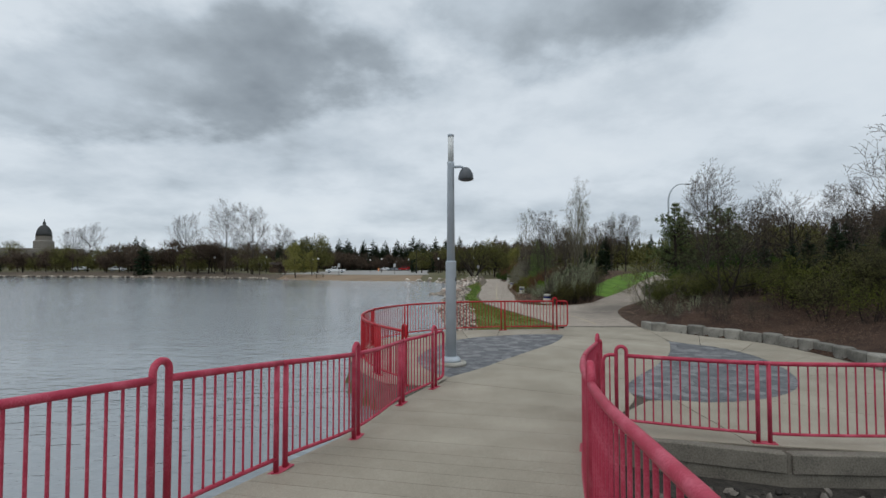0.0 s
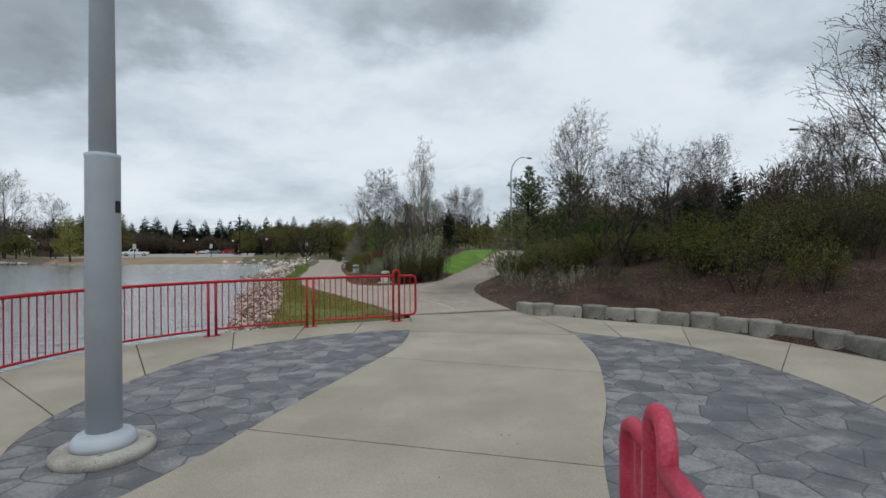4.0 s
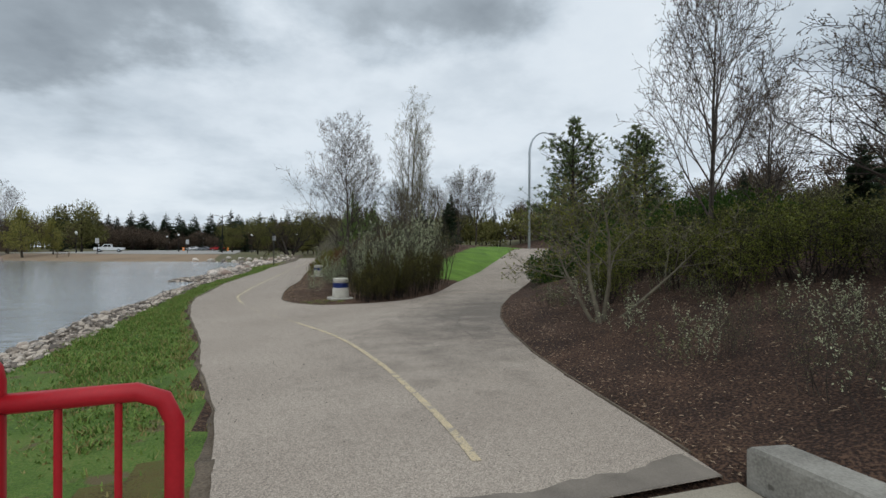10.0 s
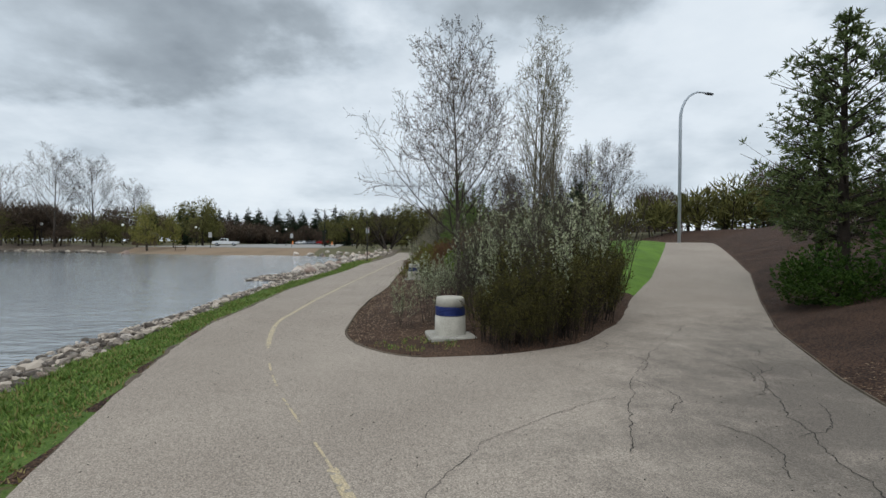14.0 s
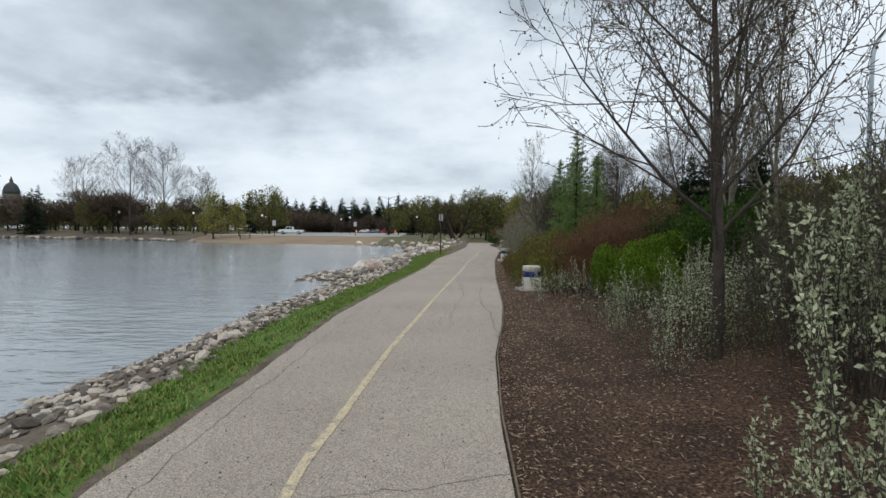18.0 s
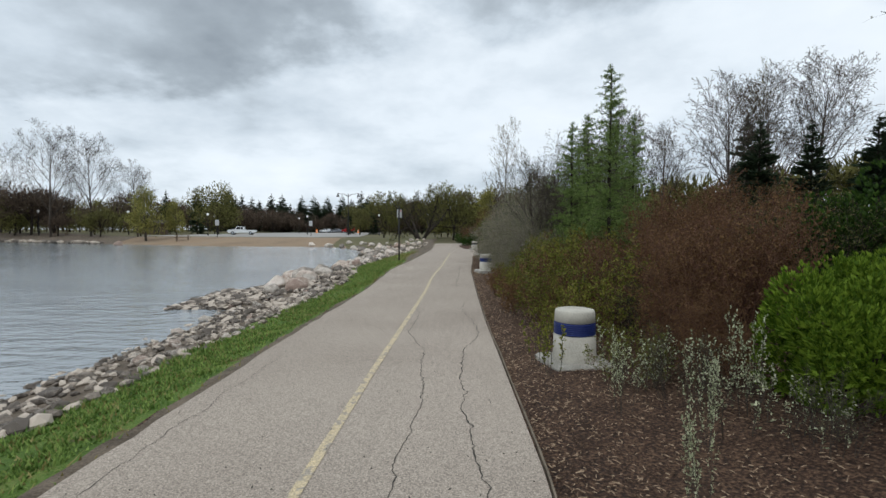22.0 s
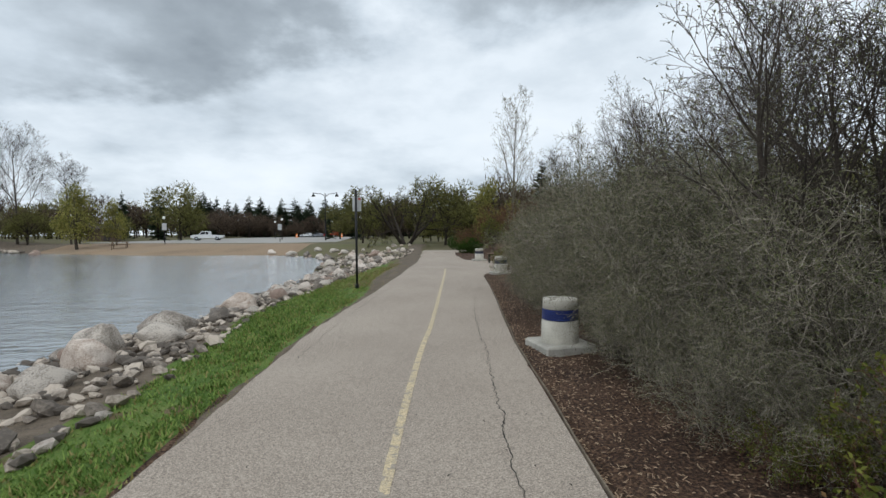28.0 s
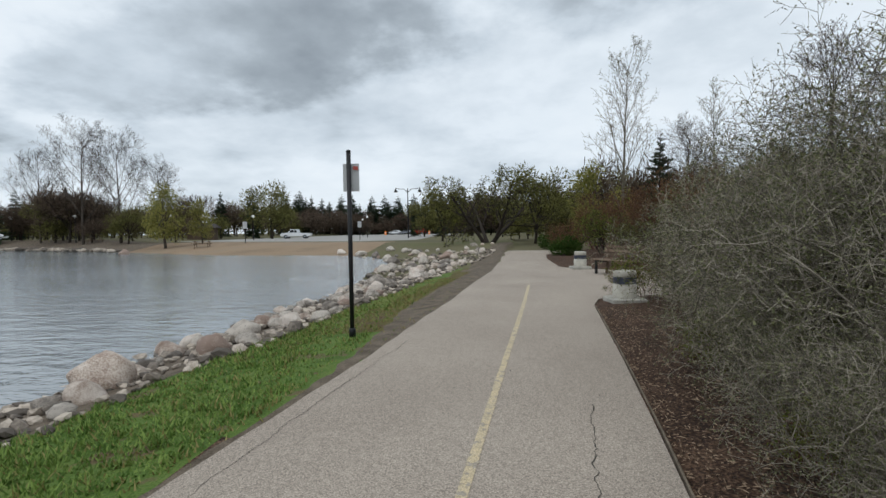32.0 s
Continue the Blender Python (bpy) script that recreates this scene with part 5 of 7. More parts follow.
revet = thing("stone_revetment", "bank of broken field stones along the lake edge", "stone bank", kind="structure")
gs = Geo()
small = [rock_geo(40 + i, 1, 0.65) for i in range(6)]
count = 0
for _ in range(7600):
    y = 17.4 + (rnd.random() ** 1.15) * 68
    a, b = ip(y, SHORE), ip(y, GRASS_EDGE)
    x = a - 0.35 + (b - a + 0.4) * rnd.random()
    if y < 17.8 and x > 1.2:
        continue
    z = gz(x, y)
    if z < -0.8 or y > 56 and rnd.random() < 0.35:
        continue
    r = rnd.uniform(0.028, 0.075) * (1.0 if y < 46 else 1.3) * (1.6 if rnd.random() < 0.12 else 1)
    if count < 300 and 22 < y < 50 and r > 0.06:
        ob = new("stone", rnd.choice(STONES))
        ob.parent = revet
        ob.matrix_basis = Matrix.Translation((x, y, z + r * 0.35)) @ pose(0, 0, 0, rnd.uniform(-25, 25), rnd.uniform(-25, 25), rnd.uniform(0, 360)) @ Matrix.Diagonal((r * 1.3, r, r, 1))
        count += 1
        continue
    src = rnd.choice(small)
    rot = pose(0, 0, 0, rnd.uniform(-30, 30), rnd.uniform(-30, 30), rnd.uniform(0, 360)) @ Matrix.Diagonal((r * 1.3, r, r, 1))
    n = len(gs.v)
    off = Vector((x, y, z + r * 0.35))
    gs.v += [tuple(rot @ Vector(v) + off) for v in src.v]
    gs.f += [tuple(i + n for i in f) for f in src.f]
gs.m = [0] * len(gs.f)
# flat spit of stones and the far shore line
tagged(part("rubble", gs, RIPRAP, revet), kind="stuff")
gs = Geo()
for _ in range(520):
    x, y = rnd.uniform(-1.7, 0.4), rnd.uniform(47.6, 51.6)
    r = rnd.uniform(0.06, 0.16)
    src = rnd.choice(small)
    rot = pose(0, 0, 0, rnd.uniform(-20, 20), rnd.uniform(-20, 20), rnd.uniform(0, 360)) @ Matrix.Diagonal((r * 1.4, r * 1.1, r * 0.7, 1))
    n = len(gs.v)
    off = Vector((x, y, max(gz(x, y), -0.62) + rnd.uniform(0, 0.06)))
    gs.v += [tuple(rot @ Vector(v) + off) for v in src.v]
    gs.f += [tuple(i + n for i in f) for f in src.f]
gs.m = [0] * len(gs.f)
tagged(part("stone_spit", gs, RIPRAP), "low spit of flat broken stones in the water", "stone bank", kind="stuff")
gs = Geo()
far_line = smooth_line(LAKE_FAR[4:11], 6)
for p, d in resample(far_line, 0.62):
    if p.x > -39 and rnd.random() < 0.96:
        continue
    for _ in range(2):
        r = rnd.uniform(0.22, 0.6)
        src = rnd.choice(small)
        rot = pose(0, 0, 0, 0, 0, rnd.uniform(0, 360)) @ Matrix.Diagonal((r * 1.4, r, r * 0.9, 1))
        n = len(gs.v)
        off = Vector((p.x + rnd.uniform(-0.5, 0.5), p.y + rnd.uniform(-0.6, 1.6), -0.55 + r * 0.3))
        gs.v += [tuple(rot @ Vector(v) + off) for v in src.v]
        gs.f += [tuple(i + n for i in f) for f in src.f]
gs.m = [0] * len(gs.f)
tagged(part("far_rubble", gs, RIPRAP), "pale rubble line along the far lake shore", "stone bank", kind="stuff")
gs = Geo()
for _ in range(1100):
    x, y = rnd.uniform(2.4, 9.5), rnd.uniform(2.4, 5.35)
    r = rnd.uniform(0.03, 0.075)
    src = rnd.choice(small)
    rot = pose(0, 0, 0, rnd.uniform(0, 90), rnd.uniform(0, 90), rnd.uniform(0, 360)) @ Matrix.Diagonal((r * 1.3, r, r, 1))
    n = len(gs.v)
    off = Vector((x, y, -0.42 + r * 0.4))
    gs.v += [tuple(rot @ Vector(v) + off) for v in src.v]
    gs.f += [tuple(i + n for i in f) for f in src.f]
gs.m = [0] * len(gs.f)
tagged(part("gravel", gs, GRAVEL_STONE), "coarse grey river gravel below the plaza edge", "gravel", kind="stuff")

# ---------------------------------------------------------------- car park
LOT_Z = 0.3
g = Geo()
lot = [(-54, 134), (-44, 124), (-30, 117), (-10, 109), (-4, 114), (-6, 150), (-4, 216), (-60, 232), (-62, 150)]
g.prism(lot, LOT_Z - 0.6, LOT_Z)
tagged(part("car_park", g, PARKING), "pale asphalt car park behind the beach", "car park", kind="structure")


def wheel_mesh():
    g = Geo()
    g.lathe([(0.2, -0.11), (0.33, -0.12), (0.37, -0.08), (0.37, 0.08), (0.33, 0.12), (0.2, 0.11)], 18)
    return g.mesh("tyre", TYRE, True)


def rim_mesh():
    g = Geo()
    g.lathe([(0.05, -0.125), (0.2, -0.115), (0.21, 0.115), (0.05, 0.125)], 14)
    return g.mesh("rim", STEEL, True)


TYRE_ME, RIM_ME = wheel_mesh(), rim_mesh()


def vehicle(label, category, x, y, z, turn, paint, side, glass, width, wheels):
    root = thing(category.replace(" ", "_"), label, category, at=pose(x, y, z, 0, 0, turn))

    def slab(poly, w, inset, name, mt, parent, sm=False):
        g = Geo()
        k = len(poly)
        for yy, ins in ((-w / 2, inset), (-w / 2 + inset, 0), (w / 2 - inset, 0), (w / 2, inset)):
            cx, cz = sum(p[0] for p in poly) / k, sum(p[1] for p in poly) / k
            for px, pz in poly:
                d = math.hypot(px - cx, pz - cz)
                f = 1 - ins / d * 0.8
                g.v.append((cx + (px - cx) * f, yy, cz + (pz - cz) * f))
        for r in range(3):
            for s in range(k):
                a, b = r * k + s, r * k + (s + 1) % k
                g.f.append((a, b, b + k, a + k))
        g.f.append(tuple(range(k - 1, -1, -1)))
        g.f.append(tuple(3 * k + i for i in range(k)))
        g.m = [0] * len(g.f)
        return part(name, g, mt, parent)
    slab(side, width, 0.06, "body", paint, root)
    for gl in glass:
        slab(gl, width + 0.03, 0.02, "window", CAR_GLASS, root, False)
    for wx in wheels:
        for yy in (-width / 2 + 0.1, width / 2 - 0.1):
            t = part("wheel", TYRE_ME, None, root, at=pose(wx, yy, 0.37, 90, 0, 0))
            part("rim", RIM_ME, None, t)
    return root


TRUCK = [(-2.9, 0.55), (-2.95, 1.02), (-0.85, 1.08), (-0.55, 1.1), (-0.4, 1.78), (0.9, 1.82), (1.45, 1.2), (2.7, 1.08), (2.95, 0.95), (2.98, 0.5), (2.5, 0.42), (-2.4, 0.42)]
TRUCK_GL = [[(-0.35, 1.18), (-0.25, 1.68), (0.2, 1.7), (0.2, 1.18)], [(0.28, 1.18), (0.28, 1.7), (0.85, 1.7), (1.25, 1.18)]]
SEDAN = [(-2.2, 0.5), (-2.25, 0.95), (-1.6, 1.0), (-0.95, 1.42), (0.4, 1.44), (1.1, 0.98), (2.1, 0.86), (2.2, 0.5), (1.8, 0.4), (-1.8, 0.4)]
SEDAN_GL = [[(-1.3, 1.02), (-0.85, 1.34), (-0.3, 1.36), (-0.3, 1.02)], [(-0.22, 1.02), (-0.22, 1.36), (0.35, 1.36), (0.9, 1.02)]]
SUV = [(-2.2, 0.5), (-2.25, 1.2), (-2.05, 1.75), (0.5, 1.78), (1.15, 1.18), (2.15, 1.02), (2.25, 0.5), (1.9, 0.4), (-1.9, 0.4)]
SUV_GL = [[(-1.95, 1.22), (-1.85, 1.66), (-0.7, 1.68), (-0.7, 1.22)], [(-0.6, 1.22), (-0.6, 1.68), (0.45, 1.68), (0.9, 1.22)]]
vehicle("white pickup truck parked on pale asphalt above the beach", "pickup truck", -33.2, 145.0, LOT_Z, 188, CAR_WHITE, TRUCK, TRUCK_GL, 1.95, (-1.85, 1.9))
vehicle("red sport utility car parked in the far lot", "car", -17.8, 206.0, LOT_Z, 165, CAR_RED, SUV, SUV_GL, 1.9, (-1.4, 1.4))
vehicle("grey sedan parked beside a red car", "car", -22.5, 208.5, LOT_Z, 160, CAR_GREY, SEDAN, SEDAN_GL, 1.8, (-1.35, 1.35))
vehicle("silver sedan parked in the far lot", "car", -26.5, 211.0, LOT_Z, 165, CAR_WHITE, SEDAN, SEDAN_GL, 1.8, (-1.35, 1.35))
vehicle("white sedan parked under trees on the far shore", "car", -98, 143, 0.79, 20, CAR_WHITE, SEDAN, SEDAN_GL, 1.8, (-1.35, 1.35))
vehicle("pale sedan parked under trees on the far shore", "car", -112, 147, 0.79, 20, CAR_WHITE, SEDAN, SEDAN_GL, 1.8, (-1.35, 1.35))
for x, y in ((-14.2, 204.0), (-28.6, 205.0)):
    t = thing("traffic_barrel", "small orange traffic barrel at the car park", "traffic barrel", at=pose(x, y, LOT_Z))
    g = Geo()
    g.lathe([(0.45, 0), (0.45, 0.08), (0.34, 0.09), (0.3, 1.1), (0.1, 1.15)], 14)
    part("barrel", g, CAR_ORANGE, t, "", True)
    g = Geo()
    g.lathe([(0.331, 0.5), (0.326, 0.7)], 14)
    part("stripe", g, CAR_WHITE, t, "white stripe", True)


def globe_lamp(x, y, z, h):
    t = thing("park_lamp", "slim dark park lamp with a white globe", "lamp post", "globe park lamps", at=pose(x, y, z))
    g = Geo()
    g.lathe([(0.11, 0), (0.09, 0.4), (0.055, 0.5), (0.045, h - 0.3), (0.08, h - 0.28), (0.08, h - 0.22)], 10)
    part("pole", g, BLACK, t, "", True)
    g = Geo()
    g.lathe([(0.06, h - 0.22), (0.2, h - 0.1), (0.24, h + 0.05), (0.19, h + 0.2), (0.06, h + 0.27)], 14)
    part("globe", g, GLOBE, t, "white globe", True)


for x, y, h in ((-34.8, 130.7, 4.0), (-48, 128, 4.2), (-20, 150, 4.2), (-14, 182, 4.4), (-42, 152, 4.2), (-58, 120, 4.0), (-2, 132, 4.0), (7.5, 128, 4.2), (18, 110, 4.0), (-80, 130, 4.0), (-27, 172, 4.2)):
    globe_lamp(x, y, max(gz(x, y), LOT_Z) if -54 < x < -4 and y > 124 else gz(x, y), h)


def beach_sign(x, y, z, h, label):
    t = thing("notice_sign", label, "sign post", at=pose(x, y, z))
    g = Geo()
    g.tube([Vector((0, 0, -0.1)), Vector((0, 0, h))], [0.05, 0.05], 8)
    part("pole", g, BLACK, t)
    g = Geo()
    g.box(pose(0, -0.07, h - 0.85), 0.55, 0.03, 0.85, bev=0.01)
    part("sign_plate", g, SIGN_WHITE, t, "white notice plate")


beach_sign(-24.1, 108.0, gz(-24.1, 108.0), 2.6, "white notice sign on a post by the beach")
beach_sign(-12.6, 118.0, LOT_Z, 2.6, "white notice sign at the car park edge")


def cobra_lamp(x, y, z, h, dx, dy, label):
    t = thing("cobra_lamp", label, "street lamp", at=pose(x, y, z))
    d = Vector((dx, dy, 0)).normalized()
    g = Geo()
    R = 2.0
    path = [Vector((0, 0, 0)), Vector((0, 0, h - R))] + [d * (R - R * math.cos(a)) + Vector((0, 0, h - R + R * math.sin(a))) for a in np.linspace(0.2, math.pi / 2, 7)]
    path.append(path[-1] + d * 0.45)
    g.tube(path, list(np.linspace(0.1, 0.045, len(path))), 10)
    part("pole", g, STEEL, t, "", True)
    g = Geo()
    e = path[-1]
    g.box(Matrix.Translation(e + d * 0.25 - Vector((0, 0, 0.07))) @ pose(0, 0, 0, 0, 0, math.degrees(math.atan2(d.y, d.x))), 0.6, 0.22, 0.13, bev=0.03)
    part("head", g, STEEL_DARK, t, "grey lamp head")


cobra_lamp(24.0, 51.3, 1.4, 9.9, 0.93, 0.3, "tall grey curved street lamp at the top of the slope")
cobra_lamp(38.5, 29.9, 2.2, 7.8, -0.9, 0.3, "tall grey curved street lamp behind the hillside trees")

t = thing("double_lamp", "black double-armed lamp post in the car park", "lamp post", at=pose(-8.0, 131.0, LOT_Z))
g = Geo()
g.tube([Vector((0, 0, 0)), Vector((0, 0, 8.2))], [0.12, 0.07], 8)
part("pole", g, BLACK, t)
for s in (-1, 1):
    g = Geo()
    g.tube([Vector((0, 0, 7.6)), Vector((s * 0.7, 0, 8.1)), Vector((s * 1.6, 0, 8.15)), Vector((s * 2.0, 0, 8.3))], [0.06, 0.05, 0.05, 0.04], 6)
    a = part("arm", g, BLACK, t)
    g = Geo()
    g.lathe([(0.34, 7.6), (0.3, 7.75), (0.14, 7.95), (0.06, 8.3)], 10, (s * 2.0, 0, 0))
    part("shade", g, BLACK, a, "bell shade", True)

# picnic tables by the beach
for x, y in ((-27.5, 104.5), (-53.0, 118.0)):
    t = thing("picnic_table", "brown wooden picnic table on the beach edge", "picnic table", "picnic tables", at=pose(x, y, gz(x, y), 0, 0, 20))
    for nm, yy, zz, w in (("tabletop", 0, 0.72, 0.75), ("bench_plank", -0.75, 0.43, 0.26), ("bench_plank", 0.75, 0.43, 0.26)):
        g = Geo()
        g.box(pose(0, yy, zz), 1.9, w, 0.05, bev=0.01)
        part(nm, g, PLANK, t)
    for x2 in (-0.7, 0.7):
        g = Geo()
        for sgn in (-1, 1):
            g.tube([Vector((x2, sgn * 0.7, -0.1)), Vector((x2, sgn * 0.25, 0.73))], [0.05, 0.05], 6)
        g.tube([Vector((x2, -0.8, 0.4)), Vector((x2, 0.8, 0.4))], [0.045, 0.045], 6)
        part("leg_frame", g, PLANK, t)

# ---------------------------------------------------------------- far buildings
dome = thing("domed_building", "far stone building with a dark dome above the trees", "building", at=pose(-386, 460, 0, 0, 0, 40))
g = Geo()
g.box(pose(0, 0, 0), 62, 22, 19, bev=0.4)
part("wing", g, STONE_FAR, dome)
g = Geo()
g.lathe([(8, 18), (8, 26), (7.2, 26.5), (6.4, 27), (6.4, 31), (6.8, 31.4)], 24)
part("drum", g, STONE_FAR, dome)
g = Geo()
g.lathe([(6.3, 31.3), (6.1, 34), (5.2, 37.5), (3.6, 40.2), (1.7, 41.6), (1.3, 41.8), (1.3, 44), (0.7, 45), (0.15, 47.5)], 24)
part("dome", g, DOME_DARK, dome, "dark weathered dome", True)
for i in range(9):
    g = Geo()
    g.box(pose(-26 + i * 6.5, -11.2, 6), 2.4, 0.5, 8)
    part("window", g, DOME_DARK, dome)
shelter = thing("picnic_shelter", "small dark brown wooden shelter under the shore trees", "shelter", at=pose(-48, 137, gz(-48, 137), 0, 0, 20))
g = Geo()
g.box(pose(0, 0, -0.1), 4.6, 3.4, 2.3, bev=0.04)
part("wall", g, WALL_BROWN, shelter)
g = Geo()
g.v = [(-2.9, -2.3, 2.15), (2.9, -2.3, 2.15), (2.9, 2.3, 2.15), (-2.9, 2.3, 2.15), (-2.2, 0, 2.95), (2.2, 0, 2.95)]
g.f = [(0, 1, 5, 4), (1, 2, 5), (2, 3, 4, 5), (3, 0, 4), (3, 2, 1, 0)]
g.m = [0] * 5
part("roof", g, ROOF_DARK, shelter, "dark shingle roof")
g = Geo()
g.box(pose(0.6, -1.72, 0), 1.0, 0.08, 1.9, bev=0.02)
part("door", g, ROOF_DARK, shelter)


# ---------------------------------------------------------------- plants
def rv(rnd):
    while True:
        v = Vector((rnd.uniform(-1, 1), rnd.uniform(-1, 1), rnd.uniform(-1, 1)))
        if 0.05 < v.length < 1:
            return v.normalized()


def leaf(g, p, d, n, L, w):
    """A pointed leaf blade from p along d, facing n."""
    s = d.cross(n)
    s = s.normalized() * w if s.length > 1e-6 else d.orthogonal().normalized() * w
    if L < 0.028:
        n = len(g.v)
        e = p + d * L
        g.v += [tuple(p), tuple(e + s), tuple(e - s)]
        g.f.append((n, n + 1, n + 2))
        g.m.append(0)
        return
    m = p + d * L * 0.5
    g.quad(p, m + s, p + d * L, m - s)


def grow(trunk, crown, rnd, p, d, L, r, lev, S):
    last = lev == S["levels"] - 1
    k = (6, 4, 3, 2, 2)[min(lev, 4)]
    pts, radii = [p.copy()], [r]
    q, dd = p.copy(), d.copy()
    for i in range(k):
        dd = (dd + rv(rnd) * S["wob"][lev] + Vector((0, 0, S["up"][lev]))).normalized()
        q = q + dd * (L / k)
        pts.append(q.copy())
        radii.append(max(r * (1 - S["taper"][lev] * (i + 1) / k), S["rmin"]))
    g = trunk if lev < S["wood"] else crown
    if last and lev >= S["wood"]:
        w = rv(rnd)
        for i in range(k):
            sd = (pts[i + 1] - pts[i]).cross(w)
            sd = sd.normalized() if sd.length > 1e-9 else Vector((1, 0, 0))
            g.quad(pts[i] - sd * radii[i] * S.get("ribbon", 1.0), pts[i] + sd * radii[i] * S.get("ribbon", 1.0), pts[i + 1] + sd * radii[i + 1] * S.get("ribbon", 1.0), pts[i + 1] - sd * radii[i + 1] * S.get("ribbon", 1.0))
    else:
        g.tube(pts, radii, (8, 6, 5, 3, 3)[min(lev, 4)] if lev < S["wood"] else 3, cap=False, mi=0)
    if S["leaves"] and lev >= S["leaf_from"]:
        for _ in range(S["leaves"]):
            t = rnd.random() ** 0.7 * k
            i = min(int(t), k - 1)
            c = pts[i] + (pts[i + 1] - pts[i]) * (t - i)
            a = (dd * 0.6 + rv(rnd)).normalized()
            s = S["leaf"] * rnd.uniform(0.6, 1.3)
            n = len(crown.v)
            leaf(crown, c, a, rv(rnd), s, s * S["leaf_w"])
            crown.m[-1] = 1
    if last:
        return
    nb = S["nb"][lev]
    for b in range(nb):
        t = S["t0"][lev] + (1 - S["t0"][lev]) * (b + rnd.uniform(0.1, 0.9)) / nb
        f = t * k
        i = min(int(f), k - 1)
        c = pts[i] + (pts[i + 1] - pts[i]) * (f - i)
        ax = (pts[i + 1] - pts[i]).normalized()
        side = ax.orthogonal().normalized()
        side.rotate(Matrix.Rotation(2.4 * b + rnd.uniform(-0.5, 0.5), 3, ax))
        ang = radians(S["ang"][lev] * rnd.uniform(0.75, 1.2))
        nd = ax * math.cos(ang) + side * math.sin(ang)
        ll = L * S["ratio"][lev] * (1 - S["shape"][lev] * t) * rnd.uniform(0.8, 1.15)
        rr = max(radii[i] * S["rr"][lev], S["rmin"])
        grow(trunk, crown, rnd, c, nd, ll, rr, lev + 1, S)


ASH = dict(levels=5, wood=3, nb=(13, 6, 5, 3), t0=(0.24, 0.2, 0.2, 0.2), ang=(42, 40, 45, 45), ratio=(0.62, 0.55, 0.55, 0.6), shape=(0.55, 0.4, 0.3, 0.2), wob=(0.05, 0.1, 0.14, 0.2, 0.25), up=(0.05, 0.1, 0.06, 0.04, 0.02), taper=(0.85, 0.8, 0.75, 0.7, 0.6), rr=(0.5, 0.55, 0.6, 0.7), rmin=0.0034, leaves=3, leaf_from=4, leaf=0.036, leaf_w=0.3)
POPLAR = dict(ASH, nb=(15, 6, 4, 3), ang=(26, 30, 38, 45), ratio=(0.45, 0.5, 0.55, 0.6), t0=(0.15, 0.15, 0.2, 0.2), up=(0.08, 0.16, 0.12, 0.05, 0), leaves=5, leaf=0.045, leaf_w=0.4)
BROAD = dict(ASH, nb=(9, 6, 5, 3), t0=(0.18, 0.2, 0.2, 0.2), ang=(62, 50, 50, 50), ratio=(0.85, 0.6, 0.55, 0.6), up=(0.0, 0.02, 0.03, 0.03, 0.0), wob=(0.16, 0.18, 0.2, 0.25, 0.3), leaves=6, leaf=0.05, leaf_w=0.35)


def plant_pair(seed, S, H, r, lean=0.0, stems=1, base_r=0.0):
    rnd = random.Random(seed)
    tr, cr = Geo(), Geo()
    for s in range(stems):
        a = rnd.uniform(0, 2 * math.pi)
        o = base_r * math.sqrt(rnd.random())
        p = Vector((o * math.cos(a), o * math.sin(a), -0.08))
        tilt = lean * (0.4 + 0.6 * (o / base_r if base_r else 1)) * rnd.uniform(0.6, 1.2)
        d = Vector((math.cos(a) * tilt, math.sin(a) * tilt, 1)).normalized()
        grow(tr, cr, rnd, p, d, H * rnd.uniform(0.7, 1.05) if stems > 1 else H, r * (rnd.uniform(0.7, 1.1) if stems > 1 else 1), 0, S)
    return tr, cr


def shrub_spec(levels=4, leaves=5, leafs=0.035, up=0.05, ang=38, wob=0.12, nb=(6, 4, 3), wood=1, ratio=0.5, leaf_w=0.4, rmin=0.0024):
    return dict(levels=levels, wood=wood, nb=nb, t0=(0.15, 0.15, 0.2, 0.2), ang=(ang, ang + 6, ang + 12, 50), ratio=(ratio, 0.55, 0.6, 0.6), shape=(0.4, 0.3, 0.2, 0.2), wob=(wob, wob * 1.3, wob * 1.6, 0.25), up=(up, up, up * 0.6, 0), taper=(0.8, 0.75, 0.7, 0.6), rr=(0.6, 0.65, 0.7, 0.7), rmin=rmin, leaves=leaves, leaf_from=levels - 2, leaf=leafs, leaf_w=leaf_w)


LIB = {}


def species(key, name, label, category, group, variants):
    LIB[key] = (name, label, category, group, variants)


def pair(tr, cr, bark, leafm, h):
    return (tr.mesh("trunk", bark, True), cr.mesh("crown", [bark, leafm]), h)


def plant(key, x, y, h, turn=None, label="", wide=1.0, v=None, z=None, lean=0.0):
    name, lab, cat, grp, vs = LIB[key]
    tm, cm, H = vs[prnd.randrange(len(vs)) if v is None else v]
    s = h / H
    root = thing(name, label or lab, cat, grp, at=Matrix.Translation((x, y, (gz(x, y) if z is None else z) - 0.02)) @ pose(0, 0, 0, lean * 0.4, lean, prnd.uniform(0, 360) if turn is None else turn) @ Matrix.Diagonal((s * wide, s * wide, s, 1)))
    if cat == "shrub":
        tagged(part("trunk", tm, None, root), kind="stuff")
    else:
        part("trunk", tm, None, root)
    part("crown", cm, None, root)
    return root


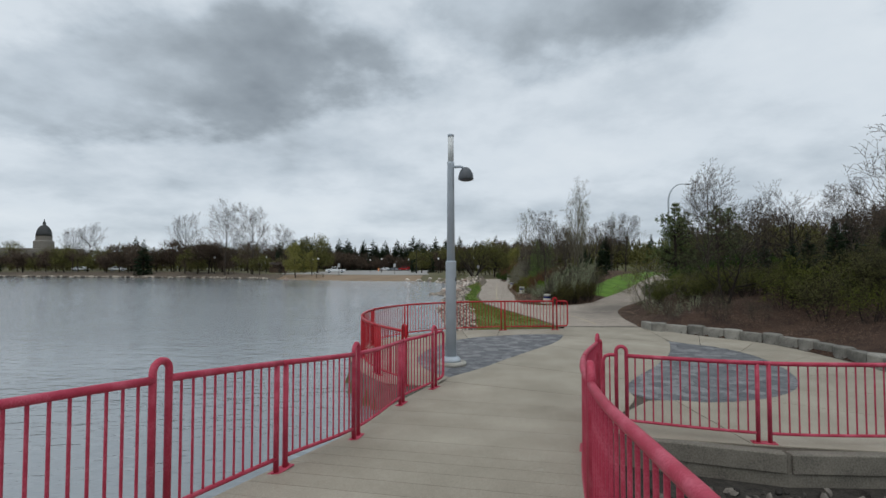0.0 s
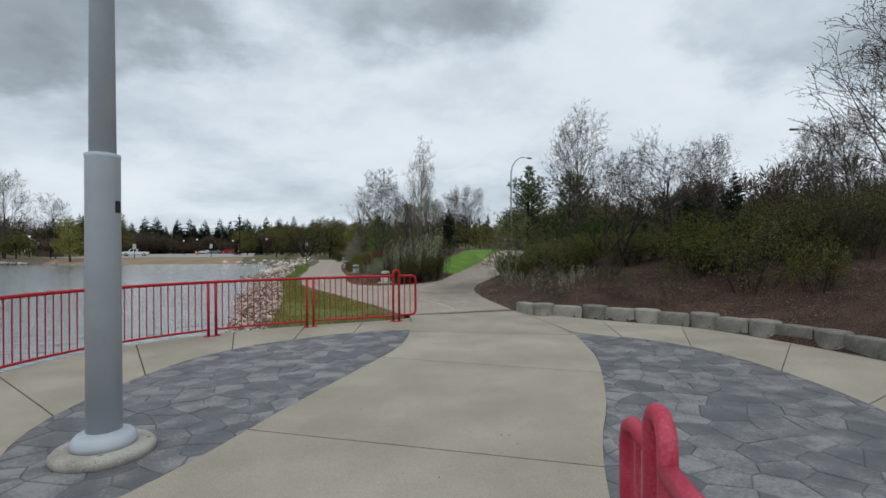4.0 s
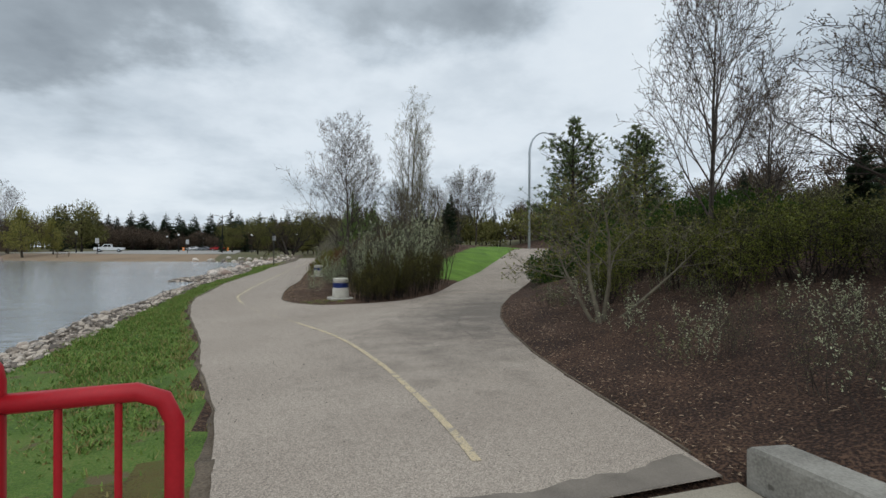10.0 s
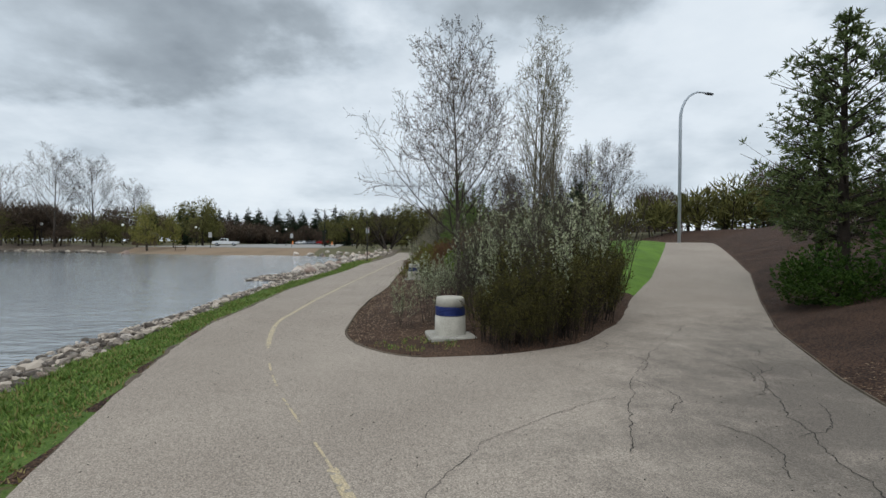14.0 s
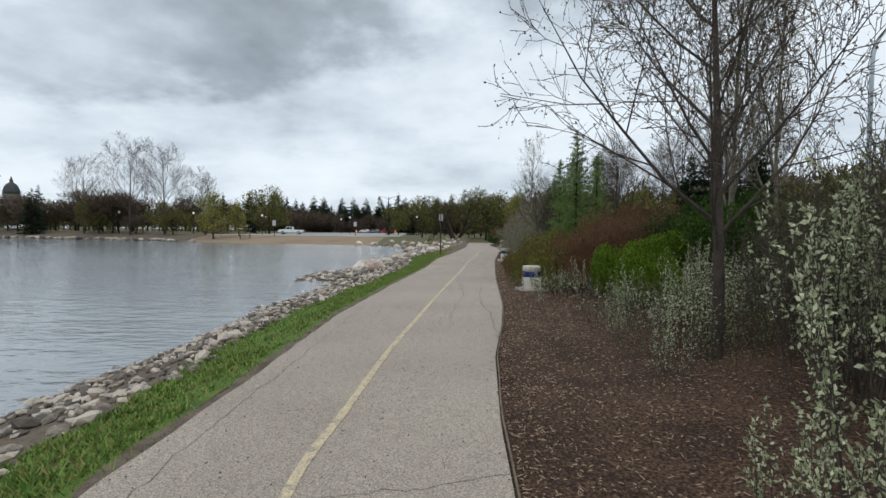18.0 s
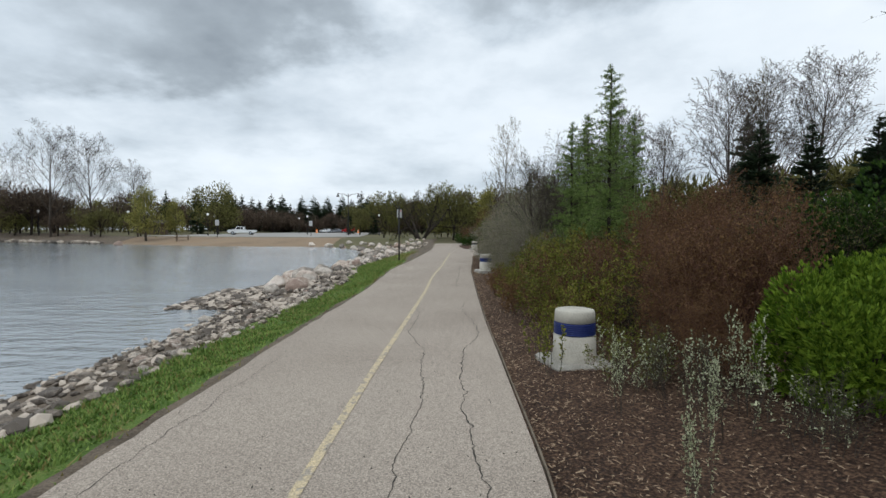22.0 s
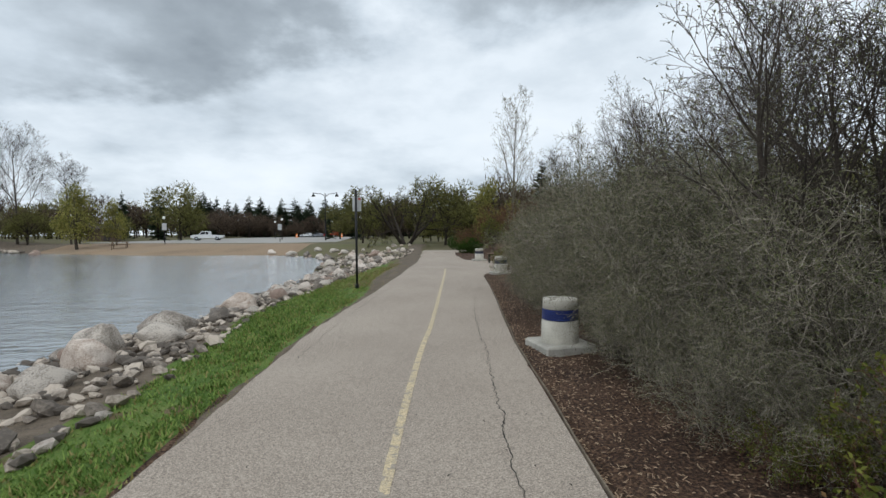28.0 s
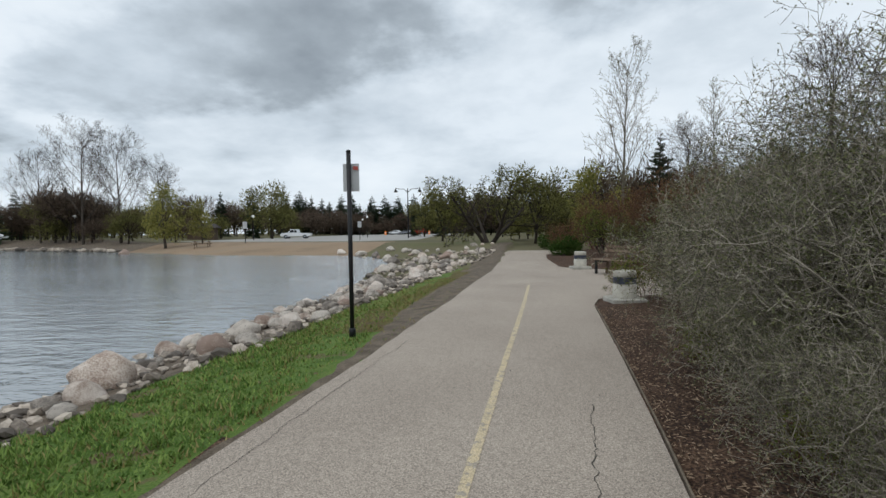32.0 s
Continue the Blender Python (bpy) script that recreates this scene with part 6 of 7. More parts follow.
prnd = random.Random(77)
species("ash", "bare_tree", "bare budding deciduous tree with dark forking limbs", "tree", "budding trees",
        [pair(*plant_pair(s, dict(ASH, nb=(19, 8, 5, 3), ang=(36, 36, 42, 45), t0=(0.2, 0.15, 0.2, 0.2), rr=(0.44, 0.5, 0.6, 0.7), rmin=0.0052, leaves=3, leaf=0.04), 6.0, 0.085), BARK, BUD, 6.6) for s in (1, 2)])
species("islandtree", "bare_tree", "grey-barked tree with wide forking limbs and opening buds", "tree", "budding trees",
        [pair(*plant_pair(31, dict(ASH, nb=(22, 9, 6, 4), ang=(50, 44, 45, 45), ratio=(0.6, 0.52, 0.55, 0.6), t0=(0.2, 0.12, 0.2, 0.2), rr=(0.4, 0.5, 0.6, 0.7), wob=(0.06, 0.13, 0.17, 0.22, 0.25), rmin=0.0038, leaves=2, leaf=0.034, leaf_w=0.35), 5.4, 0.075), BARK, BUD, 6.0)])
species("poplar", "poplar_tree", "slender upright poplar with small pale young leaves", "tree", "poplars",
        [pair(*plant_pair(s, dict(POPLAR, rmin=0.0055, leaf=0.05, leaves=2), 9.0, 0.085), BARK_PALE, LEAF_PALE, 9.6) for s in (4, 5)])
species("darktree", "bare_tree", "dark crooked tree with spreading budding limbs", "tree", "budding trees",
        [pair(*plant_pair(s, dict(BROAD, leaves=4, leaf=0.032, rmin=0.0045, ang=(50, 45, 48, 50), up=(0.03, 0.05, 0.05, 0.03, 0)), 4.4, 0.1, 0.25, 2, 0.15), BARK_DARK, BUD, 5.0) for s in (8, 9)])
species("greenshrub", "green_shrub", "dense deciduous shrub with small olive-green young leaves", "shrub", "hillside shrubs",
        [pair(*plant_pair(s, shrub_spec(leaves=5, leafs=0.04, ang=42, nb=(6, 4, 3), rmin=0.003), 1.7, 0.016, 0.5, 13, 0.45), BARK_DARK, LEAF_GREEN, 1.9) for s in (10, 11, 12)])
species("oliveshrub", "olive_shrub", "twiggy shrub with sparse olive leaves", "shrub", "hillside shrubs",
        [pair(*plant_pair(s, shrub_spec(leaves=4, leafs=0.044, ang=40, nb=(6, 4, 3), rmin=0.003), 1.8, 0.015, 0.45, 12, 0.5), BARK_DARK, LEAF_OLIVE, 2.0) for s in (13, 14)])
species("silver", "silver_shrub", "upright silver-leaved shrub stems in mulch", "shrub", "silver shrubs",
        [pair(*plant_pair(s, dict(shrub_spec(levels=3, leaves=5, leafs=0.044, up=0.09, ang=22, wob=0.07, nb=(9, 2), ratio=0.2, leaf_w=0.26, rmin=0.0026), t0=(0.3, 0.2, 0.2, 0.2)), 1.75, 0.009, 0.22, 6, 0.26), BARK, LEAF_SILVER, 1.85) for s in (15, 16, 17)])
species("drystem", "dry_shrub", "dense bare grey-brown upright stems in mulch", "shrub", "bare stems",
        [pair(*plant_pair(s, shrub_spec(levels=4, leaves=1, leafs=0.022, up=0.1, ang=24, wob=0.1, nb=(6, 4, 3), ratio=0.36, leaf_w=0.3, rmin=0.0022), 1.4, 0.008, 0.3, 10, 0.4), BARK, LEAF_GREY, 1.5) for s in (91, 92)])
species("silverlow", "silver_shrub", "low sparse dry silver-leaved stems in mulch", "shrub", "silver shrubs",
        [pair(*plant_pair(s, shrub_spec(levels=3, leaves=2, leafs=0.03, up=0.1, ang=26, wob=0.16, nb=(6, 3), ratio=0.34, leaf_w=0.3, rmin=0.0018), 0.7, 0.005, 0.34, 9, 0.34), BARK, LEAF_SILVER if s == 18 else LEAF_GREY, 0.75) for s in (18, 19)])
species("redshrub", "red_brown_shrub", "dense red-brown twiggy shrub coming into leaf", "shrub", "red-brown shrubs",
        [pair(*plant_pair(s, shrub_spec(leaves=3, leafs=0.026, up=0.08, ang=30, nb=(7, 5, 4)), 1.5, 0.011, 0.32, 22, 0.5), TWIG_RED, BUD_RED, 1.65) for s in (20, 21)])
species("brownshrub", "brown_shrub", "loose olive-green and brown shrub at the island tip", "shrub", "island shrubs",
        [pair(*plant_pair(s, shrub_spec(leaves=4, leafs=0.028, up=0.15, ang=24, nb=(7, 5, 3)), 1.5, 0.011, 0.18, 14, 0.36), BARK_DARK, leafmat("dark_olive_leaf", srgb(72, 72, 35), srgb(112, 108, 56), 0.3), 1.65) for s in (71, 72)])
species("yellowshrub", "low_shrub", "low shrub with yellow-green young leaves over brown twigs", "shrub", "low path-side shrubs",
        [pair(*plant_pair(s, shrub_spec(levels=4, leaves=3, leafs=0.03, up=0.06, ang=38, nb=(6, 4, 3), ratio=0.45, rmin=0.0018, leaf_w=0.36), 0.85, 0.007, 0.42, 14, 0.42), TWIG_RED, (LEAF_FRESH, BUD_RED, LEAF_GREEN)[s - 22], 0.9) for s in (22, 23, 24)])
species("yellowstem", "leafy_stem", "slender stems with bright yellow-green leaf clusters", "shrub", "leafy stems",
        [pair(*plant_pair(93, dict(shrub_spec(levels=2, leaves=7, leafs=0.036, up=0.08, ang=34, wob=0.14, nb=(9,), ratio=0.16, leaf_w=0.4), t0=(0.35, 0.2)), 0.95, 0.006, 0.4, 4, 0.12), BARK, LEAF_FRESH, 1.0)])
species("greyshrub", "grey_shrub", "large arching grey-twigged shrub with thin olive leaves", "shrub", "arching grey shrubs",
        [pair(*plant_pair(s, shrub_spec(levels=4, leaves=3, leafs=0.02, up=-0.01, ang=46, wob=0.2, nb=(10, 7, 5), ratio=0.5, rmin=0.0017, leaf_w=0.3), 2.0, 0.013, 0.75, 15, 0.35), TWIG_GREY, LEAF_GREY, 1.9) for s in (25, 26)])
species("greytree", "grey_tree", "tall dark-limbed willow shrub barely in leaf", "tree", "grey willows",
        [pair(*plant_pair(s, dict(ASH, ang=(36, 36, 40, 45), up=(0.05, 0.09, 0.06, 0.03, 0), wob=(0.1, 0.14, 0.16, 0.2, 0.25), leaves=1, leaf=0.026, rmin=0.0023), 3.4, 0.055, 0.4, 4, 0.3), BARK, LEAF_GREY, 3.8) for s in (27, 28)])


def crab_tree(seed):
    """Two close forked stems and one long limb leaning far out over the bed."""
    rnd = random.Random(seed)
    tr, cr = Geo(), Geo()
    spec = dict(BROAD, nb=(8, 6, 4, 3), t0=(0.34, 0.2, 0.2, 0.2), ang=(58, 50, 50, 50), ratio=(0.7, 0.6, 0.55, 0.6), up=(0.02, 0.03, 0.03, 0.03, 0), leaves=3, leaf=0.032, rmin=0.0032)
    for x, y, d, L, r in ((0.0, 0.0, (-0.16, 0.1, 1), 2.1, 0.046), (0.1, 0.08, (0.14, -0.1, 1), 2.3, 0.043), (0.06, 0.2, (-0.35, 0.6, 1), 1.9, 0.036)):
        grow(tr, cr, rnd, Vector((x, y, -0.1)), Vector(d).normalized(), L, r, 0, spec)
    grow(tr, cr, rnd, Vector((0.2, 0.1, -0.1)), Vector((0.76, -0.3, 0.72)).normalized(), 2.1, 0.036, 0, dict(spec, t0=(0.55, 0.2, 0.2, 0.2), nb=(6, 5, 4, 3), wob=(0.05, 0.18, 0.2, 0.25, 0.3)))
    return tr, cr


species("crab", "spreading_tree", "low spreading tree with leaning forked stems and young leaves", "tree", "spreading trees",
        [pair(*crab_tree(6), BARK_PALE, LEAF_FRESH, 2.8)])


def sprays(g, rnd, p, d, L, w, n, droop, mi, side=0.55):
    """Flat needle sprays along a conifer branch."""
    up = Vector((0, 0, 1))
    s = d.cross(up)
    s = s.normalized() if s.length > 1e-6 else Vector((1, 0, 0))
    for i in range(n):
        t = (i + 0.6) / n
        c = p + d * L * t + up * (droop * L * t * t)
        for sg in (-1, 1):
            dd = (d * 0.75 + s * sg * side + rv(rnd) * 0.28).normalized()
            ll = w * (1.15 - 0.75 * t) * rnd.uniform(0.75, 1.25)
            leaf(g, c, dd, (up + rv(rnd) * 0.5).normalized(), ll, ll * 0.2)
            g.m[-1] = mi
            leaf(g, c, dd, (s + rv(rnd) * 0.5).normalized(), ll * 0.9, ll * 0.13)
            g.m[-1] = mi
    leaf(g, p + d * L * 0.8 + up * droop * L * 0.64, d, rv(rnd), w * 0.6, w * 0.12)
    g.m[-1] = mi


def conifer(seed, H, R, step, per, n, droop, tilt, r, z0=0.1, power=0.9, w=0.4, br=0.012):
    rnd = random.Random(seed)
    tr, cr = Geo(), Geo()
    tr.tube([Vector((0, 0, -0.1)), Vector((0, 0, H * 0.5)), Vector((0, 0, H))], [r, r * 0.55, 0.008], 7, cap=False)
    z = z0 * H
    while z < H * 0.985:
        f = (z - z0 * H) / (H * (1 - z0))
        L = R * (1 - f) ** power * rnd.uniform(0.8, 1.15) + 0.05
        for b in range(per):
            a = rnd.uniform(0, 2 * math.pi)
            el_ = tilt + 0.5 * f + rnd.uniform(-0.12, 0.12)
            d = Vector((math.cos(a) * math.cos(el_), math.sin(a) * math.cos(el_), math.sin(el_)))
            ll = L * rnd.uniform(0.65, 1.1)
            p = Vector((0, 0, z + rnd.uniform(-0.5, 0.5) * step))
            cr.tube([p, p + d * ll * 0.6 + Vector((0, 0, droop * ll * 0.36)), p + d * ll + Vector((0, 0, droop * ll))], [br, br * 0.66, br * 0.25], 3, cap=False)
            sprays(cr, rnd, p, d, ll, min(w, ll * 0.7), max(2, int(n * (0.35 + 0.65 * ll / R))), droop, 1)
        z += step * (1 - 0.35 * f)
    return tr, cr


species("spruce", "spruce_tree", "dark green spruce with drooping branches", "conifer", "spruces",
        [pair(*conifer(s, 4.0, 1.1, 0.17, 6, 7, -0.18, 0.12, 0.07, 0.06), BARK_DARK, NEEDLE_DARK, 4.0) for s in (41, 42)])


def larch(seed, H, R):
    """A feathery larch: fine drooping branches set with short soft needle tufts."""
    rnd = random.Random(seed)
    tr, cr = Geo(), Geo()
    tr.tube([Vector((0, 0, -0.1)), Vector((0.03, 0, H * 0.5)), Vector((0, 0, H))], [0.045, 0.028, 0.006], 7, cap=False)
    z = 0.05 * H
    while z < H * 0.99:
        f = z / H
        for b in range(4):
            a = rnd.uniform(0, 6.283)
            ll = (R * (1 - f) ** 0.75 + 0.06) * rnd.uniform(0.55, 1.15)
            e = 0.25 + 0.4 * f + rnd.uniform(-0.2, 0.2)
            d = Vector((math.cos(a) * math.cos(e), math.sin(a) * math.cos(e), math.sin(e)))
            p = Vector((0, 0, z + rnd.uniform(-0.06, 0.06)))
            sag = -rnd.uniform(0.25, 0.6)
            at = lambda t: p + d * ll * t + Vector((0, 0, sag * ll * t * (t - 0.35)))
            cr.tube([at(0), at(0.5), at(1)], [0.006, 0.004, 0.0018], 3, cap=False)
            for k in range(max(3, int(ll / 0.02))):
                t = rnd.uniform(0.08, 1.0)
                c = at(t) + Vector((rnd.uniform(-1, 1), rnd.uniform(-1, 1), rnd.uniform(-1.2, 0.3))) * 0.085 * ll
                for _ in range(4):
                    n = (rv(rnd) + d * 0.4).normalized()
                    leaf(cr, c, n, rv(rnd), rnd.uniform(0.035, 0.07), 0.0062)
                    cr.m[-1] = 1
        z += 0.085
    return tr, cr


species("larch", "larch_tree", "airy larch with fresh green needle tufts", "conifer", "larches",
        [pair(*larch(s, 4.6, 1.15), BARK_DARK, NEEDLE_LARCH, 4.6) for s in (43, 44)])


def pine(seed, H):
    rnd = random.Random(seed)
    tr, cr = Geo(), Geo()
    tr.tube([Vector((0, 0, -0.1)), Vector((0.05, 0, H * 0.5)), Vector((0, 0.05, H))], [0.12, 0.08, 0.015], 7, cap=False)
    z = 0.16 * H
    while z < H:
        f = z / H
        L = (2.1 * (1 - f ** 2.4) + 0.3) * (0.8 + 0.2 * math.sin(f * 17 + seed))
        for b in range(7):
            a = rnd.uniform(0, 6.283)
            e = 0.15 + 0.65 * f + rnd.uniform(-0.1, 0.15)
            d = Vector((math.cos(a) * math.cos(e), math.sin(a) * math.cos(e), math.sin(e)))
            ll = L * rnd.uniform(0.6, 1.1)
            p = Vector((0, 0, z))
            cr.tube([p, p + d * ll], [0.018, 0.006], 3, cap=False)
            for k in range(max(3, int(ll * 6.5))):
                c = p + d * ll * rnd.uniform(0.35, 1.0) + rv(rnd) * 0.2 * ll
                ax = (d + Vector((0, 0, 0.7)) + rv(rnd) * 0.5).normalized()
                cr.tube([p + d * ll * 0.5, c], [0.005, 0.004], 3, cap=False)
                for _ in range(11):
                    dd = (ax * 0.8 + rv(rnd)).normalized()
                    leaf(cr, c, dd, rv(rnd), rnd.uniform(0.1, 0.19), 0.017)
                    cr.m[-1] = 1
        z += 0.3
    return tr, cr


species("pine", "pine_tree", "mid-green pine with tufted needle clusters", "conifer", "pines", [pair(*pine(s, 5.8), BARK_DARK, NEEDLE_PINE, 5.8) for s in (45, 46)])


def cedar(seed, R, H, dense=2600):
    rnd = random.Random(seed)
    tr, cr = Geo(), Geo()
    for k in range(5):
        a = k * 1.3
        tr.tube([Vector((0, 0, -0.05)), Vector((math.cos(a) * R * 0.3, math.sin(a) * R * 0.3, H * 0.45))], [0.03, 0.012], 5, cap=False)
    lobes = [(Vector((0, 0, H * 0.42)), 0.56)]
    for k in range(16):
        n = rv(rnd)
        lobes.append((Vector((n.x * R * 0.55, n.y * R * 0.55, H * (0.46 + 0.36 * n.z))), rnd.uniform(0.26, 0.42)))
    for _ in range(dense):
        c, f = rnd.choice(lobes)
        n = rv(rnd)
        p = c + Vector((n.x * R * f, n.y * R * f, n.z * H * f)) * rnd.uniform(0.72, 1.0)
        p.z = max(p.z, 0.02)
        for _ in range(5):
            d = (n * 0.9 + Vector((0, 0, 0.65)) + rv(rnd) * 0.55).normalized()
            L = rnd.uniform(0.04, 0.083)
            leaf(cr, p, d, rv(rnd), L, L * 0.17)
            cr.m[-1] = 1
    return tr, cr


species("cedar", "cedar_shrub", "rounded bright green cedar shrub in mulch", "shrub", "cedar shrubs", [pair(*cedar(s, 0.85, 1.1, 4300), BARK_DARK, NEEDLE_CEDAR, 1.15) for s in (47, 48)])
species("darkcedar", "cedar_shrub", "dense dark green evergreen shrub", "shrub", "cedar shrubs", [pair(*cedar(49, 0.85, 1.1, 3000), BARK_DARK, NEEDLE_CEDAR_DARK, 1.15)])

# far trees: limbs and a haze of twigs or leaves
def haze(tr, cr, rnd, base, H, R, n, L, w, lobes=10, z0=0.2, up=0.5):
    top = base + Vector((rnd.uniform(-0.1, 0.1) * R, rnd.uniform(-0.1, 0.1) * R, H * 0.55))
    r = 0.022 * H
    tr.tube([base - Vector((0, 0, 0.2)), base + (top - base) * 0.5 + rv(rnd) * 0.05 * R, top], [r, r * 0.7, r * 0.35], 6, cap=False)
    mid = base + Vector((0, 0, H * (z0 + 1) * 0.5))
    cs = []
    for k in range(lobes):
        v = rv(rnd) * rnd.uniform(0.45, 0.8)
        c = mid + Vector((v.x * R, v.y * R, v.z * H * (1 - z0) * 0.5))
        cs.append((c, R * rnd.uniform(0.28, 0.48)))
        st = base + (top - base) * rnd.uniform(0.25, 1.0)
        cr.tube([st, (st + c) / 2 + rv(rnd) * 0.06 * R, c], [r * 0.4, r * 0.28, r * 0.12], 3, cap=False)
    for _ in range(n):
        c, q = rnd.choice(cs)
        v = rv(rnd) * rnd.random() ** 0.45 * q
        p = c + v
        if p.z < base.z + 0.1:
            p.z = base.z + rnd.uniform(0.1, 0.6)
        d = (v / q * 0.7 + Vector((0, 0, up)) + rv(rnd) * 0.6).normalized()
        s = rnd.uniform(0.6, 1.3)
        leaf(cr, p, d, rv(rnd), L * s, w * s)
        cr.m[-1] = 1


def haze_tree(seed, H, R, n, L, w, bark, leafm, **kw):
    tr, cr = Geo(), Geo()
    haze(tr, cr, random.Random(seed), Vector((0, 0, 0)), H, R, n, L, w, **kw)
    return pair(tr, cr, bark, leafm, H)


# far trees, simpler
FAR = dict(ASH, ribbon=1.6, levels=4, wood=2, nb=(11, 6, 5), leaves=7, leaf_from=3, leaf=0.1, leaf_w=0.35, rmin=0.014)
species("farbare", "bare_tree", "tall bare pale-limbed tree on the far shore", "tree", "far bare trees", [pair(*plant_pair(s, dict(FAR, ribbon=1.0, levels=5, wood=2, nb=(14, 8, 6, 4), ang=(40, 34, 36, 40), t0=(0.2, 0.2, 0.2, 0.2), ratio=(0.66, 0.52, 0.5, 0.6), wob=(0.03, 0.06, 0.09, 0.14, 0.2), up=(0.05, 0.1, 0.1, 0.06, 0.0), rr=(0.42, 0.5, 0.6, 0.7), rmin=0.011, leaves=0), 13, 0.19), BARK, BUD, 14) for s in (51, 52)])
species("farbrown", "brown_tree", "far brown twiggy tree not yet in leaf", "tree", "far park trees", [haze_tree(sd, 7.5, 3.4, 2300, 0.75, 0.035, BARK_DARK, TWIG_FAR) for sd in (53, 54, 55)])
species("fargreen", "willow_tree", "far rounded willow with young olive-green leaves", "tree", "far park trees", [haze_tree(sd, 8.5, 4.3, 4200, 0.5, 0.055, BARK_DARK, TWIG_OLIVE, lobes=14, z0=0.12, up=0.1) for sd in (56, 57)])
species("faryellow", "willow_tree", "far willow with yellow-green young leaves", "tree", "far park trees", [haze_tree(58, 7.5, 2.9, 4400, 0.3, 0.045, BARK, LEAF_YELLOW, lobes=14, z0=0.12, up=-0.1)])
species("farspruce", "spruce_tree", "far dark spruce in a dense row", "conifer", "far spruces", [pair(*conifer(s, 12.0, 2.6, 0.62, 7, 6, -0.15, 0.05, 0.18, 0.04, 0.75, 1.2), BARK_DARK, NEEDLE_DARK, 12.0) for s in (59, 60)])
species("leanwillow", "leaning_willow", "leaning multi-stemmed willow with fresh green leaves beside the path", "tree", "", [pair(*plant_pair(61, dict(FAR, levels=5, wood=1, nb=(10, 6, 5, 3), ang=(55, 48, 46, 45), leaves=6, leaf_from=4, leaf=0.07, up=(0.01, 0.02, 0.0, -0.02, 0), wob=(0.16, 0.16, 0.2, 0.2, 0.2), rmin=0.01), 7.0, 0.22, 0.85, 4, 0.5), BARK_DARK, LEAF_FRESH, 7.6)])

species("hillbrown", "brown_shrub", "dark brown twiggy hillside shrub barely in leaf", "shrub", "hillside shrubs", [pair(*plant_pair(sd, shrub_spec(leaves=2, leafs=0.03, ang=42, nb=(6, 5, 3)), 1.8, 0.016, 0.5, 13, 0.5), BARK_DARK, LEAF_OLIVE, 2.0) for sd in (81, 82)])

# hillside above the plaza
for key, x, y, h in (("ash", 13.2, 12.0, 5.6), ("darktree", 15.8, 21.2, 3.9), ("ash", 18.5, 17.8, 3.6), ("darktree", 19.0, 14.5, 2.6), ("ash", 19.5, 22.5, 4.2), ("ash", 22.5, 19.0, 4.4), ("ash", 17.0, 8.5, 4.4), ("darktree", 16.5, 5.0, 3.4), ("ash", 16.2, 24.6, 3.9)):
    plant(key, x, y, h)
plant("ash", 12.8, 23.2, 5.5, 40, "bare budding tree with upright dark limbs above the mulch", wide=0.85)
plant("darktree", 10.95, 18.5, 3.1, 150, "dark crooked tree with long leaning limbs over the mulch", wide=1.15)
plant("crab", 9.34, 21.99, 2.7, 0, "spreading tree with leaning forked stems over the mulch")
plant("oliveshrub", 12.0, 14.8, 1.7)
for x, y, h in ((14.45, 17.34, 2.5), (13.4, 18.2, 2.1), (15.4, 20.0, 2.3), (14.6, 21.6, 2.2), (19.2, 11.0, 2.2), (20.5, 24.0, 3.4)):
    plant("spruce", x, y, h)
for _ in range(84):
    y = prnd.uniform(6.5, 26.5)
    x = (ip(y, FORK_R) if y > 18 else 10.0) + (3.6 if y > 18 else 2.8) + 7.5 * prnd.random() ** 1.3
    if y < 13.5 and (x < 15.5 or prnd.random() < 0.4):
        continue
    plant(prnd.choice(("greenshrub", "oliveshrub", "oliveshrub", "hillbrown", "hillbrown")), x, y, prnd.uniform(1.0, 1.8) * (0.8 if y > 18 else 0.95), wide=1.15)
for x, y, h in ((12.2, 24.4, 1.4), (12.9, 22.4, 1.4), (12.0, 16.6, 1.4), (12.9, 16.2, 1.5), (13.4, 17.4, 1.6), (12.4, 13.6, 1.2), (10.3, 23.2, 1.0), (10.9, 23.7, 1.2), (11.6, 22.6, 1.3), (11.2, 21.4, 1.1), (12.1, 20.6, 1.3), (12.3, 19.3, 1.2)):
    plant("greenshrub", x, y, h)
for _ in range(22):
    y = prnd.uniform(17.6, 25.0)
    plant("silverlow", ip(max(y, 18.0), FORK_R) + prnd.uniform(1.0, 3.4), y, prnd.uniform(0.35, 0.8))
for x, y, h in ((8.75, 18.3, 0.75), (9.5, 17.4, 0.8), (9.0, 19.4, 0.6), (10.3, 17.9, 0.9), (9.7, 16.6, 0.8), (10.4, 15.6, 0.9), (8.5, 17.6, 0.5)):
    plant("drystem", x, y, h, wide=1.2)
for x, y, h in ((15.55, 32.1, 5.8), (17.9, 31.4, 5.0), (16.8, 34.0, 5.0), (19.6, 32.8, 4.8)):
    plant("pine", x, y, h, wide=1.1)
for x, y, h in ((13.5, 30.4, 1.05), (14.0, 27.6, 1.2), (15.4, 26.4, 1.4), (15.0, 29.4, 1.4), (16.8, 25.6, 1.5), (13.2, 26.0, 0.95), (18.0, 28.0, 1.7), (14.5, 28.6, 1.2), (16.4, 27.8, 1.5)):
    plant("darkcedar", x, y, h, wide=1.3)
for _ in range(16):
    plant("ash" if prnd.random() < 0.7 else "spruce", prnd.uniform(24, 42), prnd.uniform(6, 46), prnd.uniform(3.0, 4.8))
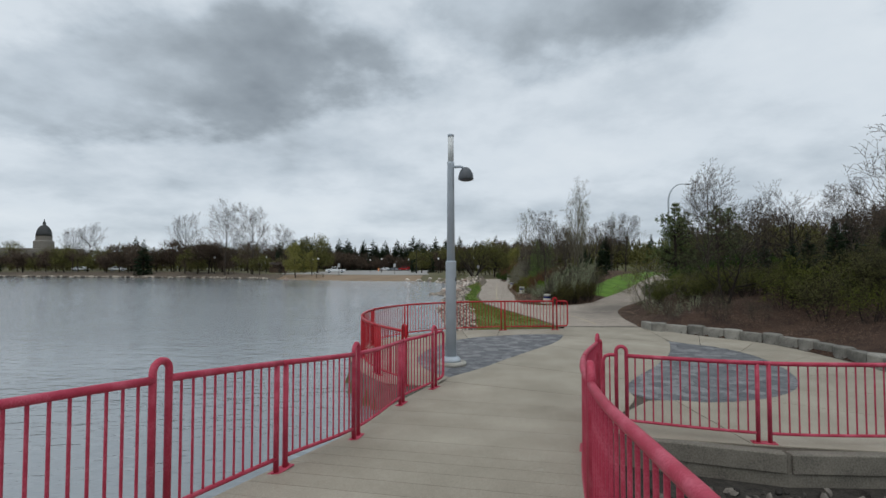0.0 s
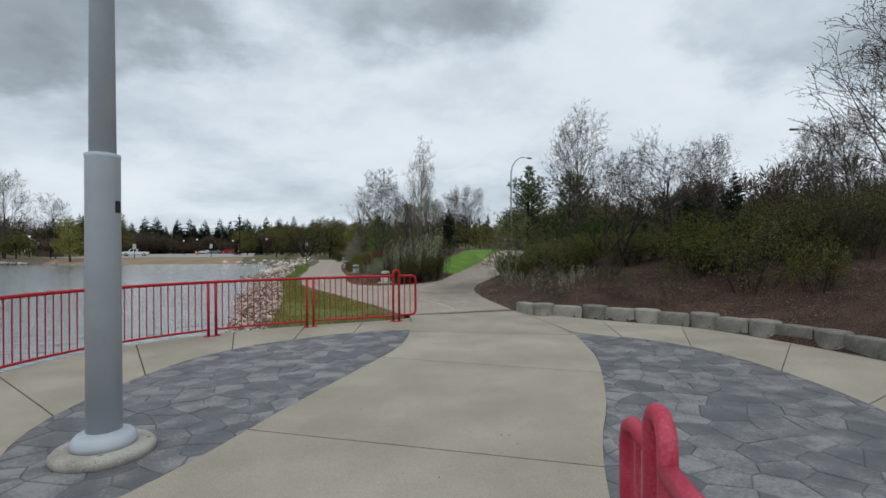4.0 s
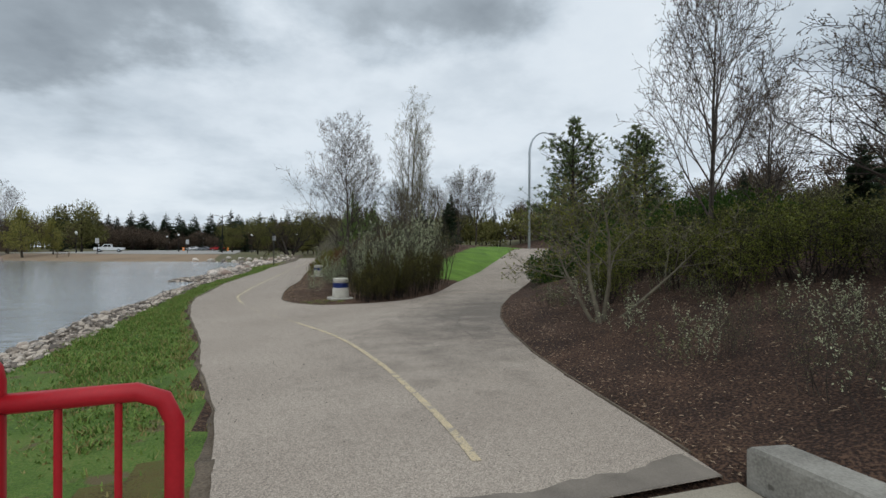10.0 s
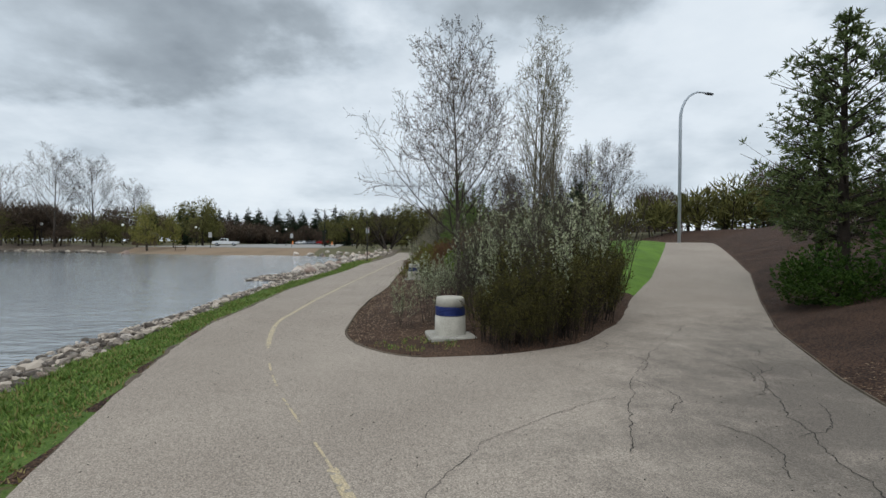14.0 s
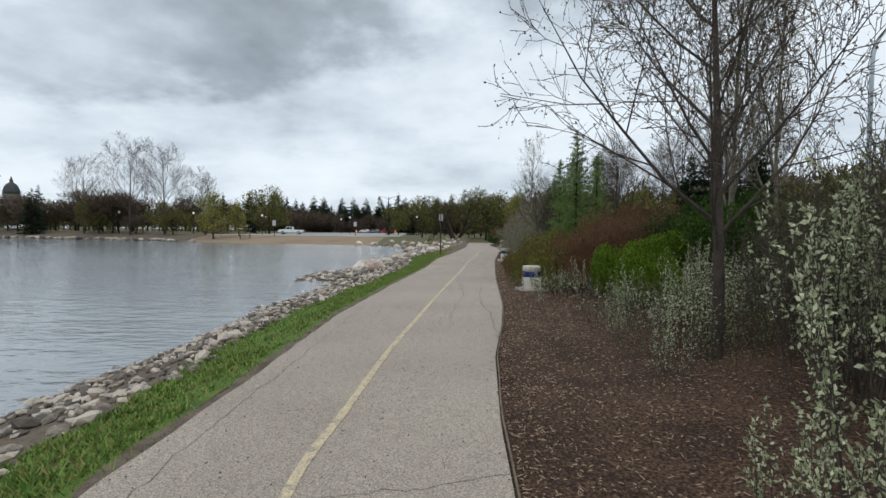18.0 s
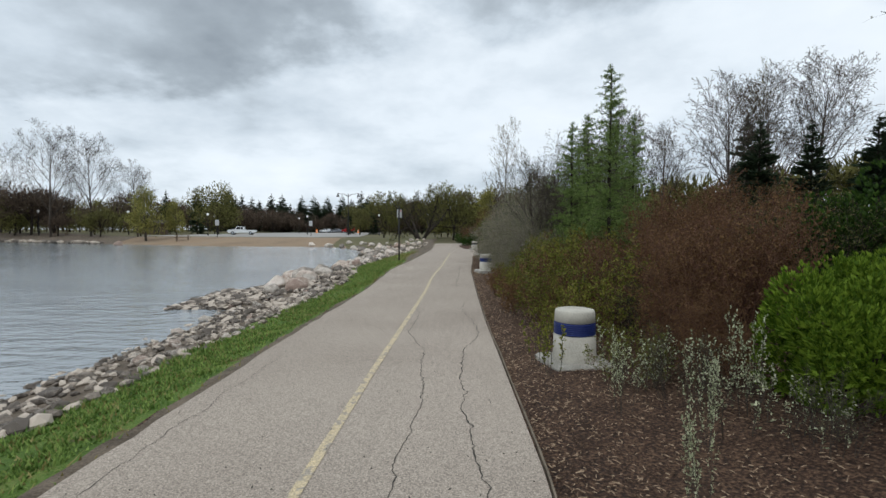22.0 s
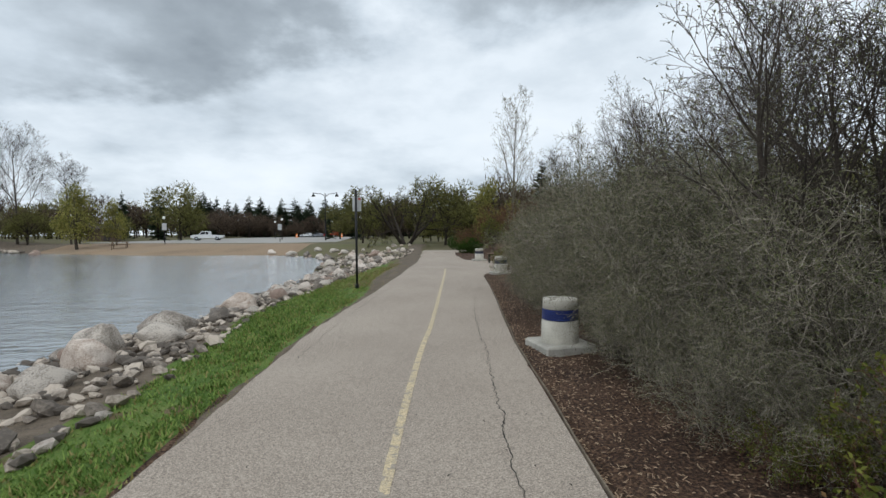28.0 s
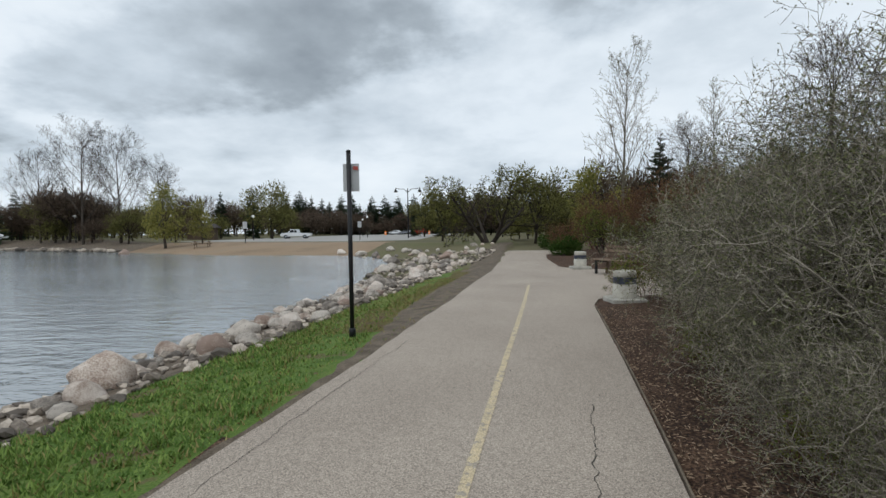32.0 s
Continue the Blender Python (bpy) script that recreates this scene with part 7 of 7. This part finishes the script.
for _ in range(26):
    plant("hillbrown", prnd.uniform(20, 34), prnd.uniform(8, 40), prnd.uniform(1.8, 2.8), wide=1.3)

# planted island between the two paths
plant("islandtree", 6.95, 33.2, 5.5, 200, wide=0.85)
plant("poplar", 11.1, 40.0, 8.0, 0, wide=0.9)
plant("poplar", 10.5, 39.2, 6.9, 90, wide=0.9)
plant("poplar", 10.95, 38.3, 6.2, 150, wide=0.9)
plant("poplar", 18.9, 54.0, 6.0, 30, wide=0.8)
plant("spruce", 13.0, 43.2, 2.4)
for _ in range(46):
    y = prnd.uniform(29.3, 33.8)
    lo, hi = max(ip(y, PATH_R) + 0.75, 4.9 + 1.05 * (y - 30.04)), min(ip(y, FORK_L) - 0.4, 10.2)
    x = prnd.uniform(lo, hi) if hi > lo else -99
    if x < 0 or math.hypot(x - 6.22, y - 29.36) < 0.6 or y < 29.36 and x < 6.6:
        continue
    plant("silver" if prnd.random() < 0.68 else "drystem", x, y, min(0.95 + 0.4 * (x - 5.2), 2.3) * prnd.uniform(0.75, 1.2), wide=0.85)
for x, y, h in ((6.66, 28.85, 0.75), (7.0, 28.8, 0.9), (7.4, 28.9, 0.95), (7.85, 29.2, 1.1), (8.3, 29.6, 1.15), (8.9, 30.3, 1.2), (9.4, 31.0, 1.2), (7.3, 29.6, 1.2), (8.0, 30.3, 1.35), (6.8, 28.5, 0.55), (7.1, 28.6, 0.65), (7.45, 28.75, 0.75), (7.85, 29.05, 0.9)):
    plant("brownshrub", x, y, h, wide=1.1)
for _ in range(78):
    y = prnd.uniform(32.6, 39.2)
    x = ip(y, PATH_R) + (1.0 if y > 37.6 else 1.45) + 2.4 * prnd.random()
    if math.hypot(x - 7.75, y - 36.65) < 0.95 or math.hypot(x - 8.0, y - 38.2) < 1.0:
        continue
    plant("silverlow", x, y, prnd.uniform(0.35, 0.85))
for x, y, h in ((6.9, 35.3, 0.9), (6.35, 33.0, 0.8), (7.2, 34.5, 1.0), (6.9, 33.9, 1.1), (7.7, 35.0, 1.1), (6.35, 34.3, 0.7), (6.0, 37.2, 0.7), (6.45, 37.9, 0.75), (6.2, 38.5, 0.8), (7.0, 38.2, 0.9)):
    plant("silver", x, y, h, wide=0.7)
for x, y, h in ((7.9, 33.6, 1.2), (8.4, 34.2, 1.3), (7.6, 32.6, 1.2), (8.9, 35.0, 1.3), (8.2, 32.9, 1.4), (8.6, 36.2, 1.0), (9.3, 36.8, 1.1), (6.7, 38.6, 0.6), (7.1, 37.6, 0.5)):
    plant("drystem", x, y, h)
for x, y, h in ((5.98, 39.55, 0.75), (5.94, 39.95, 0.7), (6.62, 39.5, 0.6), (6.9, 41.3, 1.1), (7.9, 42.2, 1.5), (7.0, 43.5, 1.1), (8.4, 43.0, 1.6)):
    plant("yellowstem", x, y, h)
plant("cedar", 7.75, 36.65, 0.85, wide=1.15)
plant("cedar", 7.75, 38.2, 0.92, wide=1.05)
plant("cedar", 8.75, 38.75, 1.0, wide=1.1)
for x, y, h in ((9.3, 34.3, 1.4), (9.9, 35.4, 1.5), (10.6, 36.6, 1.5), (11.3, 37.7, 1.5), (12.0, 38.8, 1.5), (8.9, 33.2, 1.3)):
    plant("oliveshrub" if prnd.random() < 0.5 else "hillbrown", x, y, h)
for x, y, h in ((10.0, 38.9, 1.3), (10.9, 40.4, 1.4), (10.0, 41.0, 1.2), (11.6, 39.6, 1.4)):
    plant("darkcedar", x, y, h, wide=1.15)
for x, y, h in ((7.3, 39.5, 1.0), (7.8, 40.0, 1.5), (8.3, 40.5, 1.6), (7.2, 38.9, 0.7), (8.0, 42.6, 1.4), (8.9, 42.8, 1.6), (7.4, 42.0, 1.0), (9.8, 43.2, 1.7), (7.7, 41.1, 1.1), (8.7, 41.2, 1.4), (10.6, 43.4, 1.7), (7.2, 40.5, 0.85), (11.4, 43.4, 1.7), (9.4, 40.6, 1.6), (9.6, 42.0, 1.6)):
    plant("redshrub" if prnd.random() < 0.65 else "hillbrown", x, y, h * 0.9)
for x, y, h in ((6.85, 40.6, 0.8), (6.5, 41.4, 0.7), (6.9, 42.1, 0.9), (6.55, 42.9, 0.75), (7.2, 43.3, 1.0), (6.75, 43.9, 0.8), (7.5, 44.3, 1.1), (7.0, 44.9, 0.85), (7.7, 45.4, 1.1), (7.2, 46.0, 0.8), (8.2, 45.9, 1.1), (7.4, 46.9, 0.8), (8.1, 46.7, 1.0), (6.62, 39.3, 0.5), (7.5, 42.8, 1.1), (7.9, 43.9, 1.2), (8.7, 44.6, 1.2), (6.95, 41.6, 0.7), (7.4, 41.5, 1.0), (6.6, 45.4, 0.6), (6.9, 46.6, 0.6), (8.9, 45.6, 1.2)):
    plant("yellowshrub", x, y, h)
for x, y, h in ((8.59, 44.5, 4.5), (8.6, 46.9, 3.9), (9.6, 45.6, 3.6), (9.4, 48.0, 4.3), (10.8, 49.4, 4.2)):
    plant("larch", x, y, h, wide=1.1)
for x, y, h in ((14.6, 49.6, 4.4), (18.2, 52.6, 5.2), (19.6, 52.2, 5.6)):
    plant("ash", x, y, h)
for x, y, h in ((13.6, 47.0, 3.2), (12.6, 44.2, 2.6), (14.4, 44.2, 3.0), (17.9, 53.4, 4.4)):
    plant("spruce", x, y, h)
for x, y, h in ((8.6, 49.3, 3.8), (9.6, 49.0, 3.6), (10.4, 54.4, 3.6), (11.2, 57.2, 3.6)):
    plant("greytree", x, y, h)
for x, y, h in ((7.7, 49.4, 1.1), (7.9, 50.6, 1.2), (7.8, 48.4, 1.0), (7.35, 48.7, 0.75), (7.5, 49.9, 0.8), (7.6, 47.8, 0.7), (8.0, 51.8, 1.0), (8.1, 53.4, 1.2), (8.3, 55.0, 1.2), (8.2, 48.2, 1.5), (8.8, 49.6, 1.8), (8.3, 50.6, 1.7), (9.0, 51.2, 2.1), (8.5, 52.3, 1.7), (9.2, 53.2, 2.2), (8.7, 54.2, 1.9), (9.6, 54.9, 2.4), (9.0, 55.6, 2.0), (9.8, 56.6, 2.4), (9.2, 57.4, 2.0), (10.2, 58.4, 2.3), (9.5, 59.4, 1.8), (10.6, 60.2, 2.0), (9.6, 60.6, 1.3), (9.9, 51.6, 2.2), (10.4, 53.0, 2.3), (7.75, 52.4, 0.9), (7.85, 53.0, 1.0), (7.8, 53.9, 1.0), (8.0, 54.6, 1.1), (8.2, 55.8, 1.1), (8.4, 56.6, 1.2), (7.6, 50.4, 0.7)):
    plant("greyshrub", x, y, h)
# dark shrubs added among the grey ones to deepen the shade inside
for x, y, h in ((9.2, 50.4, 1.7), (9.6, 53.8, 1.8), (8.4, 52.9, 0.9), (8.5, 54.0, 1.0), (8.3, 51.8, 0.8), (8.8, 55.2, 1.0), (8.1, 50.0, 0.8), (8.0, 48.9, 0.8), (9.4, 55.4, 1.7), (9.8, 57.6, 1.7), (10.0, 59.4, 1.5)):
    plant("hillbrown", x, y, h, wide=1.2)
for x, y, h in ((7.9, 48.9, 0.5), (8.0, 54.9, 0.5), (8.3, 57.0, 0.6), (8.9, 61.6, 0.9), (9.3, 62.2, 1.0), (7.55, 47.5, 0.5), (8.1, 47.9, 0.5), (7.3, 48.0, 0.35)):
    plant("yellowshrub", x, y, h, v=2)


# along the far end of the path
plant("poplar", 13.2, 80.0, 10.4)
plant("poplar", 19.0, 82.0, 7.6)
plant("leanwillow", 5.6, 95.0, 8.2, 30)
plant("fargreen", 10.2, 101.0, 7.6)
plant("fargreen", 0.5, 104.0, 6.0)
plant("farbrown", 15.5, 90.0, 7.4)
plant("faryellow", 13.2, 86.0, 6.2)
for x, y, h in ((11.4, 74.0, 2.2), (12.0, 78.0, 2.6), (10.8, 84.0, 1.8), (11.6, 70.6, 1.6), (13.0, 72.0, 2.6), (12.4, 66.5, 2.4), (12.0, 63.6, 2.6), (13.5, 69.0, 3.0)):
    plant(prnd.choice(("greenshrub", "oliveshrub", "redshrub")), x, y, h, wide=1.3)
for x, y, h in ((10.4, 88.0, 1.3), (11.6, 90.0, 1.5), (9.9, 78.5, 1.0)):
    plant("darkcedar", x, y, h, wide=1.4)
for x, y, h in ((16.0, 62.0, 5.0), (17.5, 70.0, 6.0), (15.0, 76.0, 5.0), (20.0, 64.0, 5.6), (14.0, 56.0, 5.2)):
    plant("ash", x, y, h)
plant("spruce", 16.6, 84.0, 6.5)

# far shore
for x, y, h in ((-54.0, 117.0, 15.2), (-46.4, 115.0, 13.8), (-37.6, 112.0, 10.0)):
    plant("farbare", x, y, h)
plant("faryellow", -33.4, 106.4, 8.2)
plant("faryellow", -30.6, 109.5, 6.0, wide=0.8)
plant("fargreen", -39.5, 147.5, 12.6)
far_bank = smooth_line(LAKE_FAR[5:11], 6)
for i, (p, d) in enumerate(resample(far_bank, 3.4)):
    if p.x > -41 or p.x < -330:
        continue
    back = prnd.uniform(6, 13)
    x, y = p.x, p.y + back
    key = prnd.choice(("farbrown", "farbrown", "farbrown", "fargreen", "farbrown", "farspruce" if i % 5 == 0 else "farbrown"))
    low = -58 < x < -41
    plant(key, x, y, prnd.uniform(3.6, 5.2) if low else prnd.uniform(4.5, 8.0) * (1.3 if key == "farspruce" else 1), wide=1.35 if low else 1.15)
for x, y, h in ((-104, 139, 12), (-110, 141, 11), (-70, 131, 8), (-75, 132, 9), (-88, 134, 8.5)):
    plant("farbare" if h > 10.5 else "farbrown", x, y, h)
plant("farspruce", -92, 142, 11)
for x, y, h in ((-60, 121, 9.5), (-64, 124, 9), (-57, 122, 8.5), (-82, 128, 9)):
    plant("farbrown", x, y, h, wide=1.1)
plant("farbare", -67, 123, 13)
plant("farspruce", -79, 125, 9.5, wide=1.3)
plant("farspruce", -46, 152, 11)
plant("farspruce", -52, 150, 10)
for i in range(64):
    x = -72 + i * 1.75 + prnd.uniform(-0.8, 0.8)
    y = 226 + prnd.uniform(-6, 8) - (8 if x > 5 else 0)
    plant("farspruce", x, y, prnd.uniform(11, 16.5), wide=1.35)
for i in range(20):
    x = -64 + i * 5.4 + prnd.uniform(-1.5, 1.5)
    plant(prnd.choice(("farbrown", "farbrown", "fargreen")), x, 217 + prnd.uniform(-4, 3) - (18 if x > 0 else 0), prnd.uniform(6.5, 10.5), wide=1.1)
for i in range(14):
    plant("farbrown", -64 + i * 1.6 - (i % 3) * 2, 150 + i * 5.0, prnd.uniform(6, 10), wide=1.2)
for i in range(24):
    x = -10 + i * 2.8
    plant(prnd.choice(("farbrown", "fargreen", "farbrown", "farbrown", "farspruce")), x, 150 - 1.1 * i + prnd.uniform(-6, 6), prnd.uniform(6, 9.5))
for i in range(16):
    plant(prnd.choice(("farbrown", "fargreen", "farspruce")), 20 + i * 2.6, 118 - i * 2.8 + prnd.uniform(-4, 4), prnd.uniform(6, 9))
for i in range(18):
    plant(prnd.choice(("farbrown", "farbrown", "farspruce")), 44 + prnd.uniform(-4, 6), 70 - i * 5.0, prnd.uniform(5, 8))


def woods(label, runs, seed, mats):
    """A belt of distant trees too many to count."""
    rnd = random.Random(seed)
    g, gt = Geo(), Geo()
    for (x0, y0), (x1, y1), count, h0, h1, deep in runs:
        for i in range(count):
            f = (i + rnd.random()) / count
            H = rnd.uniform(h0, h1)
            x, y = x0 + (x1 - x0) * f, y0 + (y1 - y0) * f + rnd.uniform(0, deep)
            haze(g, g, rnd, Vector((x, y, gz(x, y))), H, H * rnd.uniform(0.42, 0.6), int(46 * H), 1.1, 0.08, lobes=8, z0=0.02)
    tagged(part("far_woods", g, mats), label, "woods", kind="stuff")


woods("brown leafless woods behind the car park", [((-110, 240), (80, 236), 92, 9, 13.5, 14), ((-70, 222), (30, 214), 60, 3.5, 5.5, 4), ((-4, 150), (70, 122), 52, 6, 9, 10), ((60, 120), (66, -10), 44, 6, 9, 6)], 4, [BARK_DARK, TWIG_FAR])
woods("olive and brown woods along the far lake shore", [((-46, 139), (-160, 166), 100, 2.8, 4.6, 4), ((-160, 160), (-330, 222), 60, 3, 5, 4), ((-60, 150), (-150, 172), 60, 6.5, 9.5, 10), ((22, 80), (54, 54), 44, 3.2, 5.2, 6), ((54, 54), (52, 8), 30, 3.0, 5.0, 6), ((8, 108), (30, 92), 22, 3, 5, 5), ((-150, 160), (-330, 226), 40, 7, 11, 14), ((-330, 226), (-800, 330), 40, 10, 16, 20), ((-60, 168), (-66, 236), 16, 8, 11, 4)], 6, [BARK_DARK, TWIG_OLIVE])

# ---------------------------------------------------------------- grass and litter
g, gd = Geo(), Geo()
rnd = random.Random(5)


def blade(g, x, y, z, h, w):
    a = rnd.uniform(0, 6.283)
    ln = rnd.uniform(0.2, 1.3) * h
    dx, dy = math.cos(a), math.sin(a)
    px, py = -dy * w, dx * w
    n = len(g.v)
    g.v += [(x - px, y - py, z), (x + px, y + py, z), (x + dx * ln, y + dy * ln, z + h)]
    g.f.append((n, n + 1, n + 2))
    g.m.append(0)


for _ in range(165000):
    y = 17.4 + (rnd.random() ** 1.1) * 50
    a, b = ip(y, GRASS_EDGE) - 0.15, ip(y, PATH_L) - 0.02
    x = a + (b - a) * rnd.random()
    if y < 18.1 and x > 4.3:
        continue
    patch = noise.noise(Vector((x * 0.9, y * 0.5, 2)))
    clump = noise.noise(Vector((x * 5.0, y * 5.0, 4)))
    if y < 23 and noise.noise(Vector((x * 1.2, y * 0.9, 6))) > 0.02 + (y - 17) * 0.05 and rnd.random() < 0.8:
        continue
    if rnd.random() < ip(y, [(17, 0.4), (20, 0.15), (23, 0.0), (58, 0.0), (62, 0.55), (68, 0.75)]):
        continue
    if clump < -0.2 and rnd.random() < 0.4:
        continue
    edge = (b - x) / max(b - a, 0.1)
    if patch < -0.25 and rnd.random() < 0.7 or b - x < 0.03 + 0.1 * rnd.random() + ip(y, [(18, 0.1), (24, 0.03), (30, 0.08), (34, 0.17), (42, 0.17), (46, 0.06), (56, 0.1), (58.5, 0.35), (62, 0.75), (74, 0.8)]) and rnd.random() < 0.93:
        continue
    dry = edge < 0.12 and rnd.random() < 0.5 or rnd.random() < 0.12 or rnd.random() < ip(y, [(17, 0.7), (19, 0.45), (21, 0.15), (24, 0.05), (57, 0.03), (61, 0.4), (66, 0.7)])
    blade(gd if dry else g, x, y, gz(x, y), rnd.uniform(0.02, 0.05) * (1.2 if patch > 0.1 else 0.85) * (1.5 if clump > 0.12 else 0.75), rnd.uniform(0.006, 0.013))
for _ in range(800):
    a, q = rnd.uniform(0, 6.283), rnd.random() ** 0.5
    x, y = 5.75 + 0.62 * q * math.cos(a), 29.0 + 0.5 * q * math.sin(a)
    if noise.noise(Vector((x * 4, y * 4, 8))) > 0.0:
        blade(gd if rnd.random() < 0.45 else g, x, y, gz(x, y), rnd.uniform(0.015, 0.045), rnd.uniform(0.005, 0.01))
tagged(part("grass", g, BLADE), "short uneven green grass verge along the lake path", "grass", kind="stuff")
tagged(part("dry_grass", gd, BLADE_DRY), "dry straw-coloured grass among the green verge", "grass", kind="stuff")

g = Geo()
for _ in range(56000):
    if rnd.random() < 0.75:
        y = rnd.uniform(29.2, 61)
        x = ip(y, PATH_R) + 0.05 + rnd.random() ** 1.4 * 3.4
    else:
        y = rnd.uniform(12.5, 27)
        x = (ip(y, FORK_R) + 0.05 if y > 18 else ip(18 - 0, FORK_R) + 2.2 + (18 - y) * 0.2) + rnd.random() ** 1.3 * 4.5
    z = gz(x, y)
    L, w = rnd.uniform(0.006, 0.022), rnd.uniform(0.0016, 0.0042)
    if rnd.random() < 0.06:
        L *= 1.8
    a = rnd.uniform(0, 6.283)
    d = Vector((math.cos(a), math.sin(a), rnd.uniform(-0.25, 0.35))) * L
    s = Vector((-math.sin(a), math.cos(a), rnd.uniform(-0.3, 0.3))) * w
    c = Vector((x, y, z + 0.012))
    up = Vector((0, 0, 0.006))
    n = len(g.v)
    g.v += [tuple(c - d - s), tuple(c + d - s), tuple(c + d + s), tuple(c - d + s), tuple(c + up)]
    g.f += [(n, n + 1, n + 4), (n + 1, n + 2, n + 4), (n + 2, n + 3, n + 4), (n + 3, n, n + 4)]
    g.m += [0] * 4
tagged(part("bark_chips", g, CHIP), "scattered shredded bark chips on the planting beds", "mulch", kind="stuff")

g = Geo()
for _ in range(1700):
    y = rnd.uniform(20, 38) if rnd.random() < 0.6 else rnd.uniform(6, 60)
    if y < 18:
        x = rnd.uniform(0.5, 7.0)
        z = 0.002
        if y < 9:
            x, z = rnd.uniform(0.2, 2.0), ip(y, DECK) + 0.002
    else:
        a, b = ip(y, PATH_L), ip(y, PATH_R if y > 28.3 else FORK_R)
        x, z = a + (b - a) * rnd.random(), 0.002
    s = rnd.uniform(0.004, 0.011)
    a = rnd.uniform(0, 6.283)
    d, w = Vector((math.cos(a), math.sin(a), 0.15)) * s, Vector((-math.sin(a), math.cos(a), 0)) * s * 0.5
    c = Vector((x, y, z))
    n = len(g.v)
    g.v += [tuple(c - d), tuple(c + w), tuple(c + d + Vector((0, 0, 0.004))), tuple(c - w), tuple(c + Vector((0, 0, 0.006)))]
    g.f += [(n, n + 1, n + 4), (n + 1, n + 2, n + 4), (n + 2, n + 3, n + 4), (n + 3, n, n + 4)]
    g.m += [0] * 4
tagged(part("path_litter", g, CRACK), "tiny dark bits of leaf litter on the paving", "litter", kind="stuff")
